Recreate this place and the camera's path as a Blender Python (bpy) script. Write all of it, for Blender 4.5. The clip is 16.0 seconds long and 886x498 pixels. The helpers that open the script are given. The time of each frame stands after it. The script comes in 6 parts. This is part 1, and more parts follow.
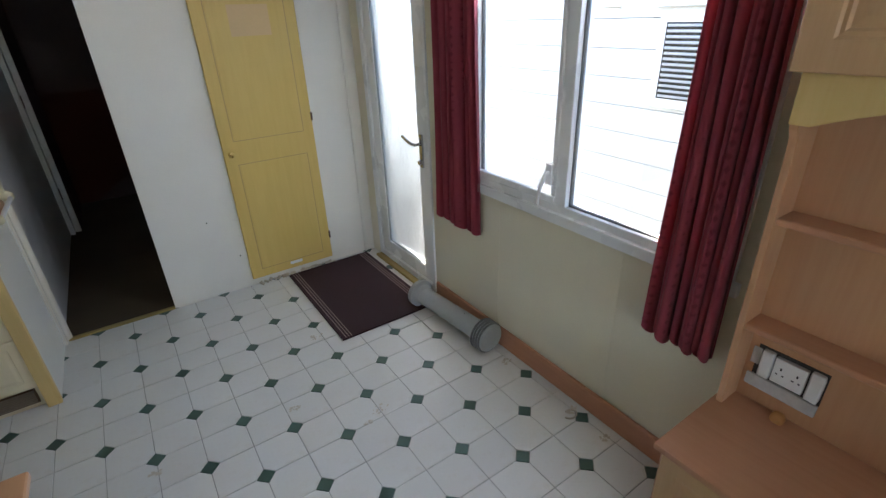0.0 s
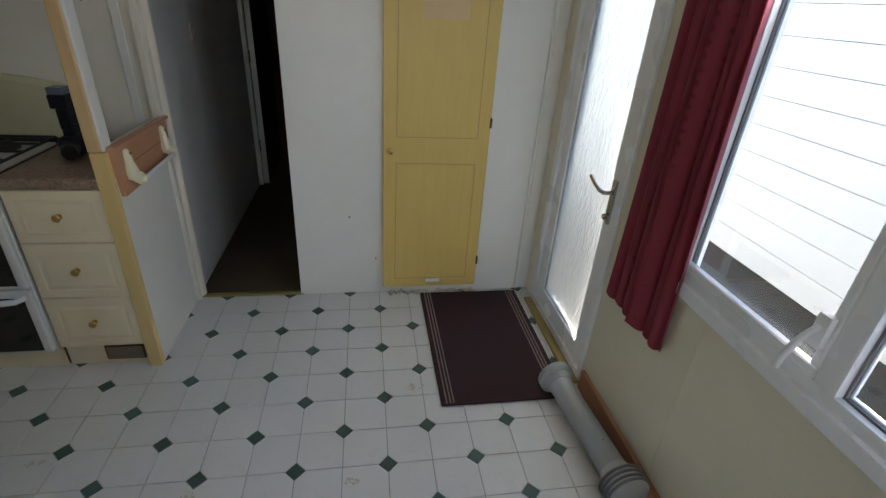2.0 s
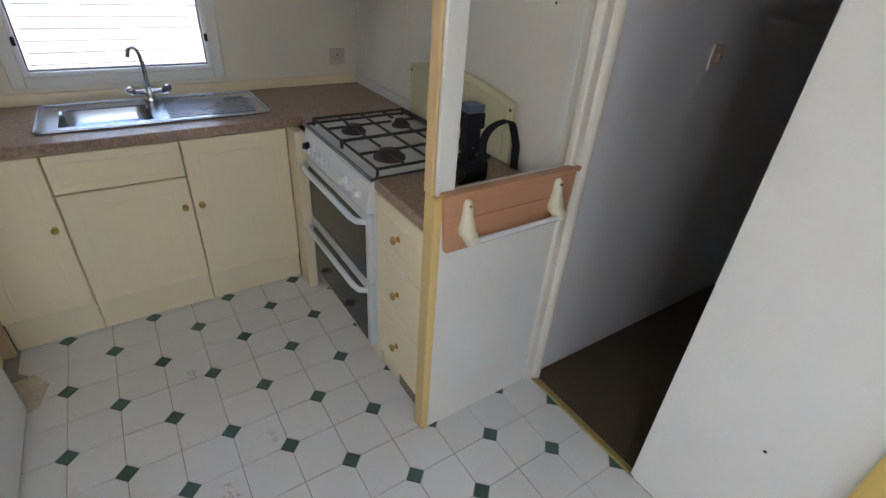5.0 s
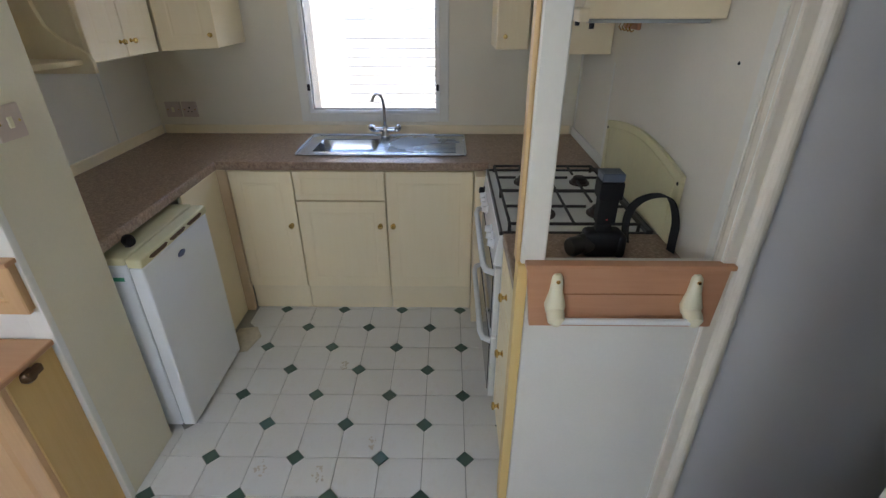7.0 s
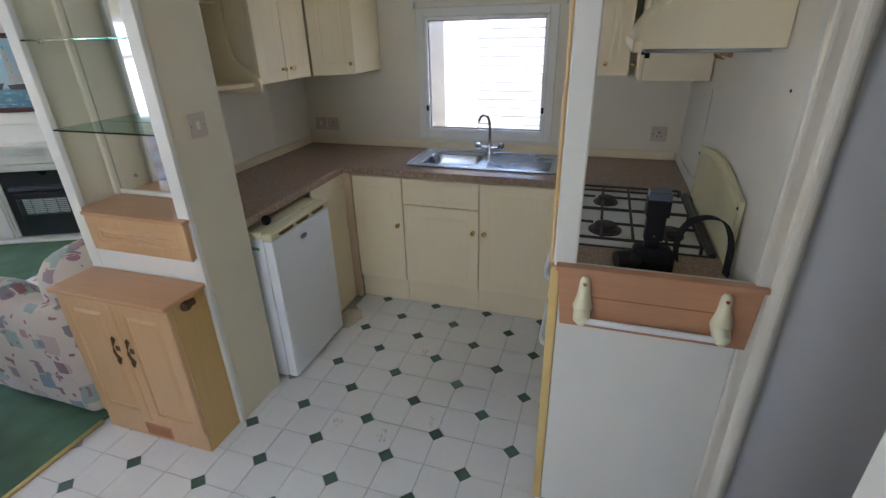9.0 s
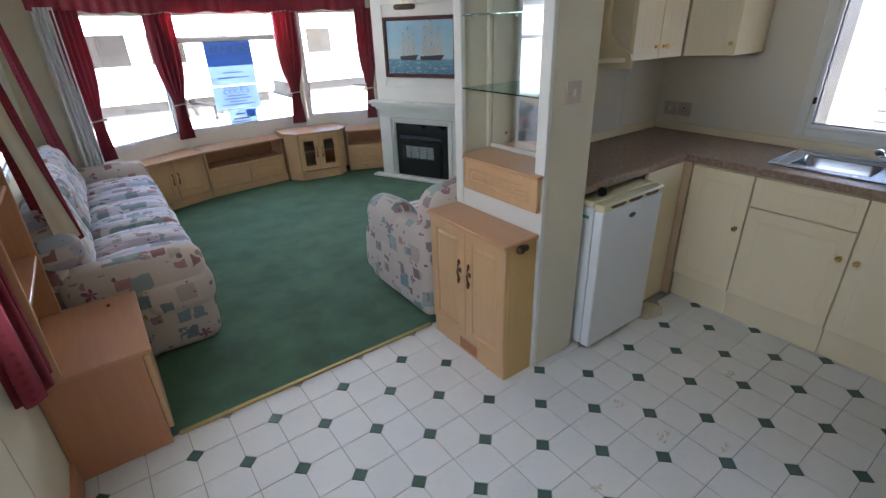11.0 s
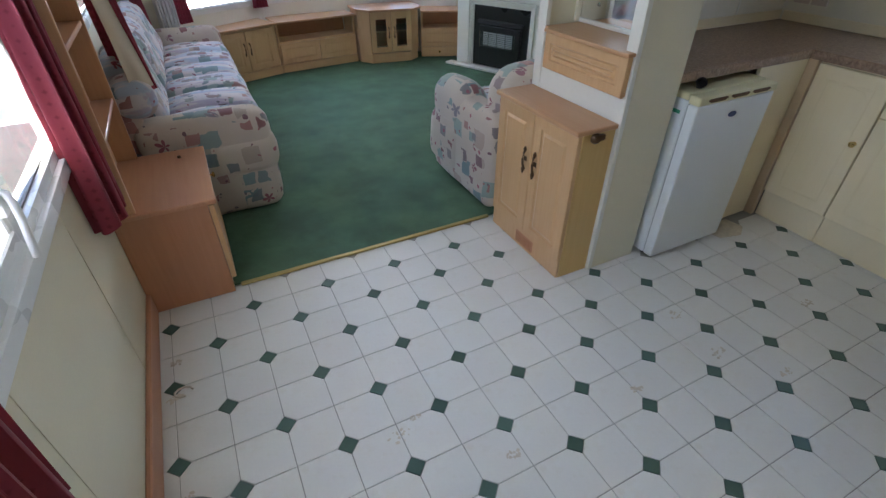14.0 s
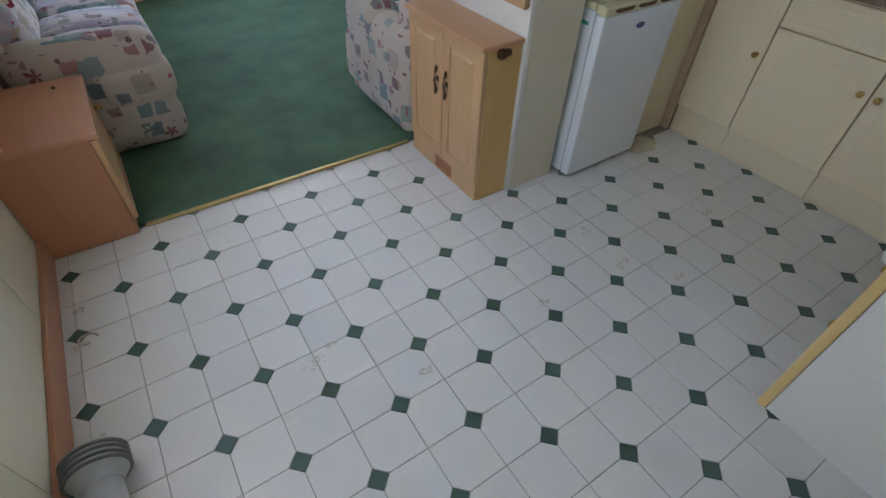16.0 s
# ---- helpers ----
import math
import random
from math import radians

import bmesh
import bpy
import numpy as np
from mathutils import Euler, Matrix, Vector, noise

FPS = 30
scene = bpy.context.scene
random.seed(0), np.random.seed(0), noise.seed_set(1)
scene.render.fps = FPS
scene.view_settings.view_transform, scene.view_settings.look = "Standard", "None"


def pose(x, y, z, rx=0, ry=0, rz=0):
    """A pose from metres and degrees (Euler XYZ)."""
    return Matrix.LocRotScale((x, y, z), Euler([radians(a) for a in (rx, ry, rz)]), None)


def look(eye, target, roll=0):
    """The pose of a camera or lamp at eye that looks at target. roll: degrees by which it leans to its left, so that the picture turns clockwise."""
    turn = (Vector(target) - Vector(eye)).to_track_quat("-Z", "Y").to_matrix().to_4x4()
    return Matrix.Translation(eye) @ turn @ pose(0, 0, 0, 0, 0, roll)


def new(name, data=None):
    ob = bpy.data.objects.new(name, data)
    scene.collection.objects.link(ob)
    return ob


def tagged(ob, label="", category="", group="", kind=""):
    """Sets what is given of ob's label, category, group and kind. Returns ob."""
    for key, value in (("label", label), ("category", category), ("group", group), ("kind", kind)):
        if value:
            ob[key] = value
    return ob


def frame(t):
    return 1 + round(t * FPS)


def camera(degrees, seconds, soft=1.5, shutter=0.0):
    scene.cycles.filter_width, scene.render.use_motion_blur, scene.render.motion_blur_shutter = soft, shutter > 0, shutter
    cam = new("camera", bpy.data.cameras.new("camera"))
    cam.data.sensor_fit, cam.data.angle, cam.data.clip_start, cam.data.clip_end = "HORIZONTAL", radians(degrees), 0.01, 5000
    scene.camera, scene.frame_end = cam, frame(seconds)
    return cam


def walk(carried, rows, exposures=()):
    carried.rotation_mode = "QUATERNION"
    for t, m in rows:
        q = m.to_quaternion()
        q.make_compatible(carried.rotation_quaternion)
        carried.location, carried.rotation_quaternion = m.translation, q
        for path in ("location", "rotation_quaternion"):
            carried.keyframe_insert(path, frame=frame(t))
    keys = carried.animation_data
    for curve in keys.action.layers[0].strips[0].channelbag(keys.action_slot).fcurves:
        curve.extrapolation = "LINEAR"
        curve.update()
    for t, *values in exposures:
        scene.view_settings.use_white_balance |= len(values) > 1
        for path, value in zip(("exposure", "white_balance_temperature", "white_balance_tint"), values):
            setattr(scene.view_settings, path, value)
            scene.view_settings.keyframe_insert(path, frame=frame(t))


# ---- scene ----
cam = camera(86.0, 16.0, soft=1.4)
EXPOSURES = [(0, 3.25, 6500, 12), (1, 3.17, 6450, 10), (2, 2.95, 6650, 12), (2.7, 3.2, 6850, 13), (3.5, 3.65, 6650, 14), (6, 3.86, 6750, 15), (8, 3.7, 6600, 14), (10.2, 3.68, 6450, 16), (12.5, 3.5, 6250, 13), (14, 3.62, 6250, 13), (16, 3.58, 6300, 14)]
PATH = [
    (0, (1.257, 0.902, 1.514), (0.265, -0.592, 0.628), -2.15),
    (0.5, (1.052, 0.838, 1.509), (0.135, -0.700, 0.617), -1.27),
    (1, (0.932, 0.728, 1.506), (0.154, -0.880, 0.606), 0.75),
    (1.5, (0.906, 0.515, 1.503), (0.322, -1.166, 0.590), 2.16),
    (2, (0.889, 0.360, 1.520), (0.574, -1.383, 0.593), 3.87),
    (2.5, (0.801, 0.165, 1.506), (0.914, -1.588, 0.551), 2.65),
    (3, (0.748, -0.027, 1.522), (1.335, -1.664, 0.533), 2.56),
    (3.5, (0.780, -0.246, 1.522), (1.676, -1.718, 0.507), 2.48),
    (3.7, (0.804, -0.303, 1.520), (1.764, -1.734, 0.504), 3.48),
    (5.8, (0.832, -1.084, 1.550), (2.460, -1.643, 0.530), 1.81),
    (6, (0.855, -1.145, 1.553), (2.528, -1.587, 0.551), 1.36),
    (6.5, (0.860, -1.232, 1.568), (2.600, -1.377, 0.593), 0.40),
    (7, (0.735, -1.249, 1.581), (2.501, -1.229, 0.643), 0.00),
    (7.5, (0.596, -1.311, 1.591), (2.374, -1.182, 0.685), 0.09),
    (8, (0.593, -1.440, 1.599), (2.376, -1.196, 0.726), -0.34),
    (8.5, (0.594, -1.528, 1.594), (2.354, -1.119, 0.736), -0.81),
    (9, (0.544, -1.518, 1.603), (2.264, -0.950, 0.754), -1.49),
    (9.5, (0.502, -1.492, 1.592), (2.134, -0.692, 0.757), -2.94),
    (10, (0.428, -1.456, 1.587), (1.889, -0.356, 0.777), -3.64),
    (10.2, (0.398, -1.447, 1.589), (1.767, -0.230, 0.788), -3.60),
    (12.3, (0.353, -1.397, 1.497), (1.149, 0.194, 0.582), -0.67),
    (12.5, (0.377, -1.402, 1.494), (1.160, 0.177, 0.548), -0.58),
    (13, (0.410, -1.429, 1.482), (1.186, 0.120, 0.481), -0.48),
    (13.5, (0.379, -1.409, 1.449), (1.143, 0.088, 0.365), -0.19),
    (14, (0.375, -1.411, 1.422), (1.104, 0.031, 0.243), 0.05),
    (14.5, (0.415, -1.431, 1.408), (1.118, -0.049, 0.145), 0.34),
    (15, (0.459, -1.460, 1.404), (1.162, -0.141, 0.076), 0.82),
    (15.5, (0.493, -1.478, 1.399), (1.239, -0.229, 0.026), 1.34),
    (16, (0.516, -1.493, 1.405), (1.318, -0.312, 0.005), 1.64),
]
walk(cam, [(t, look(eye, target, roll)) for t, eye, target, roll in PATH], EXPOSURES)

# ---- world, sun, exposure ----
SUN_ELEV, SUN_AZ = 58, 186   # degrees; azimuth measured clockwise from +Y
world = bpy.data.worlds.new("sky")
world.use_nodes = True
scene.world = world
wn = world.node_tree
sky = wn.nodes.new("ShaderNodeTexSky")
sky.sky_type, sky.sun_disc = "NISHITA", False
sky.sun_elevation, sky.sun_rotation = radians(SUN_ELEV), radians(SUN_AZ)
wn.links.new(sky.outputs[0], wn.nodes["Background"].inputs[0])
wn.nodes["Background"].inputs[1].default_value = 0.15
sun_data = bpy.data.lights.new("sun", "SUN")
sun_data.energy, sun_data.angle, sun_data.color = 4.5, radians(0.5), (1.0, 0.95, 0.87)
sun = new("sun", sun_data)
az, el = radians(SUN_AZ), radians(SUN_ELEV)
sun_dir = Vector((math.sin(az) * math.cos(el), math.cos(az) * math.cos(el), math.sin(el)))
sun.matrix_basis = look(sun_dir * 30, (0, 0, 0))

# the sky's light through the upper part of the window beside the door
sky_lamp = bpy.data.lights.new("window_sky", "AREA")
sky_lamp.shape, sky_lamp.size, sky_lamp.size_y = "RECTANGLE", 1.06, 0.10
sky_lamp.energy, sky_lamp.color = 0.9, (0.77, 0.87, 1.0)
sky_ob = new("window_sky", sky_lamp)
sky_ob.matrix_basis = Matrix.Translation((-0.075, -0.20, 1.63)) @ Matrix.Rotation(radians(-90), 4, "Y") @ Matrix.Rotation(radians(90), 4, "Z")


# the sky's light through the top lights of the bay
bay_lamp = bpy.data.lights.new("bay_sky", "AREA")
bay_lamp.shape, bay_lamp.size, bay_lamp.size_y = "RECTANGLE", 1.15, 0.18
bay_lamp.energy, bay_lamp.color = 1.3, (0.86, 0.92, 1.0)
bay_ob = new("bay_sky", bay_lamp)
bay_ob.matrix_basis = look((1.755, 4.16, 1.61), (1.755, 2.0, 1.0))


# ---- materials ----
def node_mat(name):
    m = bpy.data.materials.new(name)
    m.use_nodes = True
    t = m.node_tree
    return m, t, t.nodes["Principled BSDF"]


def add(t, kind, **vals):
    n = t.nodes.new(kind)
    for k, v in vals.items():
        n.inputs[k.replace("_", " ")].default_value = v
    return n


def coords(t, scale=(1, 1, 1)):
    c = t.nodes.new("ShaderNodeTexCoord")
    m = t.nodes.new("ShaderNodeMapping")
    m.inputs["Scale"].default_value = scale
    t.links.new(c.outputs["Object"], m.inputs[0])
    return m.outputs[0]


def ramp(t, src, stops):
    r = t.nodes.new("ShaderNodeValToRGB")
    while len(r.color_ramp.elements) < len(stops):
        r.color_ramp.elements.new(0.5)
    for e, (p, c) in zip(r.color_ramp.elements, stops):
        e.position, e.color = p, (*c, 1)
    t.links.new(src, r.inputs[0])
    return r.outputs[0]


def mix(t, fac, a, b, mode="MIX"):
    n = t.nodes.new("ShaderNodeMix")
    n.data_type, n.blend_type = "RGBA", mode
    for sock, v in ((n.inputs[0], fac), (n.inputs[6], a), (n.inputs[7], b)):
        if isinstance(v, (int, float)):
            sock.default_value = v
        elif isinstance(v, tuple):
            sock.default_value = (*v, 1)
        else:
            t.links.new(v, sock)
    return n.outputs[2]


def noise_out(t, vec, scale, detail=4, rough=0.55):
    n = add(t, "ShaderNodeTexNoise", Scale=scale, Detail=detail, Roughness=rough)
    t.links.new(vec, n.inputs["Vector"])
    return n.outputs["Fac"]


def bump(t, b, height, strength=0.2, dist=0.002):
    n = add(t, "ShaderNodeBump", Strength=strength, Distance=dist)
    t.links.new(height, n.inputs["Height"])
    t.links.new(n.outputs[0], b.inputs["Normal"])


def tone(c, k):
    return tuple(min(1, v * k) for v in c)


def plain(name, c, rough=0.5, metal=0.0, vary=0.12, grain=60, big=2.5, bumps=0.1, stain=None, island=False, coat=0.0):
    """A surface of one colour with fine grain, broad unevenness and, if given, stains."""
    m, t, b = node_mat(name)
    v = coords(t)
    fine, broad = noise_out(t, v, grain), noise_out(t, v, big, 3)
    col = ramp(t, broad, ((0.3, tone(c, 1 - vary)), (0.7, tone(c, 1 + vary * 0.6))))
    col = mix(t, 0.25, col, ramp(t, fine, ((0.3, tone(c, 1 - vary)), (0.7, tone(c, 1 + vary)))))
    if stain:
        s = noise_out(t, v, 5.0, 6, 0.7)
        col = mix(t, ramp(t, s, ((0.50, (0, 0, 0)), (0.74, (0.65, 0.65, 0.65)))), col, stain)
    if island:
        info = t.nodes.new("ShaderNodeObjectInfo")
        col = mix(t, 1.0, col, ramp(t, info.outputs["Random"], ((0, (0.96, 0.96, 0.955)), (1, (1, 1, 1)))), "MULTIPLY")
    t.links.new(col, b.inputs["Base Color"])
    b.inputs["Roughness"].default_value, b.inputs["Metallic"].default_value = rough, metal
    r = t.nodes.new("ShaderNodeMapRange")
    r.inputs[3].default_value, r.inputs[4].default_value = max(0.02, rough - 0.1), min(1, rough + 0.1)
    t.links.new(broad, r.inputs[0])
    t.links.new(r.outputs[0], b.inputs["Roughness"])
    b.inputs["Coat Weight"].default_value = coat
    if bumps:
        bump(t, b, fine, bumps)
    return m


def wood(name, c, dark, along=(30, 30, 1.6), rough=0.42, bumps=0.06, figure=0.5):
    m, t, b = node_mat(name)
    v, v2 = coords(t, along), coords(t)
    g = noise_out(t, v, 2.2, 6, 0.6)
    broad = noise_out(t, v2, 2.0, 3)
    col = ramp(t, g, ((0.3, dark), (0.62, c)))
    col = mix(t, figure, tuple(c), col)
    col = mix(t, 0.5, col, ramp(t, broad, ((0.3, tone(c, 0.88)), (0.7, tone(c, 1.08)))), "SOFT_LIGHT")
    t.links.new(col, b.inputs["Base Color"])
    b.inputs["Roughness"].default_value = rough
    bump(t, b, g, bumps)
    return m


def speckle(name, c, c2, c3, rough=0.35):
    """Worktop laminate: small granite-like flecks."""
    m, t, b = node_mat(name)
    v = coords(t)
    a, d = noise_out(t, v, 90, 5, 0.7), noise_out(t, v, 38, 4, 0.7)
    col = ramp(t, a, ((0.36, c2), (0.5, c), (0.66, c3)))
    col = mix(t, 0.4, col, ramp(t, d, ((0.4, c2), (0.6, c))))
    t.links.new(col, b.inputs["Base Color"])
    b.inputs["Roughness"].default_value = rough
    bump(t, b, a, 0.05)
    return m


def floral(name, base=(0.56, 0.475, 0.40), stripes=False):
    """Printed upholstery: blurred pastel patches, teal blocks and dark red flowers on cream; seats also carry soft blue and lilac bands."""
    m, t, b = node_mat(name)
    v = coords(t)
    weave = noise_out(t, v, 260, 2)
    wob = add(t, "ShaderNodeTexNoise", Scale=9.0, Detail=3.0)
    t.links.new(v, wob.inputs["Vector"])
    vw = t.nodes.new("ShaderNodeVectorMath")
    vw.operation = "MULTIPLY_ADD"
    t.links.new(wob.outputs["Color"], vw.inputs[0])
    vw.inputs[1].default_value = (0.05, 0.05, 0.05)
    t.links.new(v, vw.inputs[2])
    col = base
    if stripes:
        band = noise_out(t, coords(t, (2.2, 15, 9)), 1.0, 3, 0.6)
        col = mix(t, ramp(t, band, ((0.50, (0, 0, 0)), (0.56, (0.75, 0.75, 0.75)))), col, (0.36, 0.46, 0.58))
        lilac = noise_out(t, coords(t, (2.6, 19, 11)), 1.3, 3, 0.6)
        col = mix(t, ramp(t, lilac, ((0.54, (0, 0, 0)), (0.60, (0.7, 0.7, 0.7)))), col, (0.44, 0.36, 0.46))
    for scale, limit, stops, seed in (
            (8.5, 0.036, ((0.0, (0.52, 0.34, 0.27)), (0.25, (0.25, 0.33, 0.30)), (0.5, (0.30, 0.37, 0.34)), (0.7, (0.15, 0.24, 0.26))), 0.0),
            (12.0, 0.024, ((0.0, (0.14, 0.21, 0.23)), (0.35, (0.40, 0.20, 0.18)), (0.62, (0.20, 0.06, 0.08)), (0.85, (0.20, 0.29, 0.29))), 3.7),
            (17.0, 0.009, ((0.0, (0.16, 0.05, 0.08)), (0.5, (0.20, 0.18, 0.20)), (0.75, (0.35, 0.08, 0.12))), 7.1)):
        off = t.nodes.new("ShaderNodeVectorMath")
        off.inputs[1].default_value = (seed, seed * 0.7, seed * 1.3)
        t.links.new(vw.outputs[0], off.inputs[0])
        vo = add(t, "ShaderNodeTexVoronoi", Scale=scale, Randomness=0.9)
        vo.distance = "CHEBYCHEV" if scale < 15 else "EUCLIDEAN"
        t.links.new(off.outputs[0], vo.inputs["Vector"])
        sep = t.nodes.new("ShaderNodeSeparateColor")
        t.links.new(vo.outputs["Color"], sep.inputs[0])
        pick = ramp(t, sep.outputs[0], stops)
        rad = t.nodes.new("ShaderNodeMath")
        rad.operation = "MULTIPLY"
        some_cells = t.nodes.new("ShaderNodeMath")
        some_cells.operation = "SUBTRACT"
        t.links.new(sep.outputs[1], some_cells.inputs[0])
        some_cells.inputs[1].default_value = 0.04
        t.links.new(some_cells.outputs[0], rad.inputs[0])
        rad.inputs[1].default_value = limit * scale * 1.5
        less = t.nodes.new("ShaderNodeMath")
        less.operation = "LESS_THAN"
        t.links.new(vo.outputs["Distance"], less.inputs[0])
        t.links.new(rad.outputs[0], less.inputs[1])
        soft = t.nodes.new("ShaderNodeMath")
        soft.operation = "MULTIPLY"
        t.links.new(less.outputs[0], soft.inputs[0])
        soft.inputs[1].default_value = 0.92
        col = mix(t, soft.outputs[0], col, pick)
    # five-petalled flowers in maroon and grey
    def math_node(op, *vals):
        n = t.nodes.new("ShaderNodeMath")
        n.operation = op
        for k, val in enumerate(vals):
            if isinstance(val, (int, float)):
                n.inputs[k].default_value = val
            else:
                t.links.new(val, n.inputs[k])
        return n.outputs[0]
    fv = add(t, "ShaderNodeTexVoronoi", Scale=7.2, Randomness=0.85)
    t.links.new(v, fv.inputs["Vector"])
    d = t.nodes.new("ShaderNodeVectorMath")
    d.operation = "SUBTRACT"
    t.links.new(v, d.inputs[0])
    t.links.new(fv.outputs["Position"], d.inputs[1])
    sp = t.nodes.new("ShaderNodeSeparateXYZ")
    t.links.new(d.outputs[0], sp.inputs[0])
    ang = math_node("ARCTAN2", sp.outputs[2], math_node("ADD", sp.outputs[0], sp.outputs[1]))
    fc = t.nodes.new("ShaderNodeSeparateColor")
    t.links.new(fv.outputs["Color"], fc.inputs[0])
    petal = math_node("ABSOLUTE", math_node("COSINE", math_node("ADD", math_node("MULTIPLY", ang, 2.5), math_node("MULTIPLY", fc.outputs[2], 6.0))))
    reach = math_node("MULTIPLY", math_node("ADD", math_node("MULTIPLY", petal, 0.8), 0.12), math_node("MULTIPLY_ADD", fc.outputs[1], 0.12, 0.21))
    inside = math_node("LESS_THAN", fv.outputs["Distance"], reach)
    some = math_node("GREATER_THAN", fc.outputs[0], 0.30)
    col = mix(t, math_node("MULTIPLY", math_node("MULTIPLY", inside, some), 0.9), col, ramp(t, fc.outputs[1], ((0.0, (0.22, 0.04, 0.07)), (0.6, (0.30, 0.08, 0.12)), (0.8, (0.22, 0.20, 0.24)))))
    t.links.new(col, b.inputs["Base Color"])
    b.inputs["Roughness"].default_value = 0.85
    b.inputs["Sheen Weight"].default_value = 0.2
    bump(t, b, weave, 0.25, 0.001)
    return m


def glass(name, rough=0.0, relief=0.0, tint=(1, 1, 1)):
    m, t, b = node_mat(name)
    b.inputs["Base Color"].default_value = (*tint, 1)
    b.inputs["Transmission Weight"].default_value = 1.0
    b.inputs["Roughness"].default_value = rough
    b.inputs["IOR"].default_value = 1.45
    if relief:
        n = noise_out(t, coords(t, (60, 60, 12)), 1.5, 3)
        bump(t, b, n, relief, 0.01)
    return m


def curtain_mat(name, c, c2):
    m, t, b = node_mat(name)
    v = coords(t)
    vo = add(t, "ShaderNodeTexVoronoi", Scale=30.0, Randomness=0.15)
    vo.distance = "MANHATTAN"
    t.links.new(v, vo.inputs["Vector"])
    col = ramp(t, vo.outputs["Distance"], ((0.25, c2), (0.45, c)))
    col = mix(t, 0.4, col, ramp(t, noise_out(t, v, 3), ((0.3, tone(c, 0.85)), (0.7, tone(c, 1.15)))))
    t.links.new(col, b.inputs["Base Color"])
    b.inputs["Roughness"].default_value = 0.75
    b.inputs["Sheen Weight"].default_value = 0.3
    bump(t, b, noise_out(t, v, 300, 2), 0.2, 0.001)
    tr = t.nodes.new("ShaderNodeBsdfTranslucent")
    t.links.new(col, tr.inputs[0])
    mx = t.nodes.new("ShaderNodeMixShader")
    mx.inputs[0].default_value = 0.45
    t.links.new(b.outputs[0], mx.inputs[1])
    t.links.new(tr.outputs[0], mx.inputs[2])
    t.links.new(mx.outputs[0], t.nodes["Material Output"].inputs[0])
    return m


CREAM = plain("cream_laminate", (0.86, 0.74, 0.51), 0.42, vary=0.05, bumps=0.04)
CREAMWOOD = wood("cream_ash", (0.88, 0.745, 0.535), (0.84, 0.70, 0.48), (26, 26, 1.5), 0.45, 0.03, 0.5)
YELLOW = wood("yellow_laminate", (0.68, 0.51, 0.20), (0.63, 0.46, 0.165), (22, 22, 1.5), 0.42, 0.05, 0.7)
OCHRE = plain("ochre_groove", (0.52, 0.33, 0.12), 0.5, vary=0.1)
EDGE_YELLOW = wood("yellow_edging", (0.72, 0.54, 0.27), (0.66, 0.47, 0.20), (26, 26, 1.5), 0.45, 0.04)
WALL = plain("cream_vinyl_wall", (0.75, 0.685, 0.51), 0.45, vary=0.06, grain=120, bumps=0.08)
WALL_WHITE = plain("white_vinyl_wall", (0.82, 0.79, 0.71), 0.42, vary=0.05, grain=120, bumps=0.08)
WALL_CREAM = plain("warm_cream_vinyl_wall", (0.81, 0.755, 0.635), 0.42, vary=0.05, grain=120, bumps=0.08)
WALL_BEIGE = plain("beige_vinyl_wall", (0.79, 0.725, 0.58), 0.45, vary=0.05, grain=120, bumps=0.08)
CEIL = plain("ceiling_paint", (0.82, 0.80, 0.75), 0.7, vary=0.03, grain=80, bumps=0.15)
TRIM = plain("white_trim", (0.80, 0.78, 0.70), 0.42, vary=0.05)
UPVC = plain("white_upvc", (0.84, 0.84, 0.82), 0.28, vary=0.03, bumps=0.02)
BEECH = wood("beech", (0.62, 0.42, 0.25), (0.55, 0.35, 0.19), (34, 34, 1.6), 0.38, 0.04)
BEECH_H = wood("beech_across", (0.57, 0.36, 0.22), (0.50, 0.29, 0.16), (34, 1.6, 34), 0.34, 0.04)
BEECH_PINK = wood("beech_pink", (0.56, 0.33, 0.21), (0.49, 0.27, 0.155), (34, 1.6, 34), 0.36, 0.04)
# Beech darkened as painted shade for groove and shelf backs; also vent slats
BEECH_DARK = wood("beech_dark_and_shaded", (0.42, 0.22, 0.11), (0.36, 0.18, 0.08), (34, 34, 1.6), 0.5)
SKIRT = wood("skirting_wood", (0.52, 0.29, 0.18), (0.45, 0.235, 0.14), (34, 1.6, 34), 0.4)
WORKTOP = speckle("worktop_laminate", (0.36, 0.240, 0.165), (0.20, 0.130, 0.088), (0.56, 0.42, 0.31))
STEEL = plain("brushed_steel", (0.56, 0.62, 0.71), 0.26, 1.0, vary=0.08, grain=200, bumps=0.05)
CHROME = plain("chrome", (0.50, 0.50, 0.51), 0.12, 1.0, vary=0.02, bumps=0)
BRASS = plain("brass", (0.72, 0.50, 0.18), 0.25, 1.0, vary=0.08, bumps=0)
BRONZE = plain("dark_bronze", (0.16, 0.10, 0.06), 0.4, 0.9, vary=0.2)
BLACK = plain("black_enamel", (0.02, 0.02, 0.02), 0.3, vary=0.2)
BEECH_SHELF = wood("beech_shelf", (0.58, 0.36, 0.22), (0.51, 0.295, 0.165), (34, 34, 1.6), 0.36, 0.04)
BEECH_ROSE = wood("beech_rose", (0.53, 0.295, 0.175), (0.45, 0.235, 0.125), (34, 34, 1.6), 0.36, 0.04)
BLACK_MATT = plain("black_plastic", (0.010, 0.010, 0.012), 0.5, vary=0.2)
DIFFUSER = plain("smoky_plastic", (0.10, 0.13, 0.18), 0.3, vary=0.1)
TAN_EDGE = wood("tan_edging", (0.68, 0.49, 0.28), (0.62, 0.42, 0.21), (26, 26, 1.5), 0.45, 0.04)
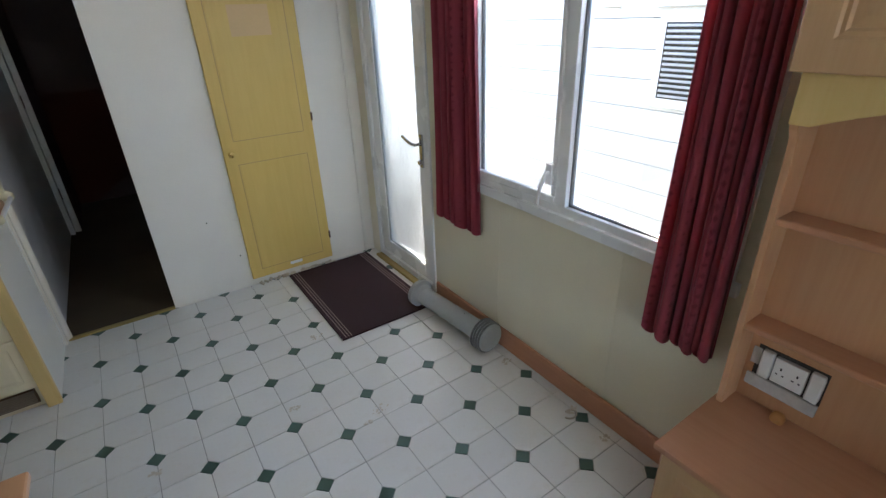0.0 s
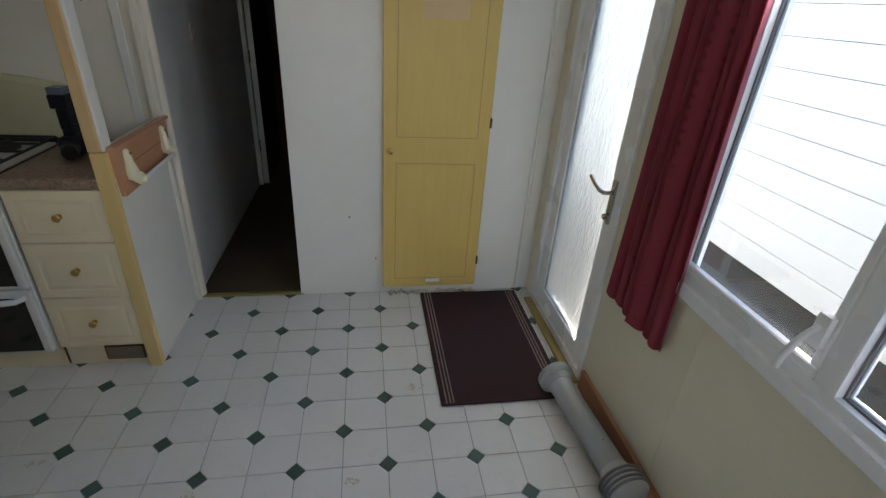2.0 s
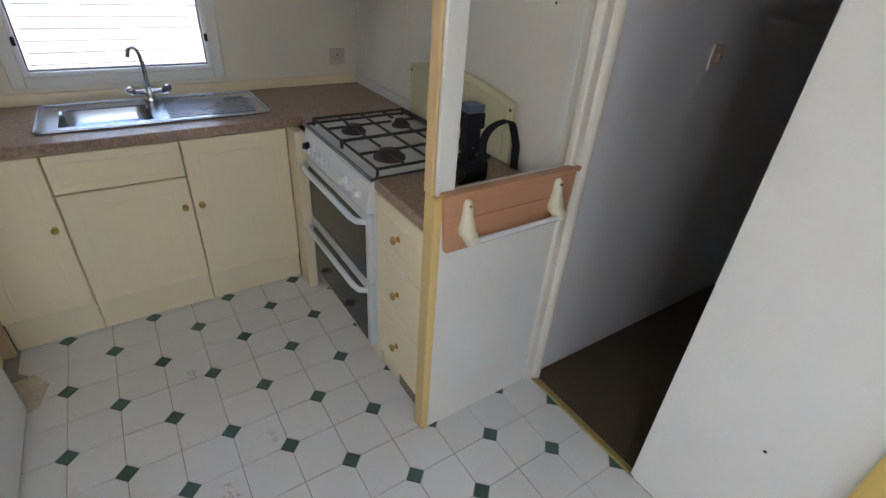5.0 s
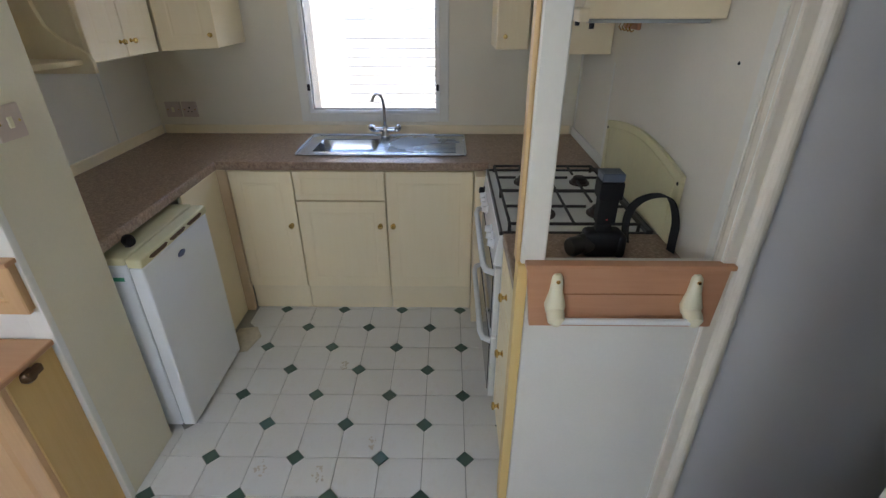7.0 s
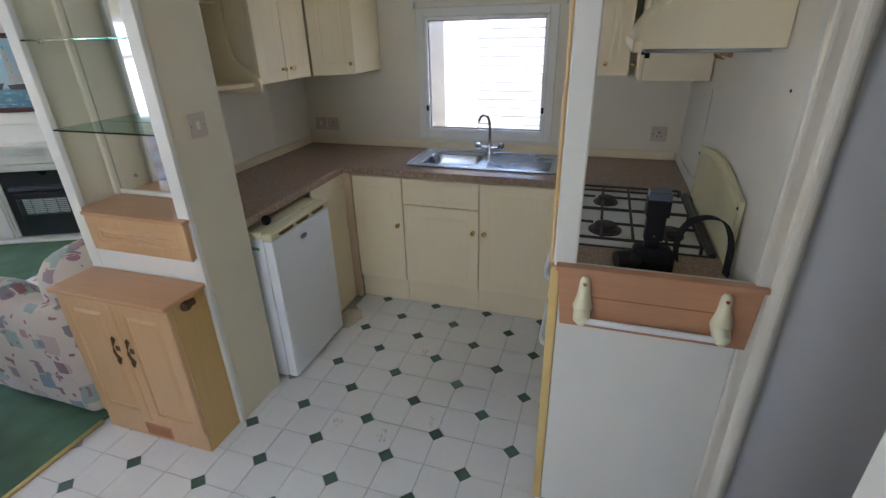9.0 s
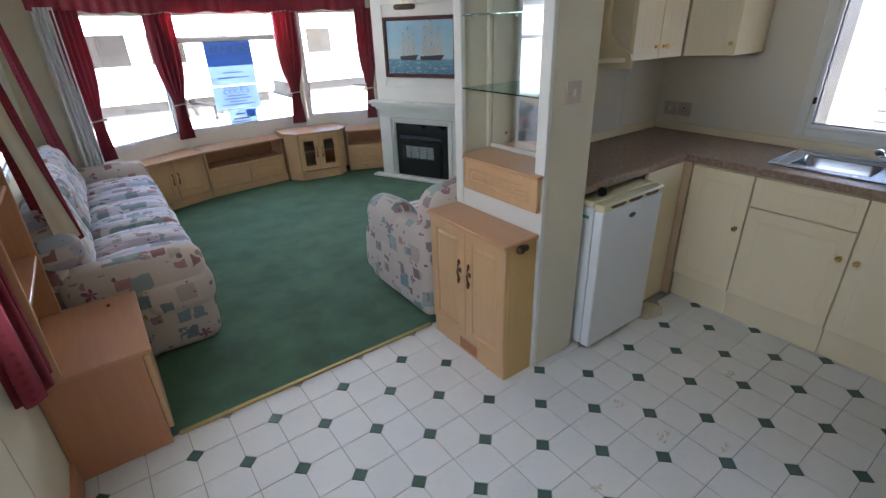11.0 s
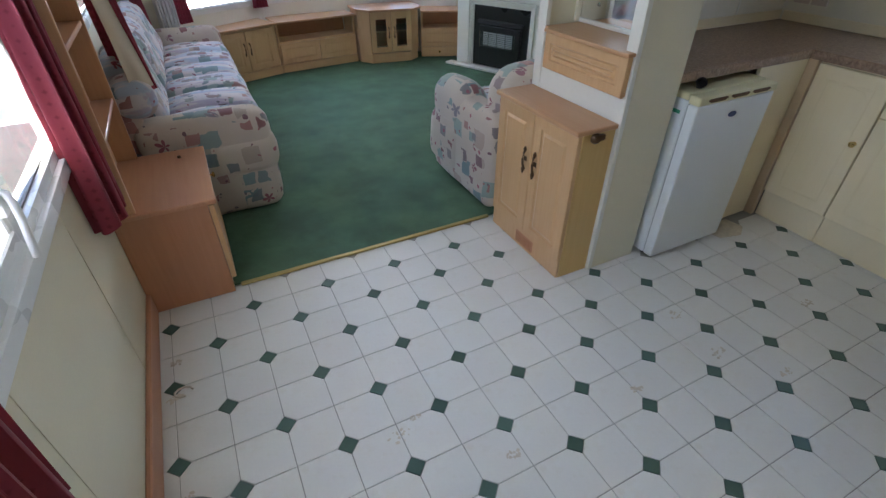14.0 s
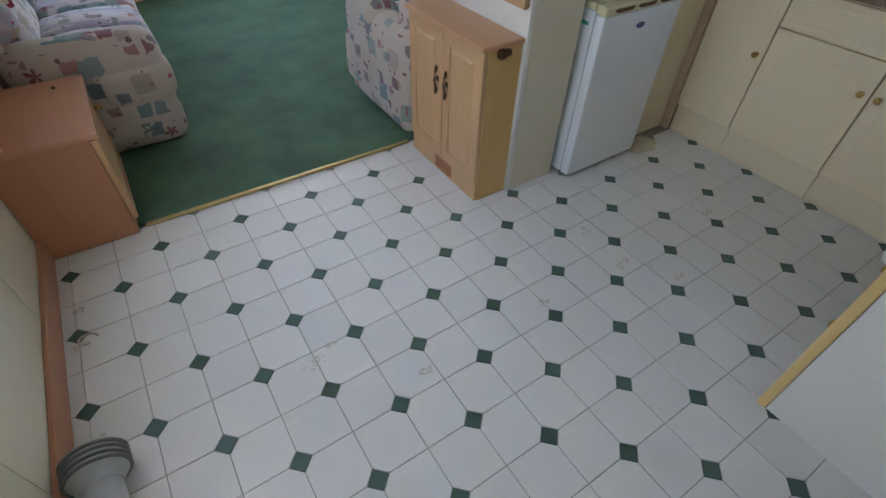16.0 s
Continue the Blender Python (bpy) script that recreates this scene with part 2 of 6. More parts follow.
VENT_BROWN = plain("vent_brown", (0.33, 0.25, 0.18), 0.5, vary=0.1)
TAN_STRIP = plain("tan_strip", (0.66, 0.49, 0.31), 0.45, vary=0.08)
STRAP = plain("black_webbing", (0.010, 0.010, 0.011), 0.85, vary=0.2, grain=400, bumps=0.3)
COVER = plain("cream_cover_strip", (0.76, 0.69, 0.57), 0.4, vary=0.06)
BLACK_MATT.node_tree.nodes["Principled BSDF"].inputs["Specular IOR Level"].default_value = 0.25
IRON = plain("cast_iron", (0.03, 0.028, 0.026), 0.6, vary=0.3, bumps=0.3)
BURNER = plain("burner_brown", (0.05, 0.032, 0.026), 0.5, vary=0.3)
OVENGLASS = plain("oven_dark_glass", (0.02, 0.018, 0.016), 0.08, vary=0.1, bumps=0)
WHITE_ENAMEL = plain("white_enamel", (0.80, 0.80, 0.76), 0.22, vary=0.04, bumps=0.02)
FRIDGE_W = plain("fridge_white", (0.82, 0.84, 0.84), 0.42, vary=0.03, bumps=0.05)
FRIDGE_Y = plain("aged_yellow_plastic", (0.72, 0.66, 0.40), 0.4, vary=0.08)
IVORY = plain("ivory_plastic", (0.80, 0.74, 0.52), 0.35, vary=0.04, bumps=0.02)
SOCKET = plain("socket_brown_white", (0.62, 0.50, 0.42), 0.4, vary=0.05)
WHITE_PL = plain("white_plastic", (0.82, 0.82, 0.80), 0.4, vary=0.03, bumps=0.02)
RIB_GREY = plain("dark_grey_rubber", (0.19, 0.19, 0.185), 0.5, vary=0.15)
GREY_PL = plain("grey_plastic_pipe", (0.40, 0.41, 0.40), 0.5, vary=0.1)
TILE = plain("vinyl_tile_white", (0.80, 0.785, 0.74), 0.36, vary=0.05, grain=90, bumps=0.12, stain=(0.60, 0.53, 0.39), island=True)
TILE_G = plain("vinyl_tile_green", (0.075, 0.135, 0.105), 0.38, vary=0.2, grain=120, bumps=0.1, island=True)
GROUT = plain("vinyl_joint", (0.36, 0.34, 0.30), 0.6, vary=0.15)
CARPET = plain("green_carpet", (0.070, 0.142, 0.080), 0.95, vary=0.45, grain=170, big=4.0, bumps=1.0, stain=(0.052, 0.085, 0.045))
CARPET.node_tree.nodes["Principled BSDF"].inputs["Sheen Weight"].default_value = 0.12
CARPET.node_tree.nodes["Principled BSDF"].inputs["Sheen Tint"].default_value = (0.45, 0.75, 0.5, 1)
HALL_CARPET = plain("hall_carpet", (0.095, 0.066, 0.036), 0.95, vary=0.3, grain=420, bumps=1.0)
GOLD_STRIP = plain("brass_threshold", (0.46, 0.35, 0.13), 0.5, 0.6, vary=0.15)
MAT = plain("door_mat_brown", (0.045, 0.017, 0.019), 0.95, vary=0.2, grain=500, bumps=0.8)
MAT_LINE = plain("door_mat_stripe", (0.30, 0.22, 0.19), 0.95, vary=0.2, grain=500, bumps=0.6)
RED = curtain_mat("burgundy_curtain", (0.40, 0.052, 0.080), (0.20, 0.018, 0.036))
LINING = plain("curtain_lining", (0.70, 0.62, 0.50), 0.85, vary=0.08, grain=300)
NET = plain("white_net", (0.80, 0.80, 0.80), 0.8, vary=0.05, grain=300)
def thin_print(name, c):
    """Paper on glass with the daylight behind it."""
    m, t, b = node_mat(name)
    b.inputs["Base Color"].default_value = (*c, 1)
    b.inputs["Roughness"].default_value = 0.8
    tr = t.nodes.new("ShaderNodeBsdfTranslucent")
    tr.inputs[0].default_value = (*c, 1)
    mx = t.nodes.new("ShaderNodeMixShader")
    mx.inputs[0].default_value = 0.8
    t.links.new(b.outputs[0], mx.inputs[1])
    t.links.new(tr.outputs[0], mx.inputs[2])
    t.links.new(mx.outputs[0], t.nodes["Material Output"].inputs[0])
    return m


SIGN_PAPER, SIGN_BLUE, SIGN_GREY = thin_print("sign_paper", (0.42, 0.51, 0.60)), thin_print("sign_blue", (0.22, 0.38, 0.62)), thin_print("sign_grey", (0.22, 0.28, 0.38))
FLORAL = floral("floral_fabric")
FLORAL_SEAT = floral("floral_fabric_seat", (0.64, 0.58, 0.57), True)
JOINT_GREY = plain("cladding_joint", (0.24, 0.23, 0.21), 0.7)
SCUFF = plain("floor_scuff", (0.64, 0.57, 0.46), 0.6, vary=0.3, grain=70)
GLASS = glass("window_glass")
FROST = glass("frosted_glass", 0.34, 1.0, (0.80, 0.83, 0.82))
SHELF_GLASS = glass("green_shelf_glass", 0.0, 0, (0.50, 0.82, 0.70))
MIRROR = plain("mirror", (0.9, 0.9, 0.9), 0.015, 1.0, vary=0.0, bumps=0)
CLAD_GREY = plain("grey_white_cladding", (0.30, 0.30, 0.29), 0.5, vary=0.05, bumps=0.05)
GREY_RENDER = plain("grey_render", (0.16, 0.155, 0.145), 0.9, vary=0.25, grain=50, bumps=0.6)
CLAD = plain("white_cladding", (0.66, 0.645, 0.585), 0.5, vary=0.04, bumps=0.05)
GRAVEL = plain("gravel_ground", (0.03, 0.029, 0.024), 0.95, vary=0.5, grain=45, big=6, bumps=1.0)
TARMAC = plain("pale_concrete", (0.42, 0.41, 0.38), 0.9, vary=0.2, grain=40, bumps=0.6)
# Near-black for the shed roof and for shade painted under caravans and round the socket
DARK = plain("dark_board_and_shade", (0.06, 0.055, 0.05), 0.8, vary=0.2)
PAPER = plain("white_paper", (0.82, 0.84, 0.86), 0.6, vary=0.02, bumps=0)
BADGE_BLUE = plain("badge_blue", (0.05, 0.08, 0.22), 0.35, vary=0.05, bumps=0)
RED_INK = plain("red_print", (0.55, 0.05, 0.06), 0.6, vary=0.05, bumps=0)
MAHOG = wood("mahogany_frame", (0.14, 0.035, 0.022), (0.08, 0.02, 0.014), (30, 1.6, 30), 0.3)
PINK = plain("pink_patch", (0.72, 0.50, 0.24), 0.5, vary=0.06)
# Brown darkened to put the hall's dimness into its walls and door leaf
BROWN_DIMMED = plain("dimmed_brown_hall", (0.095, 0.058, 0.048), 0.7, vary=0.2)
# Pale vinyl greyed so that the hall wall's shade sits in the colour
VINYL_SHADED = plain("shaded_pale_vinyl", (0.72, 0.695, 0.67), 0.55, vary=0.03, grain=120, bumps=0.08)
DEBRIS = plain("torn_lino_edge", (0.64, 0.57, 0.44), 0.9, vary=0.4, grain=40, bumps=0.8)
FOAM = plain("orange_foam", (0.62, 0.30, 0.10), 0.8, vary=0.2, grain=80, bumps=0.6)
PLASTER = plain("rough_grey_filler", (0.55, 0.55, 0.53), 0.9, vary=0.25, grain=50, bumps=0.8)


# ---- geometry helpers ----
ORIGIN = {}


def thing(name, at=(0, 0, 0), rz=0, label="", category="", group=""):
    ob = new(name)
    ob.empty_display_size = 0.05
    ob.matrix_basis = pose(*at, 0, 0, rz)
    ORIGIN[ob] = Vector((0, 0, 0)) if rz else Vector(at)
    return tagged(ob, label, category, group)


def mesh_of(name, bm, material):
    me = bpy.data.meshes.new(name)
    bmesh.ops.recalc_face_normals(bm, faces=bm.faces)
    bm.to_mesh(me)
    bm.free()
    for mm in (material if isinstance(material, (list, tuple)) else [material]):
        me.materials.append(mm)
    return me


def part(name, bm, material, parent, label="", smooth=False):
    """One mesh under a thing or under a part; world coordinates for unturned things, else the thing's own."""
    o = ORIGIN[parent]
    bmesh.ops.translate(bm, verts=bm.verts, vec=-o)
    ob = new(name, mesh_of(name, bm, material))
    if smooth:
        shade(ob)
    ob.parent = parent
    ORIGIN[ob] = o
    return tagged(ob, label) if label else ob


def solo(name, bm, material, label="", category="", kind="", group="", smooth=False):
    ob = new(name, mesh_of(name, bm, material))
    if smooth:
        shade(ob)
    ORIGIN[ob] = Vector((0, 0, 0))
    return tagged(ob, label, category, group, kind)


def shade(ob, angle=40):
    ob.data.shade_smooth()
    ob.data.set_sharp_from_angle(angle=radians(angle))


def bx(x0, x1, y0, y1, z0, z1, b=0.0025, seg=1):
    bm = bmesh.new()
    bmesh.ops.create_cube(bm, size=1)
    for v in bm.verts:
        v.co = ((x0 + x1) / 2 + v.co.x * (x1 - x0), (y0 + y1) / 2 + v.co.y * (y1 - y0), (z0 + z1) / 2 + v.co.z * (z1 - z0))
    b = min(b, 0.45 * min(abs(x1 - x0), abs(y1 - y0), abs(z1 - z0)))
    if b > 0:
        bmesh.ops.bevel(bm, geom=list(bm.edges), offset=b, segments=seg, profile=0.7, affect="EDGES")
    return bm


def join(*bms):
    out = bms[0]
    for bm in bms[1:]:
        me = bpy.data.meshes.new("tmp")
        bm.to_mesh(me)
        bm.free()
        out.from_mesh(me)
        bpy.data.meshes.remove(me)
    return out


def moved(bm, m):
    bmesh.ops.transform(bm, matrix=m, verts=bm.verts)
    return bm


def cyl(p0, p1, r, r2=None, seg=16):
    p0, p1 = Vector(p0), Vector(p1)
    d = p1 - p0
    bm = bmesh.new()
    bmesh.ops.create_cone(bm, cap_ends=True, segments=seg, radius1=r, radius2=r if r2 is None else r2, depth=d.length)
    return moved(bm, Matrix.Translation((p0 + p1) / 2) @ d.to_track_quat("Z", "Y").to_matrix().to_4x4())


def lathe(profile, p0, p1, seg=20):
    """Turned solid along p0-p1: profile of (share of the length, radius)."""
    p0, p1 = Vector(p0), Vector(p1)
    d = p1 - p0
    m = Matrix.Translation(p0) @ d.to_track_quat("Z", "Y").to_matrix().to_4x4()
    bm = bmesh.new()
    rings = []
    for s, r in profile:
        rings.append([bm.verts.new(m @ Vector((r * math.cos(2 * math.pi * k / seg), r * math.sin(2 * math.pi * k / seg), s * d.length))) for k in range(seg)])
    for a, b in zip(rings, rings[1:]):
        for k in range(seg):
            bm.faces.new((a[k], a[(k + 1) % seg], b[(k + 1) % seg], b[k]))
    bm.faces.new(rings[0][::-1])
    bm.faces.new(rings[-1])
    return bm


def tube(points, r, seg=8):
    pts = [Vector(p) for p in points]
    bm = bmesh.new()
    rings = []
    for i, p in enumerate(pts):
        d = (pts[min(i + 1, len(pts) - 1)] - pts[max(i - 1, 0)]).normalized()
        q = d.to_track_quat("Z", "Y")
        rings.append([bm.verts.new(p + q @ Vector((r * math.cos(2 * math.pi * k / seg), r * math.sin(2 * math.pi * k / seg), 0))) for k in range(seg)])
    for a, b in zip(rings, rings[1:]):
        for k in range(seg):
            bm.faces.new((a[k], a[(k + 1) % seg], b[(k + 1) % seg], b[k]))
    bm.faces.new(rings[0][::-1])
    bm.faces.new(rings[-1])
    return bm


def prism(outline, z0, z1, b=0.0):
    """Upright solid over a closed plan outline of (x, y)."""
    bm = bmesh.new()
    lo = [bm.verts.new((x, y, z0)) for x, y in outline]
    hi = [bm.verts.new((x, y, z1)) for x, y in outline]
    bm.faces.new(lo[::-1])
    bm.faces.new(hi)
    n = len(lo)
    for k in range(n):
        bm.faces.new((lo[k], lo[(k + 1) % n], hi[(k + 1) % n], hi[k]))
    bmesh.ops.recalc_face_normals(bm, faces=bm.faces)
    if b:
        bmesh.ops.bevel(bm, geom=list(bm.edges), offset=b, segments=2, profile=0.6, affect="EDGES")
    return bm


def slab(outline, d, b=0.0):
    """A board in the local xz plane, from y = 0 to y = d, over an outline of (x, z)."""
    return moved(prism(outline, 0, -d, b), Matrix(((1, 0, 0, 0), (0, 0, -1, 0), (0, 1, 0, 0), (0, 0, 0, 1))))


def ringed(w, h, t, rings):
    """A door or drawer front: local x right, z up, front at y = 0 facing -y, back at y = t. rings: (inset, depth into the front)."""
    bm = bmesh.new()
    loops = []
    for i, d in [(0.0, 0.003), (0.003, 0.0)] + list(rings):
        loops.append([bm.verts.new(p) for p in ((i, d, i), (w - i, d, i), (w - i, d, h - i), (i, d, h - i))])
    back = [bm.verts.new(p) for p in ((0, t, 0), (w, t, 0), (w, t, h), (0, t, h))]
    for a, b in zip([back] + loops, loops):
        for k in range(4):
            bm.faces.new((a[k], a[(k + 1) % 4], b[(k + 1) % 4], b[k]))
    bm.faces.new(loops[-1])
    bm.faces.new(back[::-1])
    return bm


def arched(x0, x1, z0, z1, rise, n=12):
    """An outline whose top edge is an arch."""
    pts = [(x0, z0), (x1, z0)]
    for k in range(n + 1):
        s = k / n
        pts.append((x1 + (x0 - x1) * s, z1 - rise + rise * math.sin(math.pi * s)))
    return pts


FIELDED = [(0.045, 0.0), (0.050, 0.004), (0.060, 0.004), (0.075, 0.0005)]
GROOVED = [(0.055, 0.0), (0.058, 0.0008), (0.064, 0.0008), (0.067, 0.0)]


def knob(at, m, r=0.014, mat_=None, parent=None, name="knob", label="brass knob"):
    """A turned knob that stands out along local -y at the matrix m."""
    bm = lathe(((0, r * 0.75), (0.12, r * 0.75), (0.2, r * 0.4), (0.5, r * 0.42), (0.62, r * 0.95), (0.8, r), (0.94, r * 0.8), (1, r * 0.25)), (0, 0, 0), (0, -0.028, 0), 14)
    return part(name, moved(bm, m @ Matrix.Translation(at)), mat_ or BRASS, parent, label, smooth=True)


def rot(rz, x=0, y=0, z=0):
    return pose(x, y, z, 0, 0, rz)


def sheet(fn, nu, nv, thick=0.004):
    """A thin closed cloth or shell from fn(u, v) with u, v from 0 to 1."""
    bm = bmesh.new()
    p = [[Vector(fn(i / nu, j / nv)) for j in range(nv + 1)] for i in range(nu + 1)]

    def normal(i, j):
        a = p[min(i + 1, nu)][j] - p[max(i - 1, 0)][j]
        b = p[i][min(j + 1, nv)] - p[i][max(j - 1, 0)]
        return a.cross(b).normalized()
    front = [[bm.verts.new(p[i][j]) for j in range(nv + 1)] for i in range(nu + 1)]
    back = [[bm.verts.new(p[i][j] - normal(i, j) * thick) for j in range(nv + 1)] for i in range(nu + 1)]
    for i in range(nu):
        for j in range(nv):
            bm.faces.new((front[i][j], front[i + 1][j], front[i + 1][j + 1], front[i][j + 1]))
            bm.faces.new((back[i][j], back[i][j + 1], back[i + 1][j + 1], back[i + 1][j]))
    for i in range(nu):
        bm.faces.new((front[i][0], back[i][0], back[i + 1][0], front[i + 1][0]))
        bm.faces.new((front[i][nv], front[i + 1][nv], back[i + 1][nv], back[i][nv]))
    for j in range(nv):
        bm.faces.new((front[0][j], front[0][j + 1], back[0][j + 1], back[0][j]))
        bm.faces.new((front[nu][j], back[nu][j], back[nu][j + 1], front[nu][j + 1]))
    return bm


def lettering(name, body, size, m, material, parent, label="", depth=0.0006):
    cu = bpy.data.curves.new(name, "FONT")
    cu.body, cu.size, cu.extrude = body, size, depth
    cu.align_x, cu.align_y = "CENTER", "CENTER"
    tmp = bpy.data.objects.new("tmp_text", cu)
    scene.collection.objects.link(tmp)
    me = bpy.data.meshes.new_from_object(tmp.evaluated_get(bpy.context.evaluated_depsgraph_get()))
    bpy.data.objects.remove(tmp)
    me.materials.clear()
    me.materials.append(material)
    me.transform(m)
    ob = new(name, me)
    ob.parent = parent
    return tagged(ob, label) if label else ob


def soft(x0, x1, y0, y1, z0, z1, r=0.05, cuts=7, bulge=0.0, wobble=0.004):
    """A stuffed, rounded block that bulges at the top and is slightly uneven."""
    bm = bmesh.new()
    bmesh.ops.create_cube(bm, size=2)
    bmesh.ops.subdivide_edges(bm, edges=list(bm.edges), cuts=cuts, use_grid_fill=True)
    h = Vector(((x1 - x0) / 2, (y1 - y0) / 2, (z1 - z0) / 2))
    c = Vector(((x1 + x0) / 2, (y1 + y0) / 2, (z1 + z0) / 2))
    r = min(r, h.x, h.y, h.z)
    for v in bm.verts:
        s = v.co.copy()
        p = Vector([math.copysign(abs(a) ** 0.8, a) * b for a, b in zip(s, h)])
        q = Vector([max(-(b - r), min(b - r, a)) for a, b in zip(p, h)])
        d = p - q
        p = q + d.normalized() * r if d.length > 1e-6 else p
        p.z += bulge * (1 - s.x ** 2) * (1 - s.y ** 2) * (1 if s.z > 0 else 0)
        p += noise.noise_vector((p + c) * 6) * wobble
        v.co = p + c
    return bm


# ---- large structure ----
XW, XK, YD, YK, YL = -0.06, 3.51, -1.985, -1.97, 0.425   # window wall, kitchen wall, door wall, kitchen end wall, kitchen/lounge wall
CEIL_Z = 2.08
HALL_END = -4.6


def wall_panel(name, p0, p1, thick, z0, z1, openings, material, label="", category="wall"):
    """A wall from p0 to p1 (plan), its thickness to the left of that way; openings of (u0, u1, z0, z1) go through it."""
    d = Vector((p1[0] - p0[0], p1[1] - p0[1], 0))
    m = Matrix.Translation((p0[0], p0[1], 0)) @ Matrix.Rotation(math.atan2(d.y, d.x), 4, "Z")
    us = sorted({0.0, d.length, *(v for o in openings for v in o[:2])})
    zs = sorted({z0, z1, *(v for o in openings for v in o[2:] if z0 < v < z1)})
    nu, nz, bm, made = len(us) - 1, len(zs) - 1, bmesh.new(), {}

    def solid(i, k):
        if not (0 <= i < nu and 0 <= k < nz):
            return False
        cu, cz = (us[i] + us[i + 1]) / 2, (zs[k] + zs[k + 1]) / 2
        return not any(o[0] < cu < o[1] and o[2] < cz < o[3] for o in openings)

    def vert(i, y, k):
        if (i, y, k) not in made:
            made[i, y, k] = bm.verts.new((us[i], y, zs[k]))
        return made[i, y, k]
    for i in range(nu):
        for k in range(nz):
            if not solid(i, k):
                continue
            for y in (0, thick):
                bm.faces.new([vert(*p) for p in ((i, y, k), (i + 1, y, k), (i + 1, y, k + 1), (i, y, k + 1))])
            for other, (p, q) in (((i - 1, k), ((i, k), (i, k + 1))), ((i + 1, k), ((i + 1, k), (i + 1, k + 1))), ((i, k - 1), ((i, k), (i + 1, k))), ((i, k + 1), ((i, k + 1), (i + 1, k + 1)))):
                if not solid(*other):
                    bm.faces.new([vert(p[0], 0, p[1]), vert(q[0], 0, q[1]), vert(q[0], thick, q[1]), vert(p[0], thick, p[1])])
    ob = solo(name, moved(bm, m), material, label, category, "structure")
    return ob, m


floor = solo("floor", bx(-0.06, 3.51, HALL_END, 4.15, -0.06, -0.004, 0), GROUT, "white vinyl floor patterned as tiles with green diamonds", "floor", "structure")
ceiling = solo("ceiling", bx(-0.12, 3.55, HALL_END, 4.2, CEIL_Z, CEIL_Z + 0.06, 0), CEIL, "cream-white textured caravan ceiling", "ceiling", "structure")
carpet = solo("carpet_floor", sheet(lambda u, v: Vector((-0.06 + 3.55 * u, 0.50 + 3.62 * v, 0.010 + 0.0015 * noise.noise(Vector((u * 25, v * 25, 0)))))  , 40, 40, 0.008), CARPET,
              "worn dark green fitted carpet in the lounge", "carpet", "structure", smooth=True)
hall_carpet = solo("hall_floor", bx(1.247, 1.80, HALL_END, YD - 0.01, -0.003, 0.006, 0.002), HALL_CARPET, "dark olive hall carpet", "carpet", "structure")

# window wall: outside door, kitchen window, lounge side window
DOOR, WIN, LWIN = (-1.86, -1.16, 0.02, 1.96), (-0.80, 0.40, 0.80, 1.74), (1.55, 3.15, 0.90, 1.74)
Y0 = HALL_END
wall_panel("wall_window_side", (XW, Y0), (XW, 3.62), 0.06, -0.06, CEIL_Z, [(a - Y0, b - Y0, c, d) for a, b, c, d in (DOOR, WIN, LWIN)], WALL,
           "cream vinyl-faced wall with door and windows")
# kitchen wall, with the sink window (its face turned to -x)
KWIN = (-1.20, -0.455, 0.988, 1.655)
# the second opening is added out of view to let light into the hall
wall_panel("wall_kitchen_side", (XK, 3.95), (XK, Y0), 0.06, -0.06, CEIL_Z, [(3.95 - KWIN[1], 3.95 - KWIN[0], KWIN[2], KWIN[3]), (7.45, 8.25, 0.95, 1.70)], WALL_BEIGE,
           "beige vinyl-faced kitchen wall with window")
wall_panel("wall_door_end", (1.247, YD), (XW, YD), 0.04, -0.004, CEIL_Z, [], WALL_WHITE, "white vinyl-faced wall around the yellow cupboard door")
wall_panel("wall_kitchen_end", (XK, YK), (1.80, YK), 0.04, -0.004, CEIL_Z, [], WALL_CREAM, "cream vinyl wall behind the cooker")
wall_panel("wall_hall_side", (1.80, -2.01), (1.80, -3.75), 0.04, -0.004, CEIL_Z, [], VINYL_SHADED, "pale vinyl hall wall with shade in its colour")
wall_panel("wall_hall_inner", (1.207, HALL_END), (1.207, -2.025), 0.04, -0.004, CEIL_Z, [], BROWN_DIMMED, "hall wall with the hall's dimness in its brown")
wall_panel("wall_hall_end", (1.9, HALL_END), (1.1, HALL_END), 0.04, -0.004, CEIL_Z, [], BROWN_DIMMED, "end wall of the hall with dimness in its brown")
wall_panel("wall_hall_far", (1.80, -3.75), (1.80, HALL_END), 0.04, -0.004, CEIL_Z, [(0.06, 0.80, -0.004, 1.97)], BROWN_DIMMED, "far hall wall with a doorway, dimness in its brown")
wall_panel("wall_kitchen_lounge", (2.08, YL), (XK, YL), 0.04, -0.004, CEIL_Z, [], WALL_CREAM, "cream vinyl wall between kitchen and lounge")
wall_panel("wall_back_end", (XK, HALL_END), (XW, HALL_END), 0.04, -0.06, CEIL_Z, [], BROWN_DIMMED, "plain end wall")
# bay: three sides
BAY = [((3.20, 3.86), (2.41, 4.15)), ((2.41, 4.15), (1.10, 4.15)), ((1.10, 4.15), (0.20, 3.62))]
BAY_Z = (0.60, 1.76)
bay_m = []
for k, (p0, p1) in enumerate(BAY):
    length = math.hypot(p1[0] - p0[0], p1[1] - p0[1])
    p0, p1 = Vector((*p0, 0)), Vector((*p1, 0))
    ob, m = wall_panel(f"wall_bay_{k + 1}", p1, p0, -0.05, -0.06, CEIL_Z, [(0.03, length - 0.03, *BAY_Z)], TRIM, "white-framed bay window wall")
    bay_m.append((m, length))
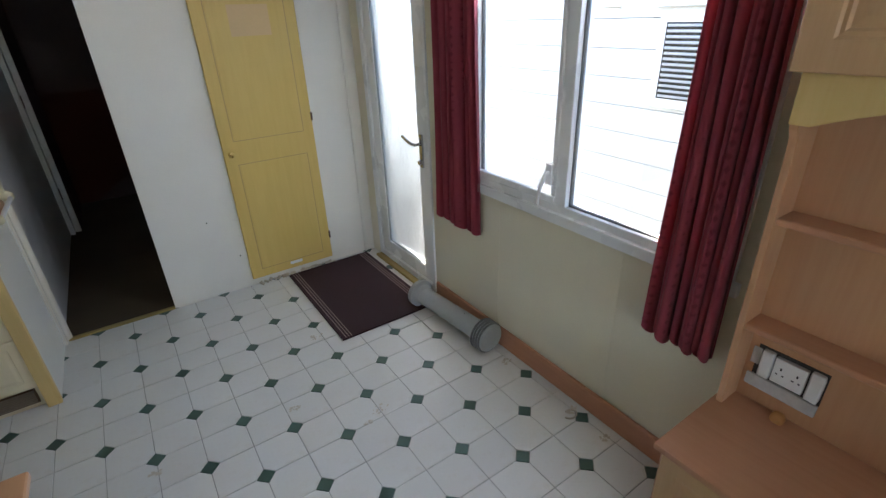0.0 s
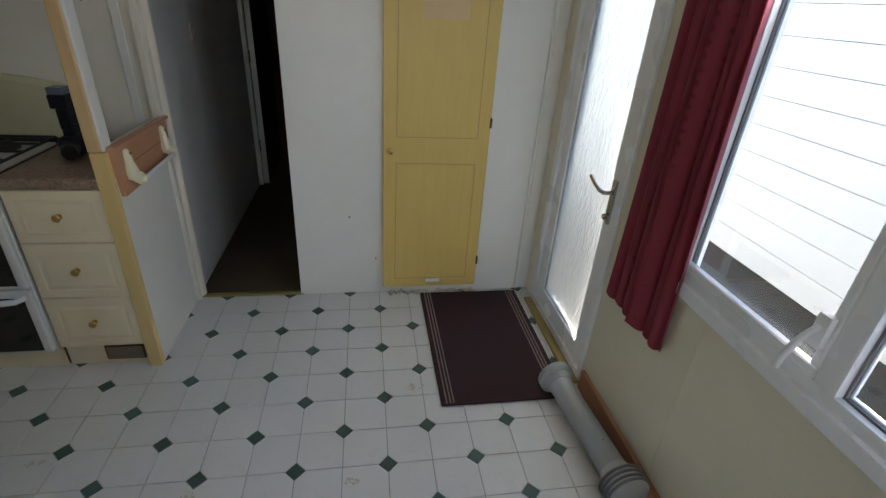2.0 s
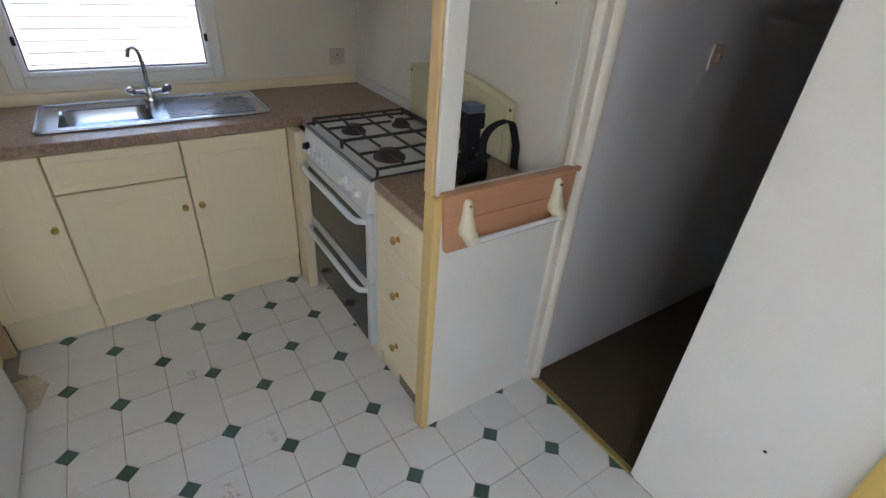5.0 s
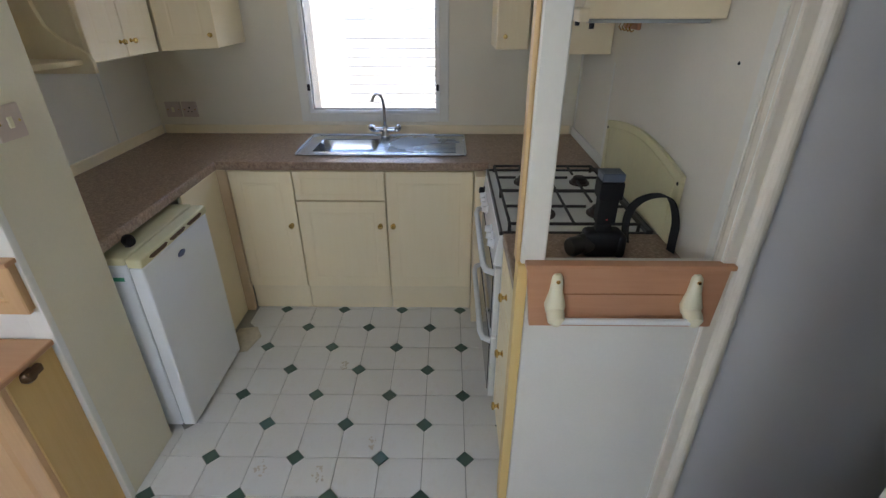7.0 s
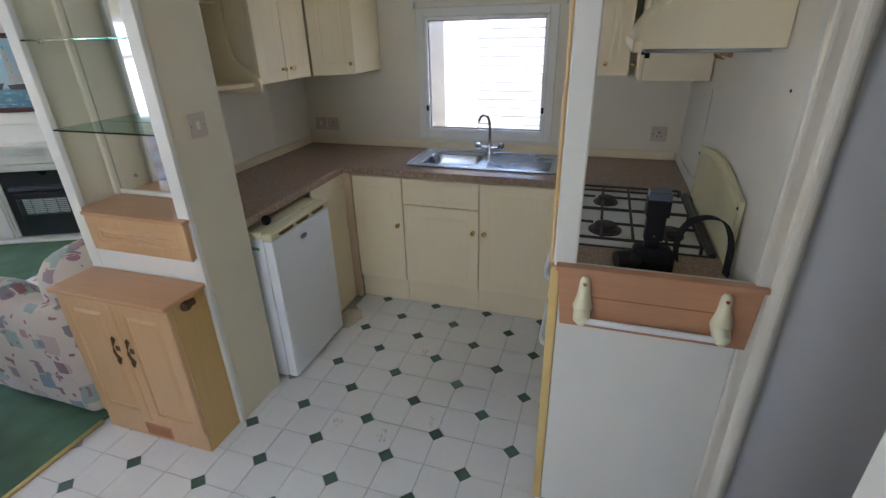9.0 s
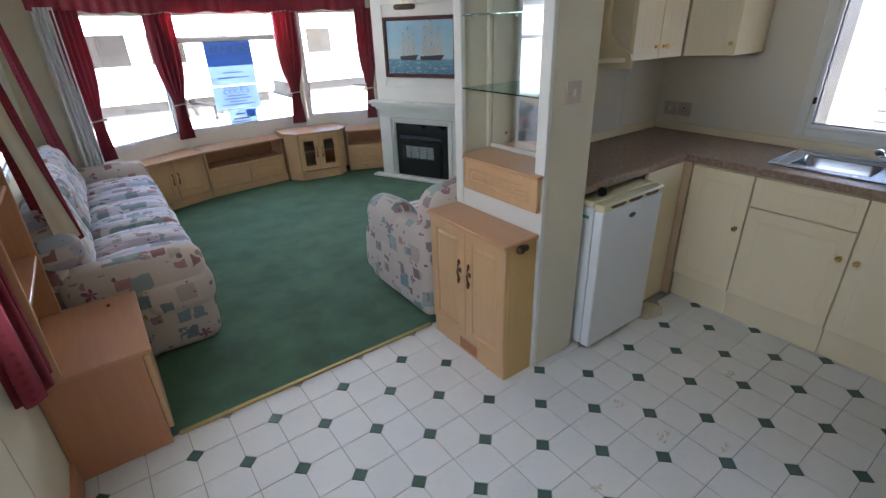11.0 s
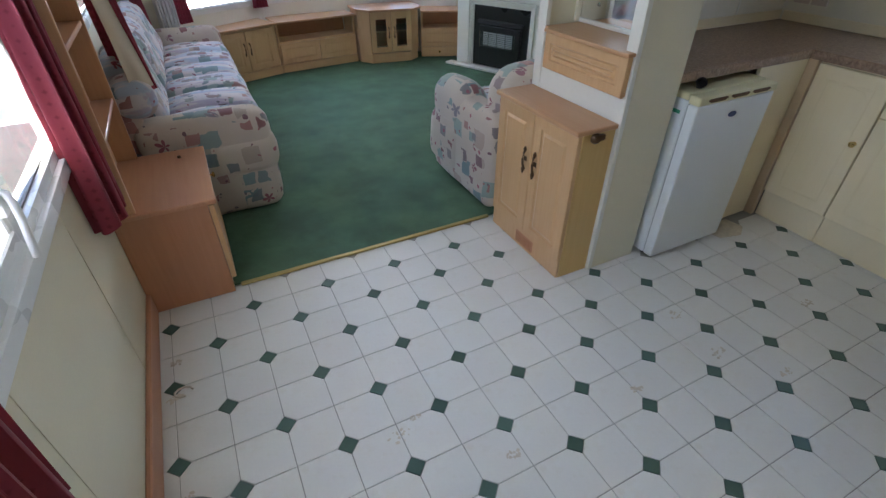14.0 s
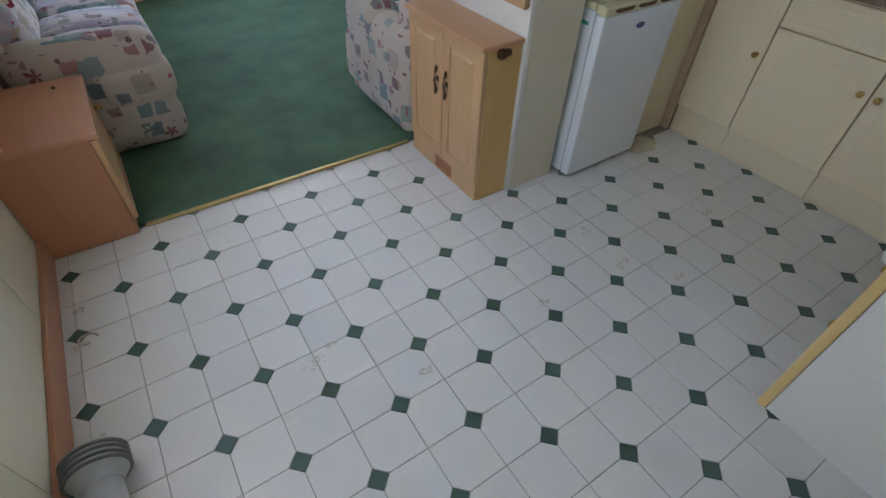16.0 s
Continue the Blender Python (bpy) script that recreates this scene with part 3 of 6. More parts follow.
wall_panel("wall_bay_return", (XW, 3.62), (0.20, 3.62), 0.05, -0.06, CEIL_Z, [], WALL, "cream corner wall beside the bay")
wall_panel("wall_bay_return_end", (3.20, 3.86), (XK, 3.86), 0.05, -0.06, CEIL_Z, [], WALL, "cream corner wall beside the bay")

# skirting and trims
solo("baseboard", bx(XW, XW + 0.018, -1.14, 0.47, 0.0, 0.105, 0.004), SKIRT, "brown wood-grain skirting board", "skirting", "structure")
solo("trim_passage_post", join(bx(1.785, 1.825, -1.995, -1.945, 0.0, CEIL_Z, 0.008, 2), cyl((1.788, -2.0, 0.0), (1.788, -2.0, CEIL_Z), 0.024, seg=20)), COVER, "cream corner trim beside the hall opening", "trim", "structure")
solo("trim_passage_edge", bx(1.243, 1.262, -2.03, YD - 0.001, 0.0, CEIL_Z, 0.003), WALL_WHITE, "white wall edge at the hall opening", "trim", "structure")
solo("trim_hall_threshold", bx(1.262, 1.785, -2.005, -1.975, 0.0, 0.012, 0.004), GOLD_STRIP, "brass strip at the hall carpet", "trim", "structure")
solo("trim_carpet_threshold", bx(0.30, 1.62, 0.480, 0.506, 0.0, 0.013, 0.005), GOLD_STRIP, "brass carpet strip between vinyl and carpet", "trim", "structure")
solo("trim_wall_joint", bx(0.0, 0.02, YD, YD + 0.012, 0.0, CEIL_Z, 0.004), TRIM, "thin cream corner strip", "trim", "structure")
solo("trim_passage_cover", bx(1.868, 1.905, YK, YK + 0.006, 0.876, CEIL_Z, 0.003), TRIM, "flat cream cover strip on the wall by the hall", "trim", "structure")
solo("trim_kitchen_joint", bx(3.46, 3.482, YK, YK + 0.006, 0.9, 1.4, 0.002), TRIM, "thin white joint strip on the wall", "trim", "structure")


for y in (-0.62, 0.03):
    solo("trim_wall_joint", bx(XW, XW + 0.002, y, y + 0.012, 0.106, 0.775, 0.0005), WALL, "flat cover strip over a wall panel joint", "trim", "structure")
solo("trim_wall_joint", bx(2.925, 2.94, YK, YK + 0.003, 0.925, 1.33, 0.001), WALL_WHITE, "flat cover strip over a wall panel joint", "trim", "structure")
solo("trim_wall_joint", bx(3.10, 3.115, YL - 0.003, YL, 0.925, 1.35, 0.001), WALL_WHITE, "flat cover strip over a wall panel joint", "trim", "structure")


# ---- windows and doors ----
def window(name, m, u0, u1, z0, z1, mullions=(), transoms=(), bar=0.044, depth=0.05, material=None, label="", handle=None, pane=None):
    """Frame bars, sashes and panes in the local frame of a wall panel (x along it, -y into the room)."""
    w = new(name)
    w.matrix_basis = m
    ORIGIN[w] = Vector((0, 0, 0))
    tagged(w, label, "window", "", "structure")
    material = material or UPVC
    e = 0.006
    for k, (a, b, c, d) in enumerate(((u0, u0 + bar, z0, z1), (u1 - bar, u1, z0, z1), (u0 + bar, u1 - bar, z0, z0 + bar), (u0 + bar, u1 - bar, z1 - bar, z1))):
        part("window_frame", bx(a, b, -e, depth, c, d, 0.006, 2), material, w)
    us = [u0 + bar] + [v for c in mullions for v in (c - bar * 0.6, c + bar * 0.6)] + [u1 - bar]
    for c in mullions:
        part("mullion", bx(c - bar * 0.6, c + bar * 0.6, -e - 0.004, depth, z0 + bar, z1 - bar, 0.006, 2), material, w)
    for a, b in zip(us[::2], us[1::2]):
        zs = [z0 + bar] + [v for c in transoms for v in (c - bar * 0.4, c + bar * 0.4)] + [z1 - bar]
        for c in transoms:
            part("transom", bx(a, b, -e, depth, c - bar * 0.4, c + bar * 0.4, 0.004), material, w)
        for c, d in zip(zs[::2], zs[1::2]):
            # slim dark gasket round each pane
            part("gasket", join(bx(a, b, 0.012, 0.030, c, c + 0.006, 0), bx(a, b, 0.012, 0.030, d - 0.006, d, 0), bx(a, a + 0.006, 0.012, 0.030, c + 0.006, d - 0.006, 0), bx(b - 0.006, b, 0.012, 0.030, c + 0.006, d - 0.006, 0)), RIB_GREY, w)
            g = part("pane", bx(a + 0.006, b - 0.006, 0.018, 0.023, c + 0.006, d - 0.006, 0), pane or GLASS, w)
            g.visible_shadow = False
    return w


wm = Matrix.Translation((XW, Y0, 0)) @ Matrix.Rotation(radians(90), 4, "Z")
w1 = window("window_1", wm, WIN[0] - Y0, WIN[1] - Y0, WIN[2], WIN[3], (-0.255 - Y0,), label="white plastic window beside the door")
# sill cover and the opening sash's handle
part("window_sill", bx(WIN[0] - Y0 - 0.02, WIN[1] - Y0 + 0.02, -0.022, 0.0, WIN[2] - 0.03, WIN[2] + 0.012, 0.005, 2), UPVC, w1)
part("sash", join(bx(WIN[0] - Y0 + 0.045, -0.282 - Y0, -0.012, 0.012, WIN[2] + 0.045, WIN[2] + 0.075, 0.004), bx(-0.305 - Y0, -0.282 - Y0, -0.012, 0.012, WIN[2] + 0.075, WIN[3] - 0.06, 0.004)), UPVC, w1)
hy = -0.305 - Y0
part("handle", join(bx(hy - 0.016, hy + 0.016, -0.03, -0.012, 0.92, 1.0, 0.006, 2), tube([(hy, -0.03, 0.97), (hy, -0.04, 0.965), (hy - 0.008, -0.046, 0.945), (hy - 0.02, -0.048, 0.91), (hy - 0.032, -0.046, 0.865), (hy - 0.036, -0.043, 0.835)], 0.008, 10)), WHITE_PL, w1, "white curved window handle", smooth=True)
window("window_2", wm, LWIN[0] - Y0, LWIN[1] - Y0, LWIN[2], LWIN[3], (2.35 - Y0,), (1.42,), label="white lounge side window")
km = Matrix.Translation((XK, 3.95, 0)) @ Matrix.Rotation(radians(-90), 4, "Z")
# added window, never in view, that brightens the hall through the doorway
window("window_7", km, 7.45, 8.25, 0.95, 1.70, bar=0.03, label="unseen white window added to light the hall")
w3 = window("window_3", km, 3.95 - KWIN[1], 3.95 - KWIN[0], KWIN[2], KWIN[3], bar=0.02, label="white aluminium kitchen window over the sink")
ku0, ku1 = 3.95 - KWIN[1], 3.95 - KWIN[0]
for a, b, c, d in ((ku0 - 0.05, ku0, KWIN[2] - 0.045, KWIN[3] + 0.05), (ku1, ku1 + 0.05, KWIN[2] - 0.045, KWIN[3] + 0.05), (ku0, ku1, KWIN[2] - 0.045, KWIN[2]), (ku0, ku1, KWIN[3], KWIN[3] + 0.05)):
    part("architrave", bx(a, b, -0.008, -0.001, c, d, 0.003), TRIM, w3)
for u in (ku0 + 0.012, ku1 - 0.012):
    part("catch", bx(u - 0.007, u + 0.007, -0.025, -0.007, 1.115, 1.15, 0.004), BLACK_MATT, w3, "black window catch")
part("blind_rail", join(bx(ku0 - 0.06, ku1 + 0.08, -0.03, -0.012, 1.735, 1.76, 0.004), bx(ku0 - 0.07, ku0 - 0.05, -0.035, -0.001, 1.70, 1.76, 0.003), bx(ku1 + 0.07, ku1 + 0.09, -0.035, -0.001, 1.70, 1.76, 0.003)), TRIM, w3)
for k, (m, length) in enumerate(bay_m):
    # the room lies on the far side of these panels
    flip = m @ Matrix.Translation((length, 0, 0)) @ Matrix.Rotation(radians(180), 4, "Z")
    window(f"window_{k + 4}", flip, 0.032, length - 0.032, BAY_Z[0], BAY_Z[1], (), (1.49,) if k == 1 else (), 0.05, label="white bay window over the lounge units")

# outside door with a frosted pane
d1 = new("door_1")
d1.matrix_basis = wm
ORIGIN[d1] = Vector((0, 0, 0))
tagged(d1, "white plastic outside door with frosted glass pane", "door", "", "structure")
a, b = DOOR[0] - Y0, DOOR[1] - Y0
for p, q, c, d in ((a, a + 0.045, 0.02, 1.96), (b - 0.03, b, 0.02, 1.96), (a + 0.045, b - 0.03, 1.915, 1.96), (a + 0.045, b - 0.03, 0.02, 0.06)):
    part("door_frame", bx(p, q, -0.012, 0.06, c, d, 0.005, 2), UPVC, d1)
for p, q, c, d in ((a + 0.048, a + 0.13, 0.063, 1.912), (b - 0.125, b - 0.033, 0.063, 1.912), (a + 0.13, b - 0.125, 1.82, 1.912), (a + 0.13, b - 0.125, 0.063, 0.15)):
    part("stile", bx(p, q, 0.0, 0.045, c, d, 0.008, 2), UPVC, d1)
part("gasket", join(bx(a + 0.13, a + 0.136, 0.006, 0.03, 0.15, 1.82, 0), bx(b - 0.131, b - 0.125, 0.006, 0.03, 0.15, 1.82, 0), bx(a + 0.136, b - 0.131, 0.006, 0.03, 0.15, 0.156, 0)), GREY_PL, d1)
fp = part("pane", bx(a + 0.136, b - 0.131, 0.014, 0.02, 0.156, 1.82, 0), FROST, d1, "frosted rippled glass")
fp.visible_shadow = False
hu = b - 0.085
part("door_handle", join(bx(hu - 0.014, hu + 0.014, -0.012, 0.0, 0.77, 0.95, 0.005, 2), tube([(hu, -0.01, 0.90), (hu, -0.045, 0.90), (hu - 0.02, -0.052, 0.902), (hu - 0.07, -0.05, 0.91), (hu - 0.125, -0.046, 0.925)], 0.009, 10)), CHROME, d1, "white-metal lever handle", smooth=True)
part("lock", lathe(((0, 0.014), (0.7, 0.014), (1, 0.01)), (hu, -0.01, 0.80), (hu, -0.028, 0.80)), CHROME, d1, smooth=True)
part("threshold", bx(a, b, -0.05, 0.05, 0.0, 0.018, 0.004), GOLD_STRIP, d1, "worn yellow door threshold")

# yellow cupboard door
d2 = new("door_2")
d2.matrix_basis = pose(0.27, YD + 0.012, 0.045)
ORIGIN[d2] = Vector((0, 0, 0))
tagged(d2, "yellow wood-grain cupboard door with two panels", "door", "", "structure")
DW, DH = 0.535, 1.84
lf = moved(bx(0, DW, -0.010, 0.012, 0, DH, 0.004), Matrix())
part("leaf", lf, YELLOW, d2)
for z0, z1 in ((0.055, 0.735), (0.865, 1.78)):
    x0, x1, g = 0.06, DW - 0.065, 0.004
    part("panel_groove", join(bx(x0, x1, 0.011, 0.0135, z0, z0 + g, 0.0005), bx(x0, x1, 0.011, 0.0135, z1 - g, z1, 0.0005), bx(x0, x0 + g, 0.011, 0.0135, z0 + g, z1 - g, 0.0005), bx(x1 - g, x1, 0.011, 0.0135, z0 + g, z1 - g, 0.0005)), OCHRE, d2)
    part("panel", bx(x0 + g + 0.004, x1 - g - 0.004, 0.0115, 0.0145, z0 + g + 0.004, z1 - g - 0.004, 0.0012), YELLOW, d2)
knob((0, 0, 0), pose(DW - 0.035, 0.012, 0.80, 0, 0, 180), 0.017, BRASS, d2)
for z in (0.14, 0.92, 1.65):
    part("hinge", bx(-0.006, 0.006, 0.002, 0.016, z, z + 0.05, 0.003), BRONZE, d2)
part("label_strip", bx(0.21, 0.29, 0.0146, 0.0152, 0.03, 0.05, 0), PAPER, d2, "torn white paper strip")
part("faded_patch", bx(0.15, 0.36, 0.0147, 0.0151, 1.40, 1.55, 0), PINK, d2, "pinkish faded patch")
# torn vinyl edge under the door
deb = bmesh.new()
for k in range(46):
    s = 0.005 + random.random() * 0.011
    p = Vector((0.27 + random.random() * 0.5, YD + 0.010 + random.random() * 0.028, 0.004 + random.random() * 0.004))
    bit = bx(-s, s, -s * 0.6, s * 0.6, -0.003, 0.004 + random.random() * 0.008, 0.001)
    deb = join(deb, moved(bit, pose(*p, random.uniform(-20, 20), random.uniform(-20, 20), random.uniform(0, 180))))
tagged(solo("torn_vinyl_edge", deb, DEBRIS, "ragged grey torn vinyl scraps under the yellow door", "debris"), kind="stuff")

# hall: open door with pale edge, dark behind
d3 = new("door_3")
d3.matrix_basis = pose(1.80, -3.75, 0)
ORIGIN[d3] = Vector((0, 0, 0))
tagged(d3, "dark brown hall door standing open with pale edge", "door", "", "structure")
part("jamb", bx(-0.035, -0.001, -0.06, 0.03, 0.007, 2.0, 0.005), TRIM, d3)
part("leaf", bx(-0.075, -0.042, -0.75, -0.02, 0.012, 1.95, 0.004), BROWN_DIMMED, d3)
part("edge_strip", bx(-0.078, -0.038, -0.02, -0.008, 0.012, 1.95, 0.003), TRIM, d3)
for z in (0.3, 1.0, 1.7):
    part("hinge", bx(-0.04, -0.03, -0.01, 0.012, z, z + 0.09, 0.002), BRONZE, d3)

# ---- outside ----
solo("ground", bx(-400, 400, -400, 400, -0.86, -0.80, 0), TARMAC, "pale tarmac and concrete of the park", "ground", "structure")
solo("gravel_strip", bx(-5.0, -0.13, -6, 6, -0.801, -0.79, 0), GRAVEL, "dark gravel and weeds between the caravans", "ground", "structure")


def caravan(name, x0, x1, y0, y1, z0, z1, label, boards=True):
    """A neighbouring static caravan: clad box, shallow roof, dark skirt painted as the shadow among the wheels; boards
    lie on the side that faces us.
    """
    c = thing(name, ((x0 + x1) / 2, (y0 + y1) / 2, -0.80), label=label, category="caravan")
    part("body", bx(x0, x1, y0, y1, z0, z1, 0.03), JOINT_GREY if boards else CLAD, c)
    part("roof", moved(prism([(y0 - 0.05, z1), (y1 + 0.05, z1), (y1 + 0.05, z1 + 0.06), ((y0 + y1) / 2, z1 + 0.25), (y0 - 0.05, z1 + 0.06)], x0 - 0.05, x1 + 0.05), Matrix(((0, 0, 1, 0), (1, 0, 0, 0), (0, 1, 0, 0), (0, 0, 0, 1)))), CLAD, c)
    # dark box put in for the shadow underneath
    part("shadow_skirt", bx(x0 + 0.15, x1 - 0.15, y0 + 0.2, y1 - 0.2, -0.799, z0 - 0.002, 0), DARK, c)
    return c


nb = caravan("neighbour_caravan", -5.4, -2.22, -6.5, 5.5, -0.29, 2.3, "white clad static caravan close beside the window")
z = -0.28
while z < 2.2:
    b_ = bx(-2.222, -2.205, -6.45, 5.45, z, z + 0.2105, 0.004)
    part("cladding_board", moved(b_, Matrix.Translation((0, 0, 0))), CLAD, nb)
    z += 0.215
nw = part("window", bx(-2.205, -2.185, -1.34, -0.72, 0.82, 1.47, 0.006), UPVC, nb, "small white window with closed slatted blind")
part("pane", bx(-2.186, -2.180, -1.28, -0.78, 0.89, 1.41, 0), OVENGLASS, nw)
zz = 0.90
while zz < 1.39:
    part("slat", bx(-2.181, -2.176, -1.27, -0.79, zz, zz + 0.018, 0.002), GREY_PL, nw)
    zz += 0.037
part("drip_rail", bx(-2.205, -2.165, -1.40, -0.66, 1.51, 1.54, 0.004), UPVC, nb)
part("vent_cover", bx(-2.205, -2.17, -1.86, -1.70, 1.52, 1.59, 0.006), UPVC, nb)

sh = thing("outbuilding", (5.0, 0.5, -0.3), label="grey rendered outbuilding outside the kitchen window", category="shed")
part("wall", bx(4.5, 5.6, -0.275, 1.4, -0.3, 2.0, 0.01), GREY_RENDER, sh)
part("roof", bx(4.44, 5.66, -0.33, 1.46, 2.001, 2.06, 0.01), DARK, sh)
nk = caravan("neighbour_caravan", 6.8, 10.0, -6.0, 5.0, -0.3, 2.3, "white clad static caravan seen through the kitchen window")
z = -0.29
while z < 2.2:
    part("cladding_board", bx(6.782, 6.802, -5.95, 4.95, z, z + 0.094, 0.004), CLAD_GREY, nk)
    z += 0.103
part("corner_post", bx(5.49, 5.58, 0.05, 0.24, -0.79, 2.3, 0.01), GREY_PL, nk, "grey-brown corner post")

fl = caravan("parked_caravan", -4.5, 5.5, 15.0, 18.0, -0.25, 1.9, "white static caravan across the park road", False)
for x in (-3.4, -1.2, 0.8, 2.2, 4.0):
    w = part("window", bx(x, x + 0.9, 14.96, 15.0, 0.75, 1.55, 0.01), OVENGLASS, fl)
    part("window_frame", join(bx(x - 0.05, x, 14.95, 15.0, 0.7, 1.6, 0), bx(x + 0.9, x + 0.95, 14.95, 15.0, 0.7, 1.6, 0), bx(x, x + 0.9, 14.95, 15.0, 0.7, 0.75, 0)), UPVC, w)
fl2 = caravan("parked_caravan", 6.6, 16.0, 16.5, 19.5, -0.25, 1.9, "white static caravan further along the park road", False)
for x in (7.4, 9.4, 11.5, 13.5):
    part("window", bx(x, x + 0.9, 16.46, 16.5, 0.75, 1.55, 0.01), OVENGLASS, fl2)
for x in (0.0, 3.4, 9.0):
    hh = thing("tow_hitch", (x, 14.6, -0.79), label="black steel towing hitch frame under a parked caravan", category="hitch")
    part("drawbar", join(tube([(x - 0.5, 15.3, -0.35), (x, 14.1, -0.40)], 0.04), tube([(x + 0.5, 15.3, -0.35), (x, 14.1, -0.40)], 0.04)), BLACK_MATT, hh)
    part("jockey_leg", join(cyl((x, 14.15, -0.79), (x, 14.15, -0.38), 0.03), cyl((x - 0.05, 14.15, -0.73), (x + 0.05, 14.15, -0.73), 0.06)), BLACK_MATT, hh)


# ---- kitchen ----
TOPZ, FRONT = 0.873, 2.97
CAB_G = "cream kitchen units"


def base_unit(y1, y0, label, drawer=False, knob_side=1):
    """A floor unit on the sink wall, its front turned to -x, from y1 down to y0."""
    w = y1 - y0
    u = thing("kitchen_cabinet", (FRONT + 0.02, (y0 + y1) / 2, 0), label=label, category="cabinet", group=CAB_G)
    part("body", bx(FRONT + 0.02, XK - 0.005, y0, y1, 0.152, 0.690, 0.001), CREAM, u)
    part("top_rail", bx(FRONT + 0.02, FRONT + 0.045, y0, y1, 0.691, 0.830, 0.001), CREAM, u)
    part("plinth", bx(2.992, 3.008, y0, y1, 0.0, 0.150, 0.002), CREAM, u)
    m = rot(-90, FRONT, y1 - 0.002, 0)
    dh = 0.506 if drawer else 0.666
    door = part("door", moved(ringed(w - 0.004, dh, 0.018, GROOVED), m @ Matrix.Translation((0.0, 0, 0.156))), CREAMWOOD, u)
    ax = 0.07
    part("arch_moulding", moved(tube([(ax, -0.0, dh + 0.156 - 0.11), (w * 0.3, -0.001, dh + 0.156 - 0.075), (w * 0.5, -0.001, dh + 0.156 - 0.068), (w * 0.7, -0.001, dh + 0.156 - 0.075), (w - ax, -0.0, dh + 0.156 - 0.11)], 0.0008, 6), m), CREAMWOOD, door)
    if drawer:
        part("drawer_front", moved(ringed(w - 0.004, 0.154, 0.018, [(0.03, 0), (0.033, 0.0007), (0.037, 0.0007), (0.04, 0)]), m @ Matrix.Translation((0.0, 0, 0.668))), CREAMWOOD, u)
    kx = 0.03 if knob_side < 0 else w - 0.035
    knob((kx, 0, 0.532), m, 0.014, BRASS, door)
    return u


base_unit(-0.155, -0.473, "cream wood-grain base cabinet with one door", False, 1)
base_unit(-0.475, -0.933, "cream base cabinet with drawer front above door", True, 1)
base_unit(-0.935, -1.375, "cream base cabinet under the drainer", False, -1)
fs = thing("corner_filler", (2.97, -0.13, 0), label="cream filler panels in the kitchen corner", category="panel")
part("strip", bx(2.955, 2.985, -0.1545, -0.100, 0.0, 0.835, 0.002), TAN_STRIP, fs, "tan corner strip")
part("panel", bx(2.61, 2.953, -0.112, -0.094, 0.0, 0.835, 0.002), CREAM, fs)
fs2 = thing("corner_filler", (2.97, -1.40, 0), label="cream filler strip beside the cooker", category="panel")
part("strip", bx(2.86, 2.985, -1.425, -1.377, 0.0, 0.835, 0.002), CREAM, fs2)

# U-shaped worktop, one mesh with a cut-out for the sink bowl
SX0, SX1, SY0, SY1 = 3.06, 3.455, -1.338, -0.475      # the sink's outer rim
wt = thing("worktop", (3.2, -0.8, 0.83), label="brown speckled laminate worktop round the kitchen", category="worktop")
for a_ in ((2.955, XK - 0.002, -1.445, SY0 + 0.06), (2.955, XK - 0.002, SY1 - 0.06, -0.112), (2.955, SX0 + 0.03, SY0 + 0.06, SY1 - 0.06), (SX1 - 0.03, XK - 0.002, SY0 + 0.06, SY1 - 0.06),
           (2.085, XK - 0.002, -0.112, YL - 0.002), (2.86, XK - 0.002, YK + 0.002, -1.445)):
    part("top_section", bx(*a_, 0.835, TOPZ, 0.0008), WORKTOP, wt)
part("front_edge", bx(2.949, 2.955, -1.42, -0.118, 0.835, TOPZ - 0.001, 0.002), WORKTOP, wt)
part("front_edge", bx(2.09, 2.949, -0.118, -0.112, 0.835, TOPZ - 0.001, 0.002), WORKTOP, wt)
part("top_end", bx(1.842, 2.186, YK + 0.002, -1.436, 0.835, TOPZ, 0.004), WORKTOP, wt)
part("upstand", bx(XK - 0.012, XK - 0.001, YK + 0.02, YL - 0.02, TOPZ, TOPZ + 0.05, 0.003), CREAM, wt)
part("upstand", bx(2.09, XK - 0.014, YL - 0.012, YL - 0.001, TOPZ, TOPZ + 0.05, 0.003), CREAM, wt)
part("upstand", bx(2.87, XK - 0.014, YK + 0.001, YK + 0.012, TOPZ, TOPZ + 0.05, 0.003), TRIM, wt)

# sink
sk = thing("sink", (3.26, -0.9, TOPZ), label="stainless steel sink with bowl and grooved drainer", category="sink")


def rr(x0, x1, y0, y1, r, n=6):
    pts = []
    for cx, cy, a0 in ((x1 - r, y1 - r, 0), (x0 + r, y1 - r, 90), (x0 + r, y0 + r, 180), (x1 - r, y0 + r, 270)):
        pts += [(cx + r * math.cos(radians(a0 + 90 * k / n)), cy + r * math.sin(radians(a0 + 90 * k / n))) for k in range(n + 1)]
    return pts


def dished(levels):
    bm = bmesh.new()
    loops = [[bm.verts.new((x, y, zz_)) for x, y in rr(*r)] for r, zz_ in levels]
    for p, q in zip(loops, loops[1:]):
        for k in range(len(p)):
            bm.faces.new((p[k], p[(k + 1) % len(p)], q[(k + 1) % len(p)], q[k]))
    bm.faces.new(loops[-1])
    return bm


bowl_y = (-0.885, -0.535)
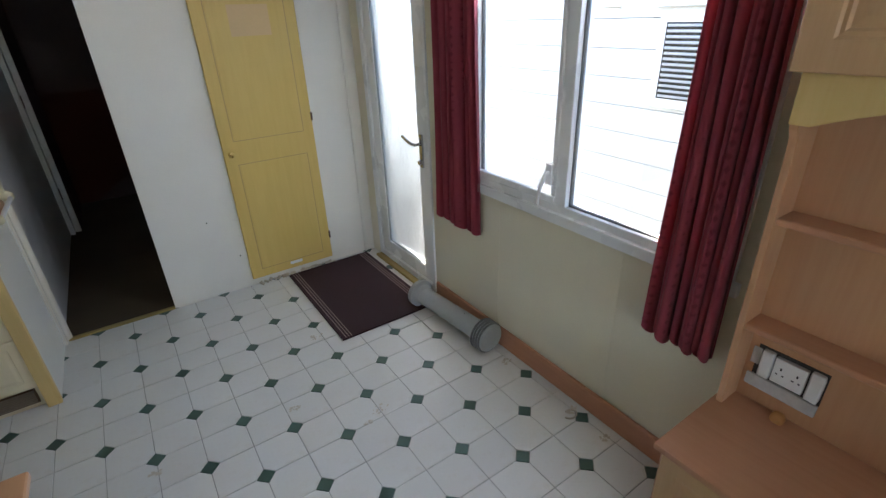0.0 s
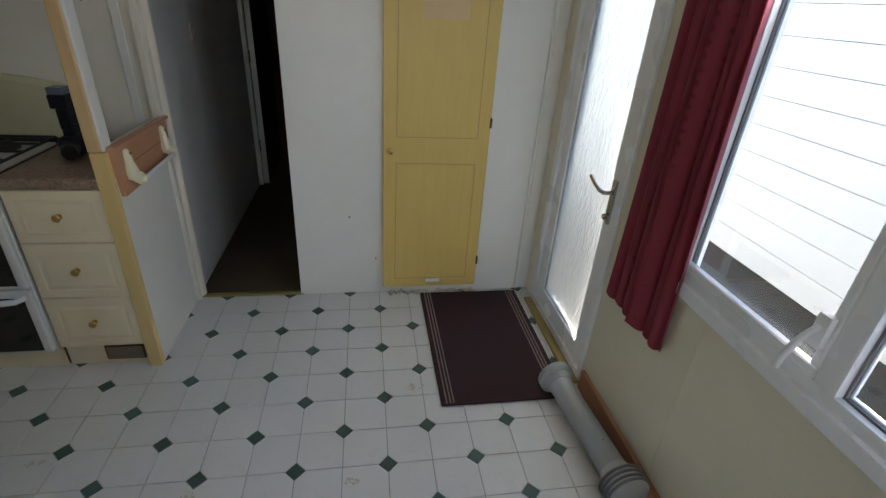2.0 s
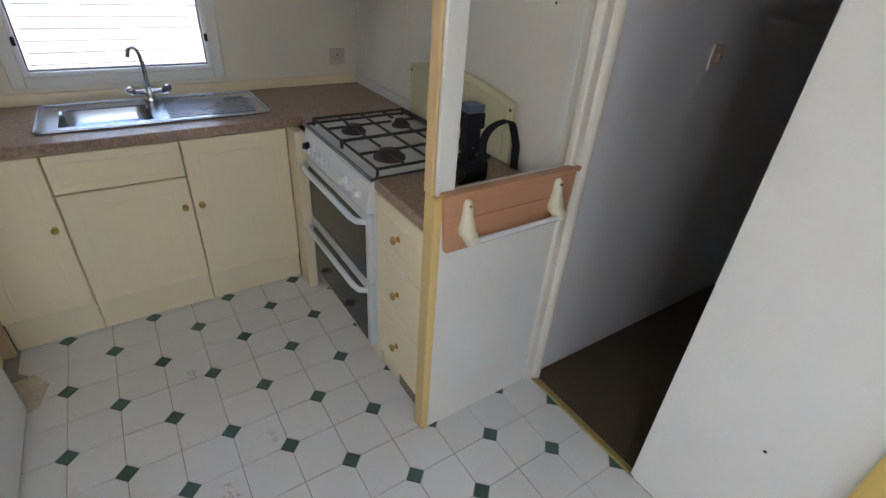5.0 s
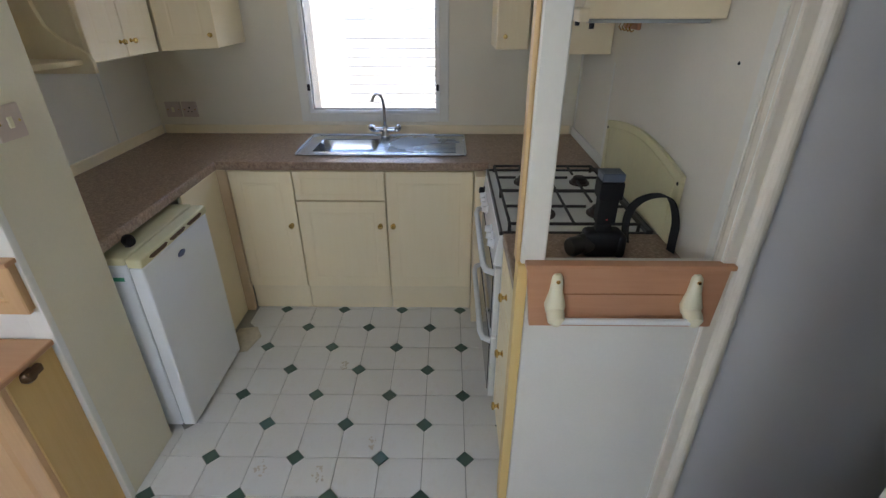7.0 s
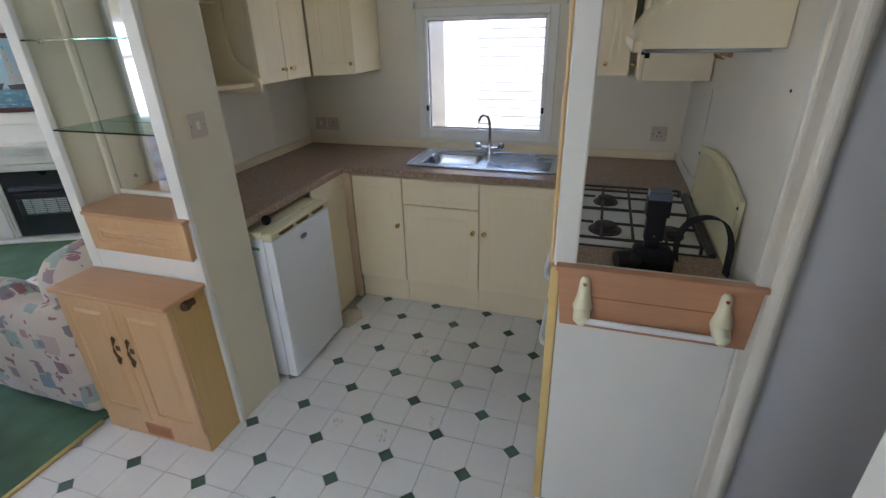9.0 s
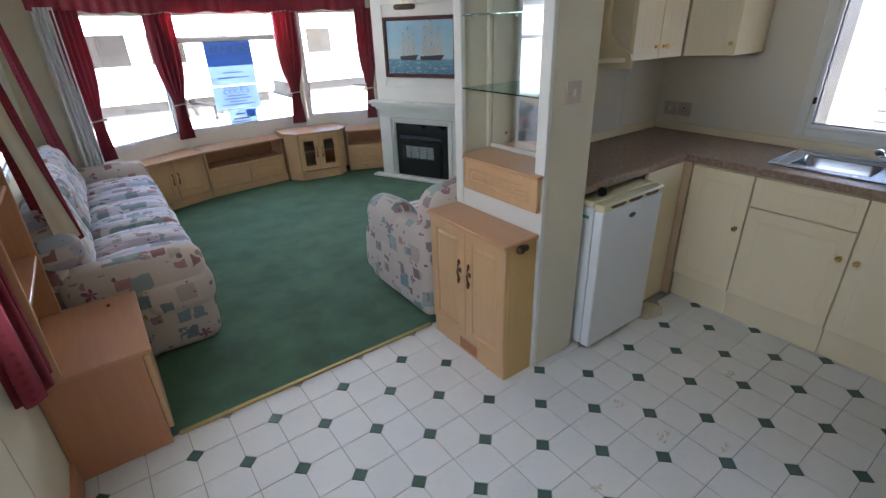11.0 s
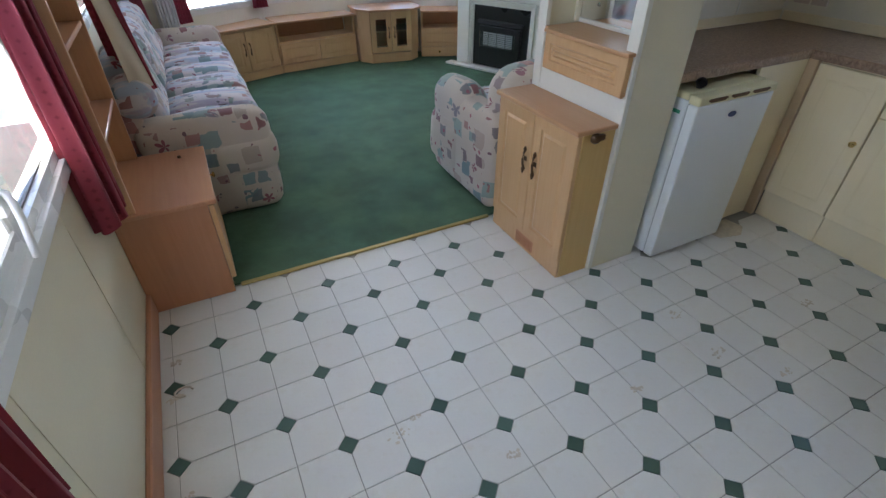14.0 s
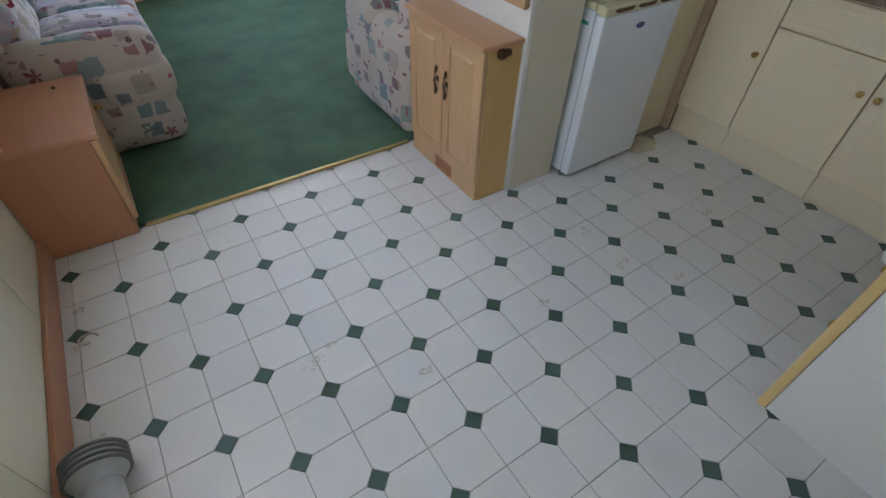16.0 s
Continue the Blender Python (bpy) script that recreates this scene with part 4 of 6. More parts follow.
part("bowl", dished((((SX0 + 0.045, SX1 - 0.075, bowl_y[0], bowl_y[1], 0.07), TOPZ + 0.004), ((SX0 + 0.052, SX1 - 0.082, bowl_y[0] + 0.007, bowl_y[1] - 0.007, 0.065), TOPZ - 0.006),
                    ((SX0 + 0.06, SX1 - 0.09, bowl_y[0] + 0.015, bowl_y[1] - 0.015, 0.06), TOPZ - 0.12), ((SX0 + 0.085, SX1 - 0.115, bowl_y[0] + 0.04, bowl_y[1] - 0.04, 0.04), TOPZ - 0.14))), STEEL, sk, smooth=True)
# rim plate with a hole: four strips joined
part("rim", join(bx(SX0, SX1, SY0, bowl_y[0] + 0.012, TOPZ + 0.001, TOPZ + 0.005, 0.002), bx(SX0, SX1, bowl_y[1] - 0.012, SY1, TOPZ + 0.001, TOPZ + 0.005, 0.002),
                 bx(SX0, SX0 + 0.06, bowl_y[0] + 0.012, bowl_y[1] - 0.012, TOPZ + 0.001, TOPZ + 0.005, 0.002), bx(SX1 - 0.09, SX1, bowl_y[0] + 0.012, bowl_y[1] - 0.012, TOPZ + 0.001, TOPZ + 0.005, 0.002)), STEEL, sk)
part("rolled_edge", tube([(x, y, TOPZ + 0.006) for x, y in rr(SX0, SX1, SY0, SY1, 0.03) + rr(SX0, SX1, SY0, SY1, 0.03)[:2]], 0.006, 8), STEEL, sk, smooth=True)
for k in range(12):
    x = SX0 + 0.05 + k * 0.023
    part("drainer_rib", bx(x, x + 0.009, SY0 + 0.05, bowl_y[0] - 0.05, TOPZ + 0.005, TOPZ + 0.009, 0.003), STEEL, sk)
part("waste", lathe(((0, 0.03), (0.5, 0.032), (1, 0.02)), (SX0 + 0.16, -0.71, TOPZ - 0.139), (SX0 + 0.16, -0.71, TOPZ - 0.134)), CHROME, sk, smooth=True)
# tap
ty, tx = -0.895, 3.40
tp = thing("mixer_tap", (tx, ty, TOPZ + 0.005), label="chrome mixer tap with swan neck and two knobs", category="tap")
part("base", join(lathe(((0, 0.026), (0.3, 0.026), (0.5, 0.018), (1, 0.016)), (tx, ty, TOPZ + 0.005), (tx, ty, TOPZ + 0.07)), cyl((tx, ty - 0.06, TOPZ + 0.05), (tx, ty + 0.06, TOPZ + 0.05), 0.012)), CHROME, tp, smooth=True)
part("spout", tube([(tx, ty, TOPZ + 0.06), (tx, ty, TOPZ + 0.16), (tx - 0.004, ty + 0.004, TOPZ + 0.21), (tx - 0.02, ty + 0.014, TOPZ + 0.24), (tx - 0.045, ty + 0.03, TOPZ + 0.25), (tx - 0.07, ty + 0.045, TOPZ + 0.24), (tx - 0.082, ty + 0.052, TOPZ + 0.215)], 0.009, 12), CHROME, tp, smooth=True)
for s in (-1, 1):
    part("tap_knob", lathe(((0, 0.009), (0.2, 0.015), (0.5, 0.018), (0.85, 0.016), (1, 0.008)), (tx, ty + 0.055 * s, TOPZ + 0.045), (tx - 0.02, ty + 0.085 * s, TOPZ + 0.075), 10), CHROME, tp)

# drawer unit beside the cooker, front at y = -1.44 turned to +y
FY = -1.44
du = thing("drawer_cabinet", (2.02, -1.7, 0), label="cream cabinet of three drawers beside the cooker", category="cabinet", group=CAB_G)
part("body", bx(1.846, 2.182, YK + 0.005, FY - 0.02, 0.112, 0.83, 0.001), CREAM, du)
part("plinth", bx(1.846, 2.182, FY - 0.045, FY - 0.03, 0.0, 0.110, 0.002), CREAM, du)
for z0, h in ((0.118, 0.245), (0.366, 0.245), (0.614, 0.212)):
    m = rot(180, 2.180, FY, z0)
    dr = part("drawer", moved(ringed(0.332, h, 0.018, [(0.035, 0), (0.038, 0.003), (0.044, 0.003), (0.055, 0.0)]), m), CREAMWOOD, du)
    knob((0.165, 0, h * 0.52), m, 0.015, BRASS, dr)
vt = part("vent_grille", bx(1.87, 2.03, FY - 0.03, FY - 0.024, 0.022, 0.098, 0.002), BRONZE, du, "brown plinth vent grille")
for k in range(7):
    part("slat", bx(1.878, 2.022, FY - 0.025, FY - 0.018, 0.03 + k * 0.0092, 0.0345 + k * 0.0092, 0.001), VENT_BROWN, vt)

# cooker
CX0, CX1 = 2.19, 2.855
ck = thing("cooker", (2.52, -1.7, 0), label="white gas cooker with black pan supports and two glass oven doors", category="cooker")
part("body", bx(CX0 + 0.004, CX1 - 0.004, YK + 0.02, FY + 0.0, 0.10, 0.845, 0.004), WHITE_ENAMEL, ck)
part("base_rail", bx(CX0 + 0.004, CX1 - 0.004, FY - 0.04, FY - 0.025, 0.0, 0.098, 0.003), CREAM, ck)
part("control_panel", moved(prism([(FY - 0.002, 0.735), (FY + 0.03, 0.742), (FY + 0.016, 0.852), (FY - 0.002, 0.858)], CX0 + 0.002, CX1 - 0.002, 0.004), Matrix(((0, 0, 1, 0), (1, 0, 0, 0), (0, 1, 0, 0), (0, 0, 0, 1)))), WHITE_ENAMEL, ck)
for k, x in enumerate((2.27, 2.33, 2.39, 2.58, 2.63, 2.68, 2.73, 2.80)):
    part("control_knob", lathe(((0, 0.020), (0.25, 0.020), (0.4, 0.015), (1, 0.013)), (x, FY + 0.022, 0.79), (x, FY + 0.047, 0.794), 14), WHITE_PL if k < 7 else BLACK_MATT, ck, smooth=True)
for z0, z1 in ((0.43, 0.725), (0.115, 0.415)):
    od = part("oven_door", bx(CX0 + 0.006, CX1 - 0.006, FY, FY + 0.022, z0, z1, 0.006, 2), WHITE_ENAMEL, ck)
    part("oven_glass", bx(CX0 + 0.035, CX1 - 0.03, FY + 0.0225, FY + 0.026, z0 + 0.012, z1 - 0.03, 0.001), OVENGLASS, od, "dark oven glass")
    hz = z1 - 0.03
    part("handle", join(tube([(CX0 + 0.03, FY + 0.02, hz), (CX0 + 0.05, FY + 0.05, hz), (CX0 + 0.09, FY + 0.058, hz), (CX1 - 0.09, FY + 0.058, hz), (CX1 - 0.05, FY + 0.05, hz), (CX1 - 0.03, FY + 0.02, hz)], 0.012, 10)), WHITE_PL, od, "white bar handle", smooth=True)
part("hob", bx(CX0, CX1, YK + 0.03, FY + 0.012, 0.847, 0.868, 0.005, 2), WHITE_ENAMEL, ck, "cream-white enamel hob plate")
part("hob_rim", join(bx(CX0 - 0.004, CX1 + 0.004, FY + 0.004, FY + 0.016, 0.862, 0.876, 0.003), bx(CX0 - 0.004, CX1 + 0.004, YK + 0.026, YK + 0.05, 0.862, 0.884, 0.003),
                     bx(CX0 - 0.006, CX0 + 0.008, YK + 0.05, FY + 0.004, 0.862, 0.876, 0.003), bx(CX1 - 0.008, CX1 + 0.006, YK + 0.05, FY + 0.004, 0.862, 0.876, 0.003)), BLACK, ck)
for cx, cy, r in ((2.36, -1.585, 0.05), (2.69, -1.585, 0.042), (2.36, -1.815, 0.042), (2.69, -1.815, 0.034)):
    bnr = part("burner", lathe(((0, r * 1.25), (0.25, r * 1.25), (0.3, r), (0.7, r), (0.8, r * 0.85), (1, r * 0.8)), (cx, cy, 0.868), (cx, cy, 0.892)), BURNER, ck, smooth=True)
    part("cap", lathe(((0, r * 0.8), (0.6, r * 0.8), (1, r * 0.6)), (cx, cy, 0.892), (cx, cy, 0.899)), IRON, bnr, smooth=True)
for x0, x1 in ((CX0 + 0.02, 2.519), (2.526, CX1 - 0.02)):
    bars, zt, y0, y1 = [], 0.897, YK + 0.07, FY - 0.02
    xm, ym = (x0 + x1) / 2, (y0 + y1) / 2
    for p in (((x0, y0), (x1, y0)), ((x0, y1), (x1, y1)), ((x0, y0), (x0, y1)), ((x1, y0), (x1, y1)), ((x0, ym), (x1, ym))):
        bars.append(tube([(*p[0], zt), (*p[1], zt)], 0.0055, 6))
    for cy in ((y0 + ym) / 2, (y1 + ym) / 2):
        for dx, dy in ((0.145, 0), (-0.145, 0), (0, 0.105), (0, -0.105)):
            bars.append(tube([(xm + dx, cy + dy, zt), (xm + dx * 0.3, cy + dy * 0.3, zt)], 0.0055, 6))
    for px, py in ((x0, y0), (x1, y0), (x0, y1), (x1, y1)):
        bars.append(cyl((px, py, 0.868), (px, py, zt), 0.006, seg=8))
    part("pan_support", join(*bars), IRON, ck, "black wire pan support")

# arched splashback board
sb = thing("splashback", (2.52, YK + 0.01, TOPZ), label="cream arched splashback board behind the hob", category="splashback")
part("board", moved(slab(arched(2.105, 2.855, 0.876, 1.148, 0.045), 0.014, 0.003), Matrix.Translation((0, YK + 0.004, 0))), FRIDGE_Y, sb)
part("moulding", tube([(2.145, YK + 0.019, 0.90), (2.145, YK + 0.019, 1.07)] + [(2.15 + 0.66 * k / 12, YK + 0.019, 1.078 + 0.042 * math.sin(math.pi * k / 12)) for k in range(13)] + [(2.815, YK + 0.019, 1.07), (2.815, YK + 0.019, 0.90)], 0.003, 6), FRIDGE_Y, sb)
for x in (2.122, 2.84):
    part("screw", lathe(((0, 0.006), (0.6, 0.006), (1, 0.003)), (x, YK + 0.018, 1.075), (x, YK + 0.021, 1.075), 8), BLACK_MATT, sb)

# low partition with a post, edging and towel rail
pw = thing("partition", (1.82, -1.7, 0), label="white half-height partition with yellow edging post", category="partition")
part("panel", bx(1.80, 1.838, -1.944, -1.46, 0.0, 0.972, 0.002), WALL_WHITE, pw)
part("post", bx(1.80, 1.846, -1.50, -1.437, 0.972, CEIL_Z, 0.004), TRIM, pw)
part("edging", bx(1.796, 1.85, -1.4585, -1.43, 0.0, 0.97, 0.006, 2), EDGE_YELLOW, pw, "yellow wood-grain edging strip")
part("edging", bx(1.806, 1.85, -1.4365, -1.425, 0.973, CEIL_Z, 0.004), TAN_EDGE, pw, "tan wood-grain edging strip")
part("corner_strip", bx(1.792, 1.80, -1.965, -1.944, 0.0, CEIL_Z, 0.003), TRIM, pw)
part("torn_strip", bx(1.788, 1.797, -1.975, -1.962, 0.25, 0.78, 0.002), SOCKET, pw, "torn brown paper edge")
tr_ = thing("towel_rail", (1.78, -1.7, 0.78), label="beech towel-rail board with cream brackets and white bar", category="towel rail")
prof = [(-1.958, 0.792), (-1.470, 0.792), (-1.452, 0.968), (-1.447, 0.985), (-1.975, 0.985), (-1.968, 0.968)]
part("board", moved(slab([(-a_, b_) for a_, b_ in prof], 0.02, 0.003), rot(-90, 1.779, 0, 0)), BEECH_PINK, tr_)
part("ledge", bx(1.768, 1.80, -1.975, -1.447, 0.972, 0.986, 0.005, 2), BEECH_PINK, tr_)
# dark strip drawn as the shade in a groove
part("groove", bx(1.7775, 1.779, -1.90, -1.53, 0.893, 0.897, 0.0005), BEECH_DARK, tr_)
for y in (-1.53, -1.885):
    br_ = part("bracket", join(lathe(((0, 0.008), (0.08, 0.014), (0.45, 0.018), (0.8, 0.028), (1, 0.022)), (1.776, y, 0.958), (1.768, y, 0.845), 14), lathe(((0, 0.020), (0.5, 0.024), (0.8, 0.022), (1, 0.008)), (1.776, y, 0.868), (1.725, y, 0.832), 14)), IVORY, tr_, "cream moulded bracket", smooth=True)
    part("screw", lathe(((0, 0.006), (1, 0.004)), (1.762, y, 0.942), (1.757, y, 0.942), 8), BRASS, br_)
part("bar", cyl((1.735, -1.875, 0.84), (1.735, -1.54, 0.84), 0.009, seg=12), WHITE_PL, tr_, "white plastic bar", smooth=True)

# camera with flash and strap on the worktop end
cm = thing("camera_with_flash", (1.95, -1.72, TOPZ), label="black camera with flash gun and strap on the worktop", category="camera")
part("camera_body", soft(1.93, 2.005, -1.79, -1.655, TOPZ, TOPZ + 0.095, 0.018, 5, 0, 0.001), BLACK_MATT, cm, smooth=True)
part("lens", lathe(((0, 0.035), (0.15, 0.037), (0.5, 0.037), (0.55, 0.033), (0.9, 0.035), (1, 0.03)), (1.97, -1.69, TOPZ + 0.045), (1.93, -1.60, TOPZ + 0.042), 20), BLACK, cm, smooth=True)
part("grip", soft(1.925, 1.985, -1.80, -1.765, TOPZ, TOPZ + 0.085, 0.014, 4, 0, 0.001), BLACK_MATT, cm, smooth=True)
part("prism_hump", soft(1.945, 1.99, -1.745, -1.69, TOPZ + 0.085, TOPZ + 0.125, 0.012, 4, 0, 0), BLACK_MATT, cm, smooth=True)
fh = part("flash_gun", bx(1.94, 1.985, -1.75, -1.685, TOPZ + 0.125, TOPZ + 0.215, 0.006, 2), BLACK_MATT, cm)
part("flash_head", bx(1.93, 2.0, -1.757, -1.678, TOPZ + 0.216, TOPZ + 0.275, 0.006, 2), BLACK_MATT, fh)
part("diffuser", bx(1.932, 1.998, -1.755, -1.680, TOPZ + 0.276, TOPZ + 0.305, 0.004), DIFFUSER, fh, "smoky blue-grey flash diffuser")
part("status_light", bx(1.9385, 1.9402, -1.722, -1.716, TOPZ + 0.14, TOPZ + 0.146, 0.0005), RED_INK, fh, "small red light")


def strap_path(n=24):
    """A stiff loop of webbing that rises from the camera and comes down by the wall."""
    out = []
    for k in range(n + 1):
        a = radians(200 - 205 * k / n)
        w = Vector((2.055 + 0.012 * math.sin(3 * a), -1.868 - 0.078 * math.cos(a), 0.955 + 0.115 * math.sin(a) if a > 0 else 0.955))
        if k == n:
            w.z = TOPZ + 0.004
        out.append(Vector(((w.x - 2.03) / 0.86 + 1.95, (w.y + 1.72) / 0.86 - 1.72, (w.z - TOPZ) / 0.88 + TOPZ)))
    return out


sp = strap_path()
part("strap", sheet(lambda u, v: sp[int(round(u * (len(sp) - 1)))] + Vector((0.034 * (v - 0.5), 0.012 * (v - 0.5), 0.0)), len(sp) - 1, 2, 0.004), STRAP, cm, smooth=True)

cm.location.x += 0.08
cm.scale = (0.86, 0.86, 0.88)

# fridge
FX0, FX1, FYF = 2.112, 2.588, -0.215
fr = thing("fridge", (2.33, 0.05, 0), label="small white fridge with yellowed top under the worktop", category="fridge")
part("body", bx(FX0 + 0.004, FX1 - 0.004, FYF + 0.055, 0.33, 0.02, 0.775, 0.006, 2), FRIDGE_W, fr)
part("door", bx(FX0, FX1, FYF, FYF + 0.048, 0.022, 0.765, 0.010, 3), FRIDGE_W, fr)
part("door_seal", bx(FX0 + 0.01, FX1 - 0.01, FYF + 0.048, FYF + 0.055, 0.03, 0.76, 0), GREY_PL, fr)
part("top_trim", bx(FX0 - 0.002, FX1 + 0.002, FYF - 0.004, FYF + 0.05, 0.767, 0.802, 0.010, 3), FRIDGE_Y, fr, "yellowed plastic door trim")
# raised dark plates draw the shade in the finger recesses
for xa, xb in ((FX0 + 0.045, FX0 + 0.165), (FX0 + 0.18, FX1 - 0.18), (FX1 - 0.165, FX1 - 0.045)):
    part("handle_recess_shade", moved(slab([(xa, 0.785), (xa + 0.02, 0.776), (xb - 0.02, 0.776), (xb, 0.785), (xb - 0.01, 0.791), (xa + 0.01, 0.791)], 0.004, 0.0008), Matrix.Translation((0, FYF - 0.0065, 0))), BRONZE, fr, "brown plate drawn as the shaded finger recess")
part("top", bx(FX0, FX1, FYF + 0.054, 0.33, 0.777, 0.806, 0.008, 3), FRIDGE_Y, fr, "yellowed worktop of the fridge")
part("badge", moved(lathe(((0, 0.027), (0.7, 0.027), (1, 0.022)), (0, 0, 0), (0, 0, 0.003), 18), pose(2.345, FYF - 0.0005, 0.703, 90) @ Matrix.Diagonal((0.95, 0.45, 1, 1))), BADGE_BLUE, fr, "small blue oval badge")
part("sticker", bx(FX0 + 0.0025, FX0 + 0.004, FYF + 0.075, FYF + 0.115, 0.70, 0.745, 0), PAPER, fr, "green and white sticker")
part("sticker_band", bx(FX0 + 0.0015, FX0 + 0.0026, FYF + 0.076, FYF + 0.114, 0.715, 0.730, 0), plain("green_print", (0.05, 0.35, 0.2), 0.5, bumps=0), fr)
for x in (FX0 + 0.04, FX1 - 0.04):
    part("foot", cyl((x, FYF + 0.08, 0.0), (x, FYF + 0.08, 0.02), 0.015, seg=10), BLACK_MATT, fr)
kn = thing("black_knob", (2.20, -0.16, 0.806), label="small black plastic knob lying on the fridge", category="knob")
part("cap", lathe(((0, 0.020), (0.3, 0.022), (0.7, 0.019), (1, 0.015)), (2.208, -0.125, 0.829), (2.178, -0.158, 0.834), 12), BLACK_MATT, kn, smooth=True)
part("stem", lathe(((0, 0.012), (1, 0.016)), (2.205, -0.125, 0.806), (2.198, -0.135, 0.83), 10), BLACK_MATT, kn, smooth=True)
# vinyl torn in the corner by the fridge
solo("torn_vinyl_patch", prism([(2.60, -0.24), (2.72, -0.27), (2.80, -0.22), (2.78, -0.13), (2.66, -0.12), (2.58, -0.17)], 0.0, 0.0035, 0.001), DEBRIS, "yellowed torn vinyl patch beside the fridge", "debris")

# partition box with switch, display niche
PX0, PX1, PY0, PY1 = 1.80, 2.08, -0.13, 0.455
pb = new("wall_partition_box")
ORIGIN[pb] = Vector((0, 0, 0))
tagged(pb, "cream partition with a mirrored display niche", "wall", "", "structure")
part("end_panel", bx(PX0 + 0.02, PX1, PY0, PY0 + 0.016, 0.0, CEIL_Z, 0.002), WALL, pb)
part("side_panel", bx(PX1 - 0.016, PX1, PY0 + 0.016, YL, 0.0, CEIL_Z, 0.002), WALL_WHITE, pb)
part("far_panel", bx(PX0 + 0.02, PX1, PY1 - 0.016, PY1, 0.0, CEIL_Z, 0.002), WALL, pb)
part("lower_panel", bx(PX0 + 0.002, PX0 + 0.018, PY0 + 0.016, PY1 - 0.016, 0.0, 0.826, 0.001), TRIM, pb)
part("face_post", bx(PX0 - 0.004, PX0 + 0.02, PY0 - 0.004, PY0 + 0.05, 0.0, CEIL_Z, 0.005, 2), TRIM, pb)
part("face_post", bx(PX0 - 0.004, PX0 + 0.02, PY1 - 0.05, PY1 + 0.004, 0.0, CEIL_Z, 0.005, 2), TRIM, pb)
part("niche_side", bx(PX0 + 0.021, PX0 + 0.18, PY1 - 0.032, PY1 - 0.017, 0.80, CEIL_Z, 0.001), WALL, pb)
part("niche_floor", bx(PX0 - 0.004, PX0 + 0.185, PY0 + 0.05, PY1 - 0.05, 0.973, 0.986, 0.001), BEECH_H, pb)
part("corner_strip", bx(PX0 + 0.160, PX0 + 0.1855, PY1 - 0.052, PY1 - 0.0325, 0.987, CEIL_Z, 0.004), WALL, pb)
mr = thing("niche_mirror", (PX0 + 0.19, 0.16, 0.97), label="frameless mirror at the back of the display niche", category="mirror")
part("mirror_glass", bx(PX0 + 0.186, PX0 + 0.19, PY0 + 0.018, PY1 - 0.034, 1.006, CEIL_Z - 0.01, 0.001), MIRROR, mr)
part("mirror_trim", bx(PX0 + 0.178, PX0 + 0.19, PY0 + 0.018, PY1 - 0.034, 0.987, 1.005, 0.002), TRIM, mr)
part("screw", lathe(((0, 0.008), (1, 0.006)), (PX0 + 0.1858, 0.30, 1.07), (PX0 + 0.181, 0.30, 1.07), 10), CHROME, mr)
for z in (1.285, 1.59):
    gs = thing("glass_shelf", (PX0 + 0.1, 0.16, z), label="clear green-edged glass shelf in the niche", category="shelf", group="glass shelves")
    part("glass", bx(PX0 - 0.002, PX0 + 0.184, PY0 + 0.05, PY1 - 0.052, z, z + 0.006, 0.001), SHELF_GLASS, gs)
    for y in (PY0 + 0.06, PY1 - 0.065):
        part("clip", bx(PX0 + 0.05, PX0 + 0.065, y - 0.005, y + 0.005, z - 0.01, z - 0.0005, 0.001), CHROME, gs)
bxd = thing("drawer_box", (1.77, 0.16, 0.80), label="beech drawer box below the glass shelves", category="drawer")
part("box", bx(1.782, PX0 + 0.0, -0.122, 0.352, 0.826, 0.972, 0.003), BEECH, bxd)
part("front", moved(ringed(0.485, 0.146, 0.016, [(0.038, 0), (0.042, 0.006), (0.050, 0.006), (0.060, 0.0), (0.064, 0.005), (0.07, 0.0)]), rot(-90, 1.765, 0.357, 0.826)), BEECH, bxd)
part("lip", bx(1.757, PX0 - 0.005, -0.134, 0.362, 0.973, 0.988, 0.006, 2), BEECH_H, bxd)


def plate(name, m, w, h, label, holes=0, rocker=0, mat_=None):
    """A switch or socket plate on a wall: local -y out of the wall."""
    p = thing(name, (0, 0, 0), 0.0001, label, "socket" if holes else "switch")
    p.matrix_basis = m
    part("plate", bx(-w / 2, w / 2, -0.009, 0, -h / 2, h / 2, 0.003, 2), mat_ or SOCKET, p)
    for k in range(holes):
        cx = (k - (holes - 1) / 2) * w / holes
        part("socket_hole", join(bx(cx - 0.004, cx + 0.004, -0.0096, -0.0088, 0.004, 0.014, 0), bx(cx - 0.014, cx - 0.007, -0.0096, -0.0088, -0.014, -0.009, 0), bx(cx + 0.007, cx + 0.014, -0.0096, -0.0088, -0.014, -0.009, 0)), BLACK_MATT, p)
        part("rocker", bx(cx - 0.006, cx + 0.006, -0.013, -0.009, 0.02, 0.034, 0.001), mat_ or SOCKET, p)
    for k in range(rocker):
        part("rocker", bx(-0.008, 0.008, -0.014, -0.009, -0.014, 0.014, 0.002), IVORY, p)
    for s in (-1, 1):
        part("screw", lathe(((0, 0.004), (1, 0.003)), (s * (w / 2 - 0.012), -0.009, 0), (s * (w / 2 - 0.012), -0.0105, 0), 8), BRASS, p)
    return p


plate("light_switch", pose(1.934, PY0 - 0.0005, 1.30), 0.085, 0.085, "beige light switch on the partition end", 0, 1, SOCKET)
plate("light_switch", rot(-90, 1.7995, -2.60, 1.29), 0.07, 0.085, "grey-beige light switch on the hall wall", 0, 1, SOCKET)
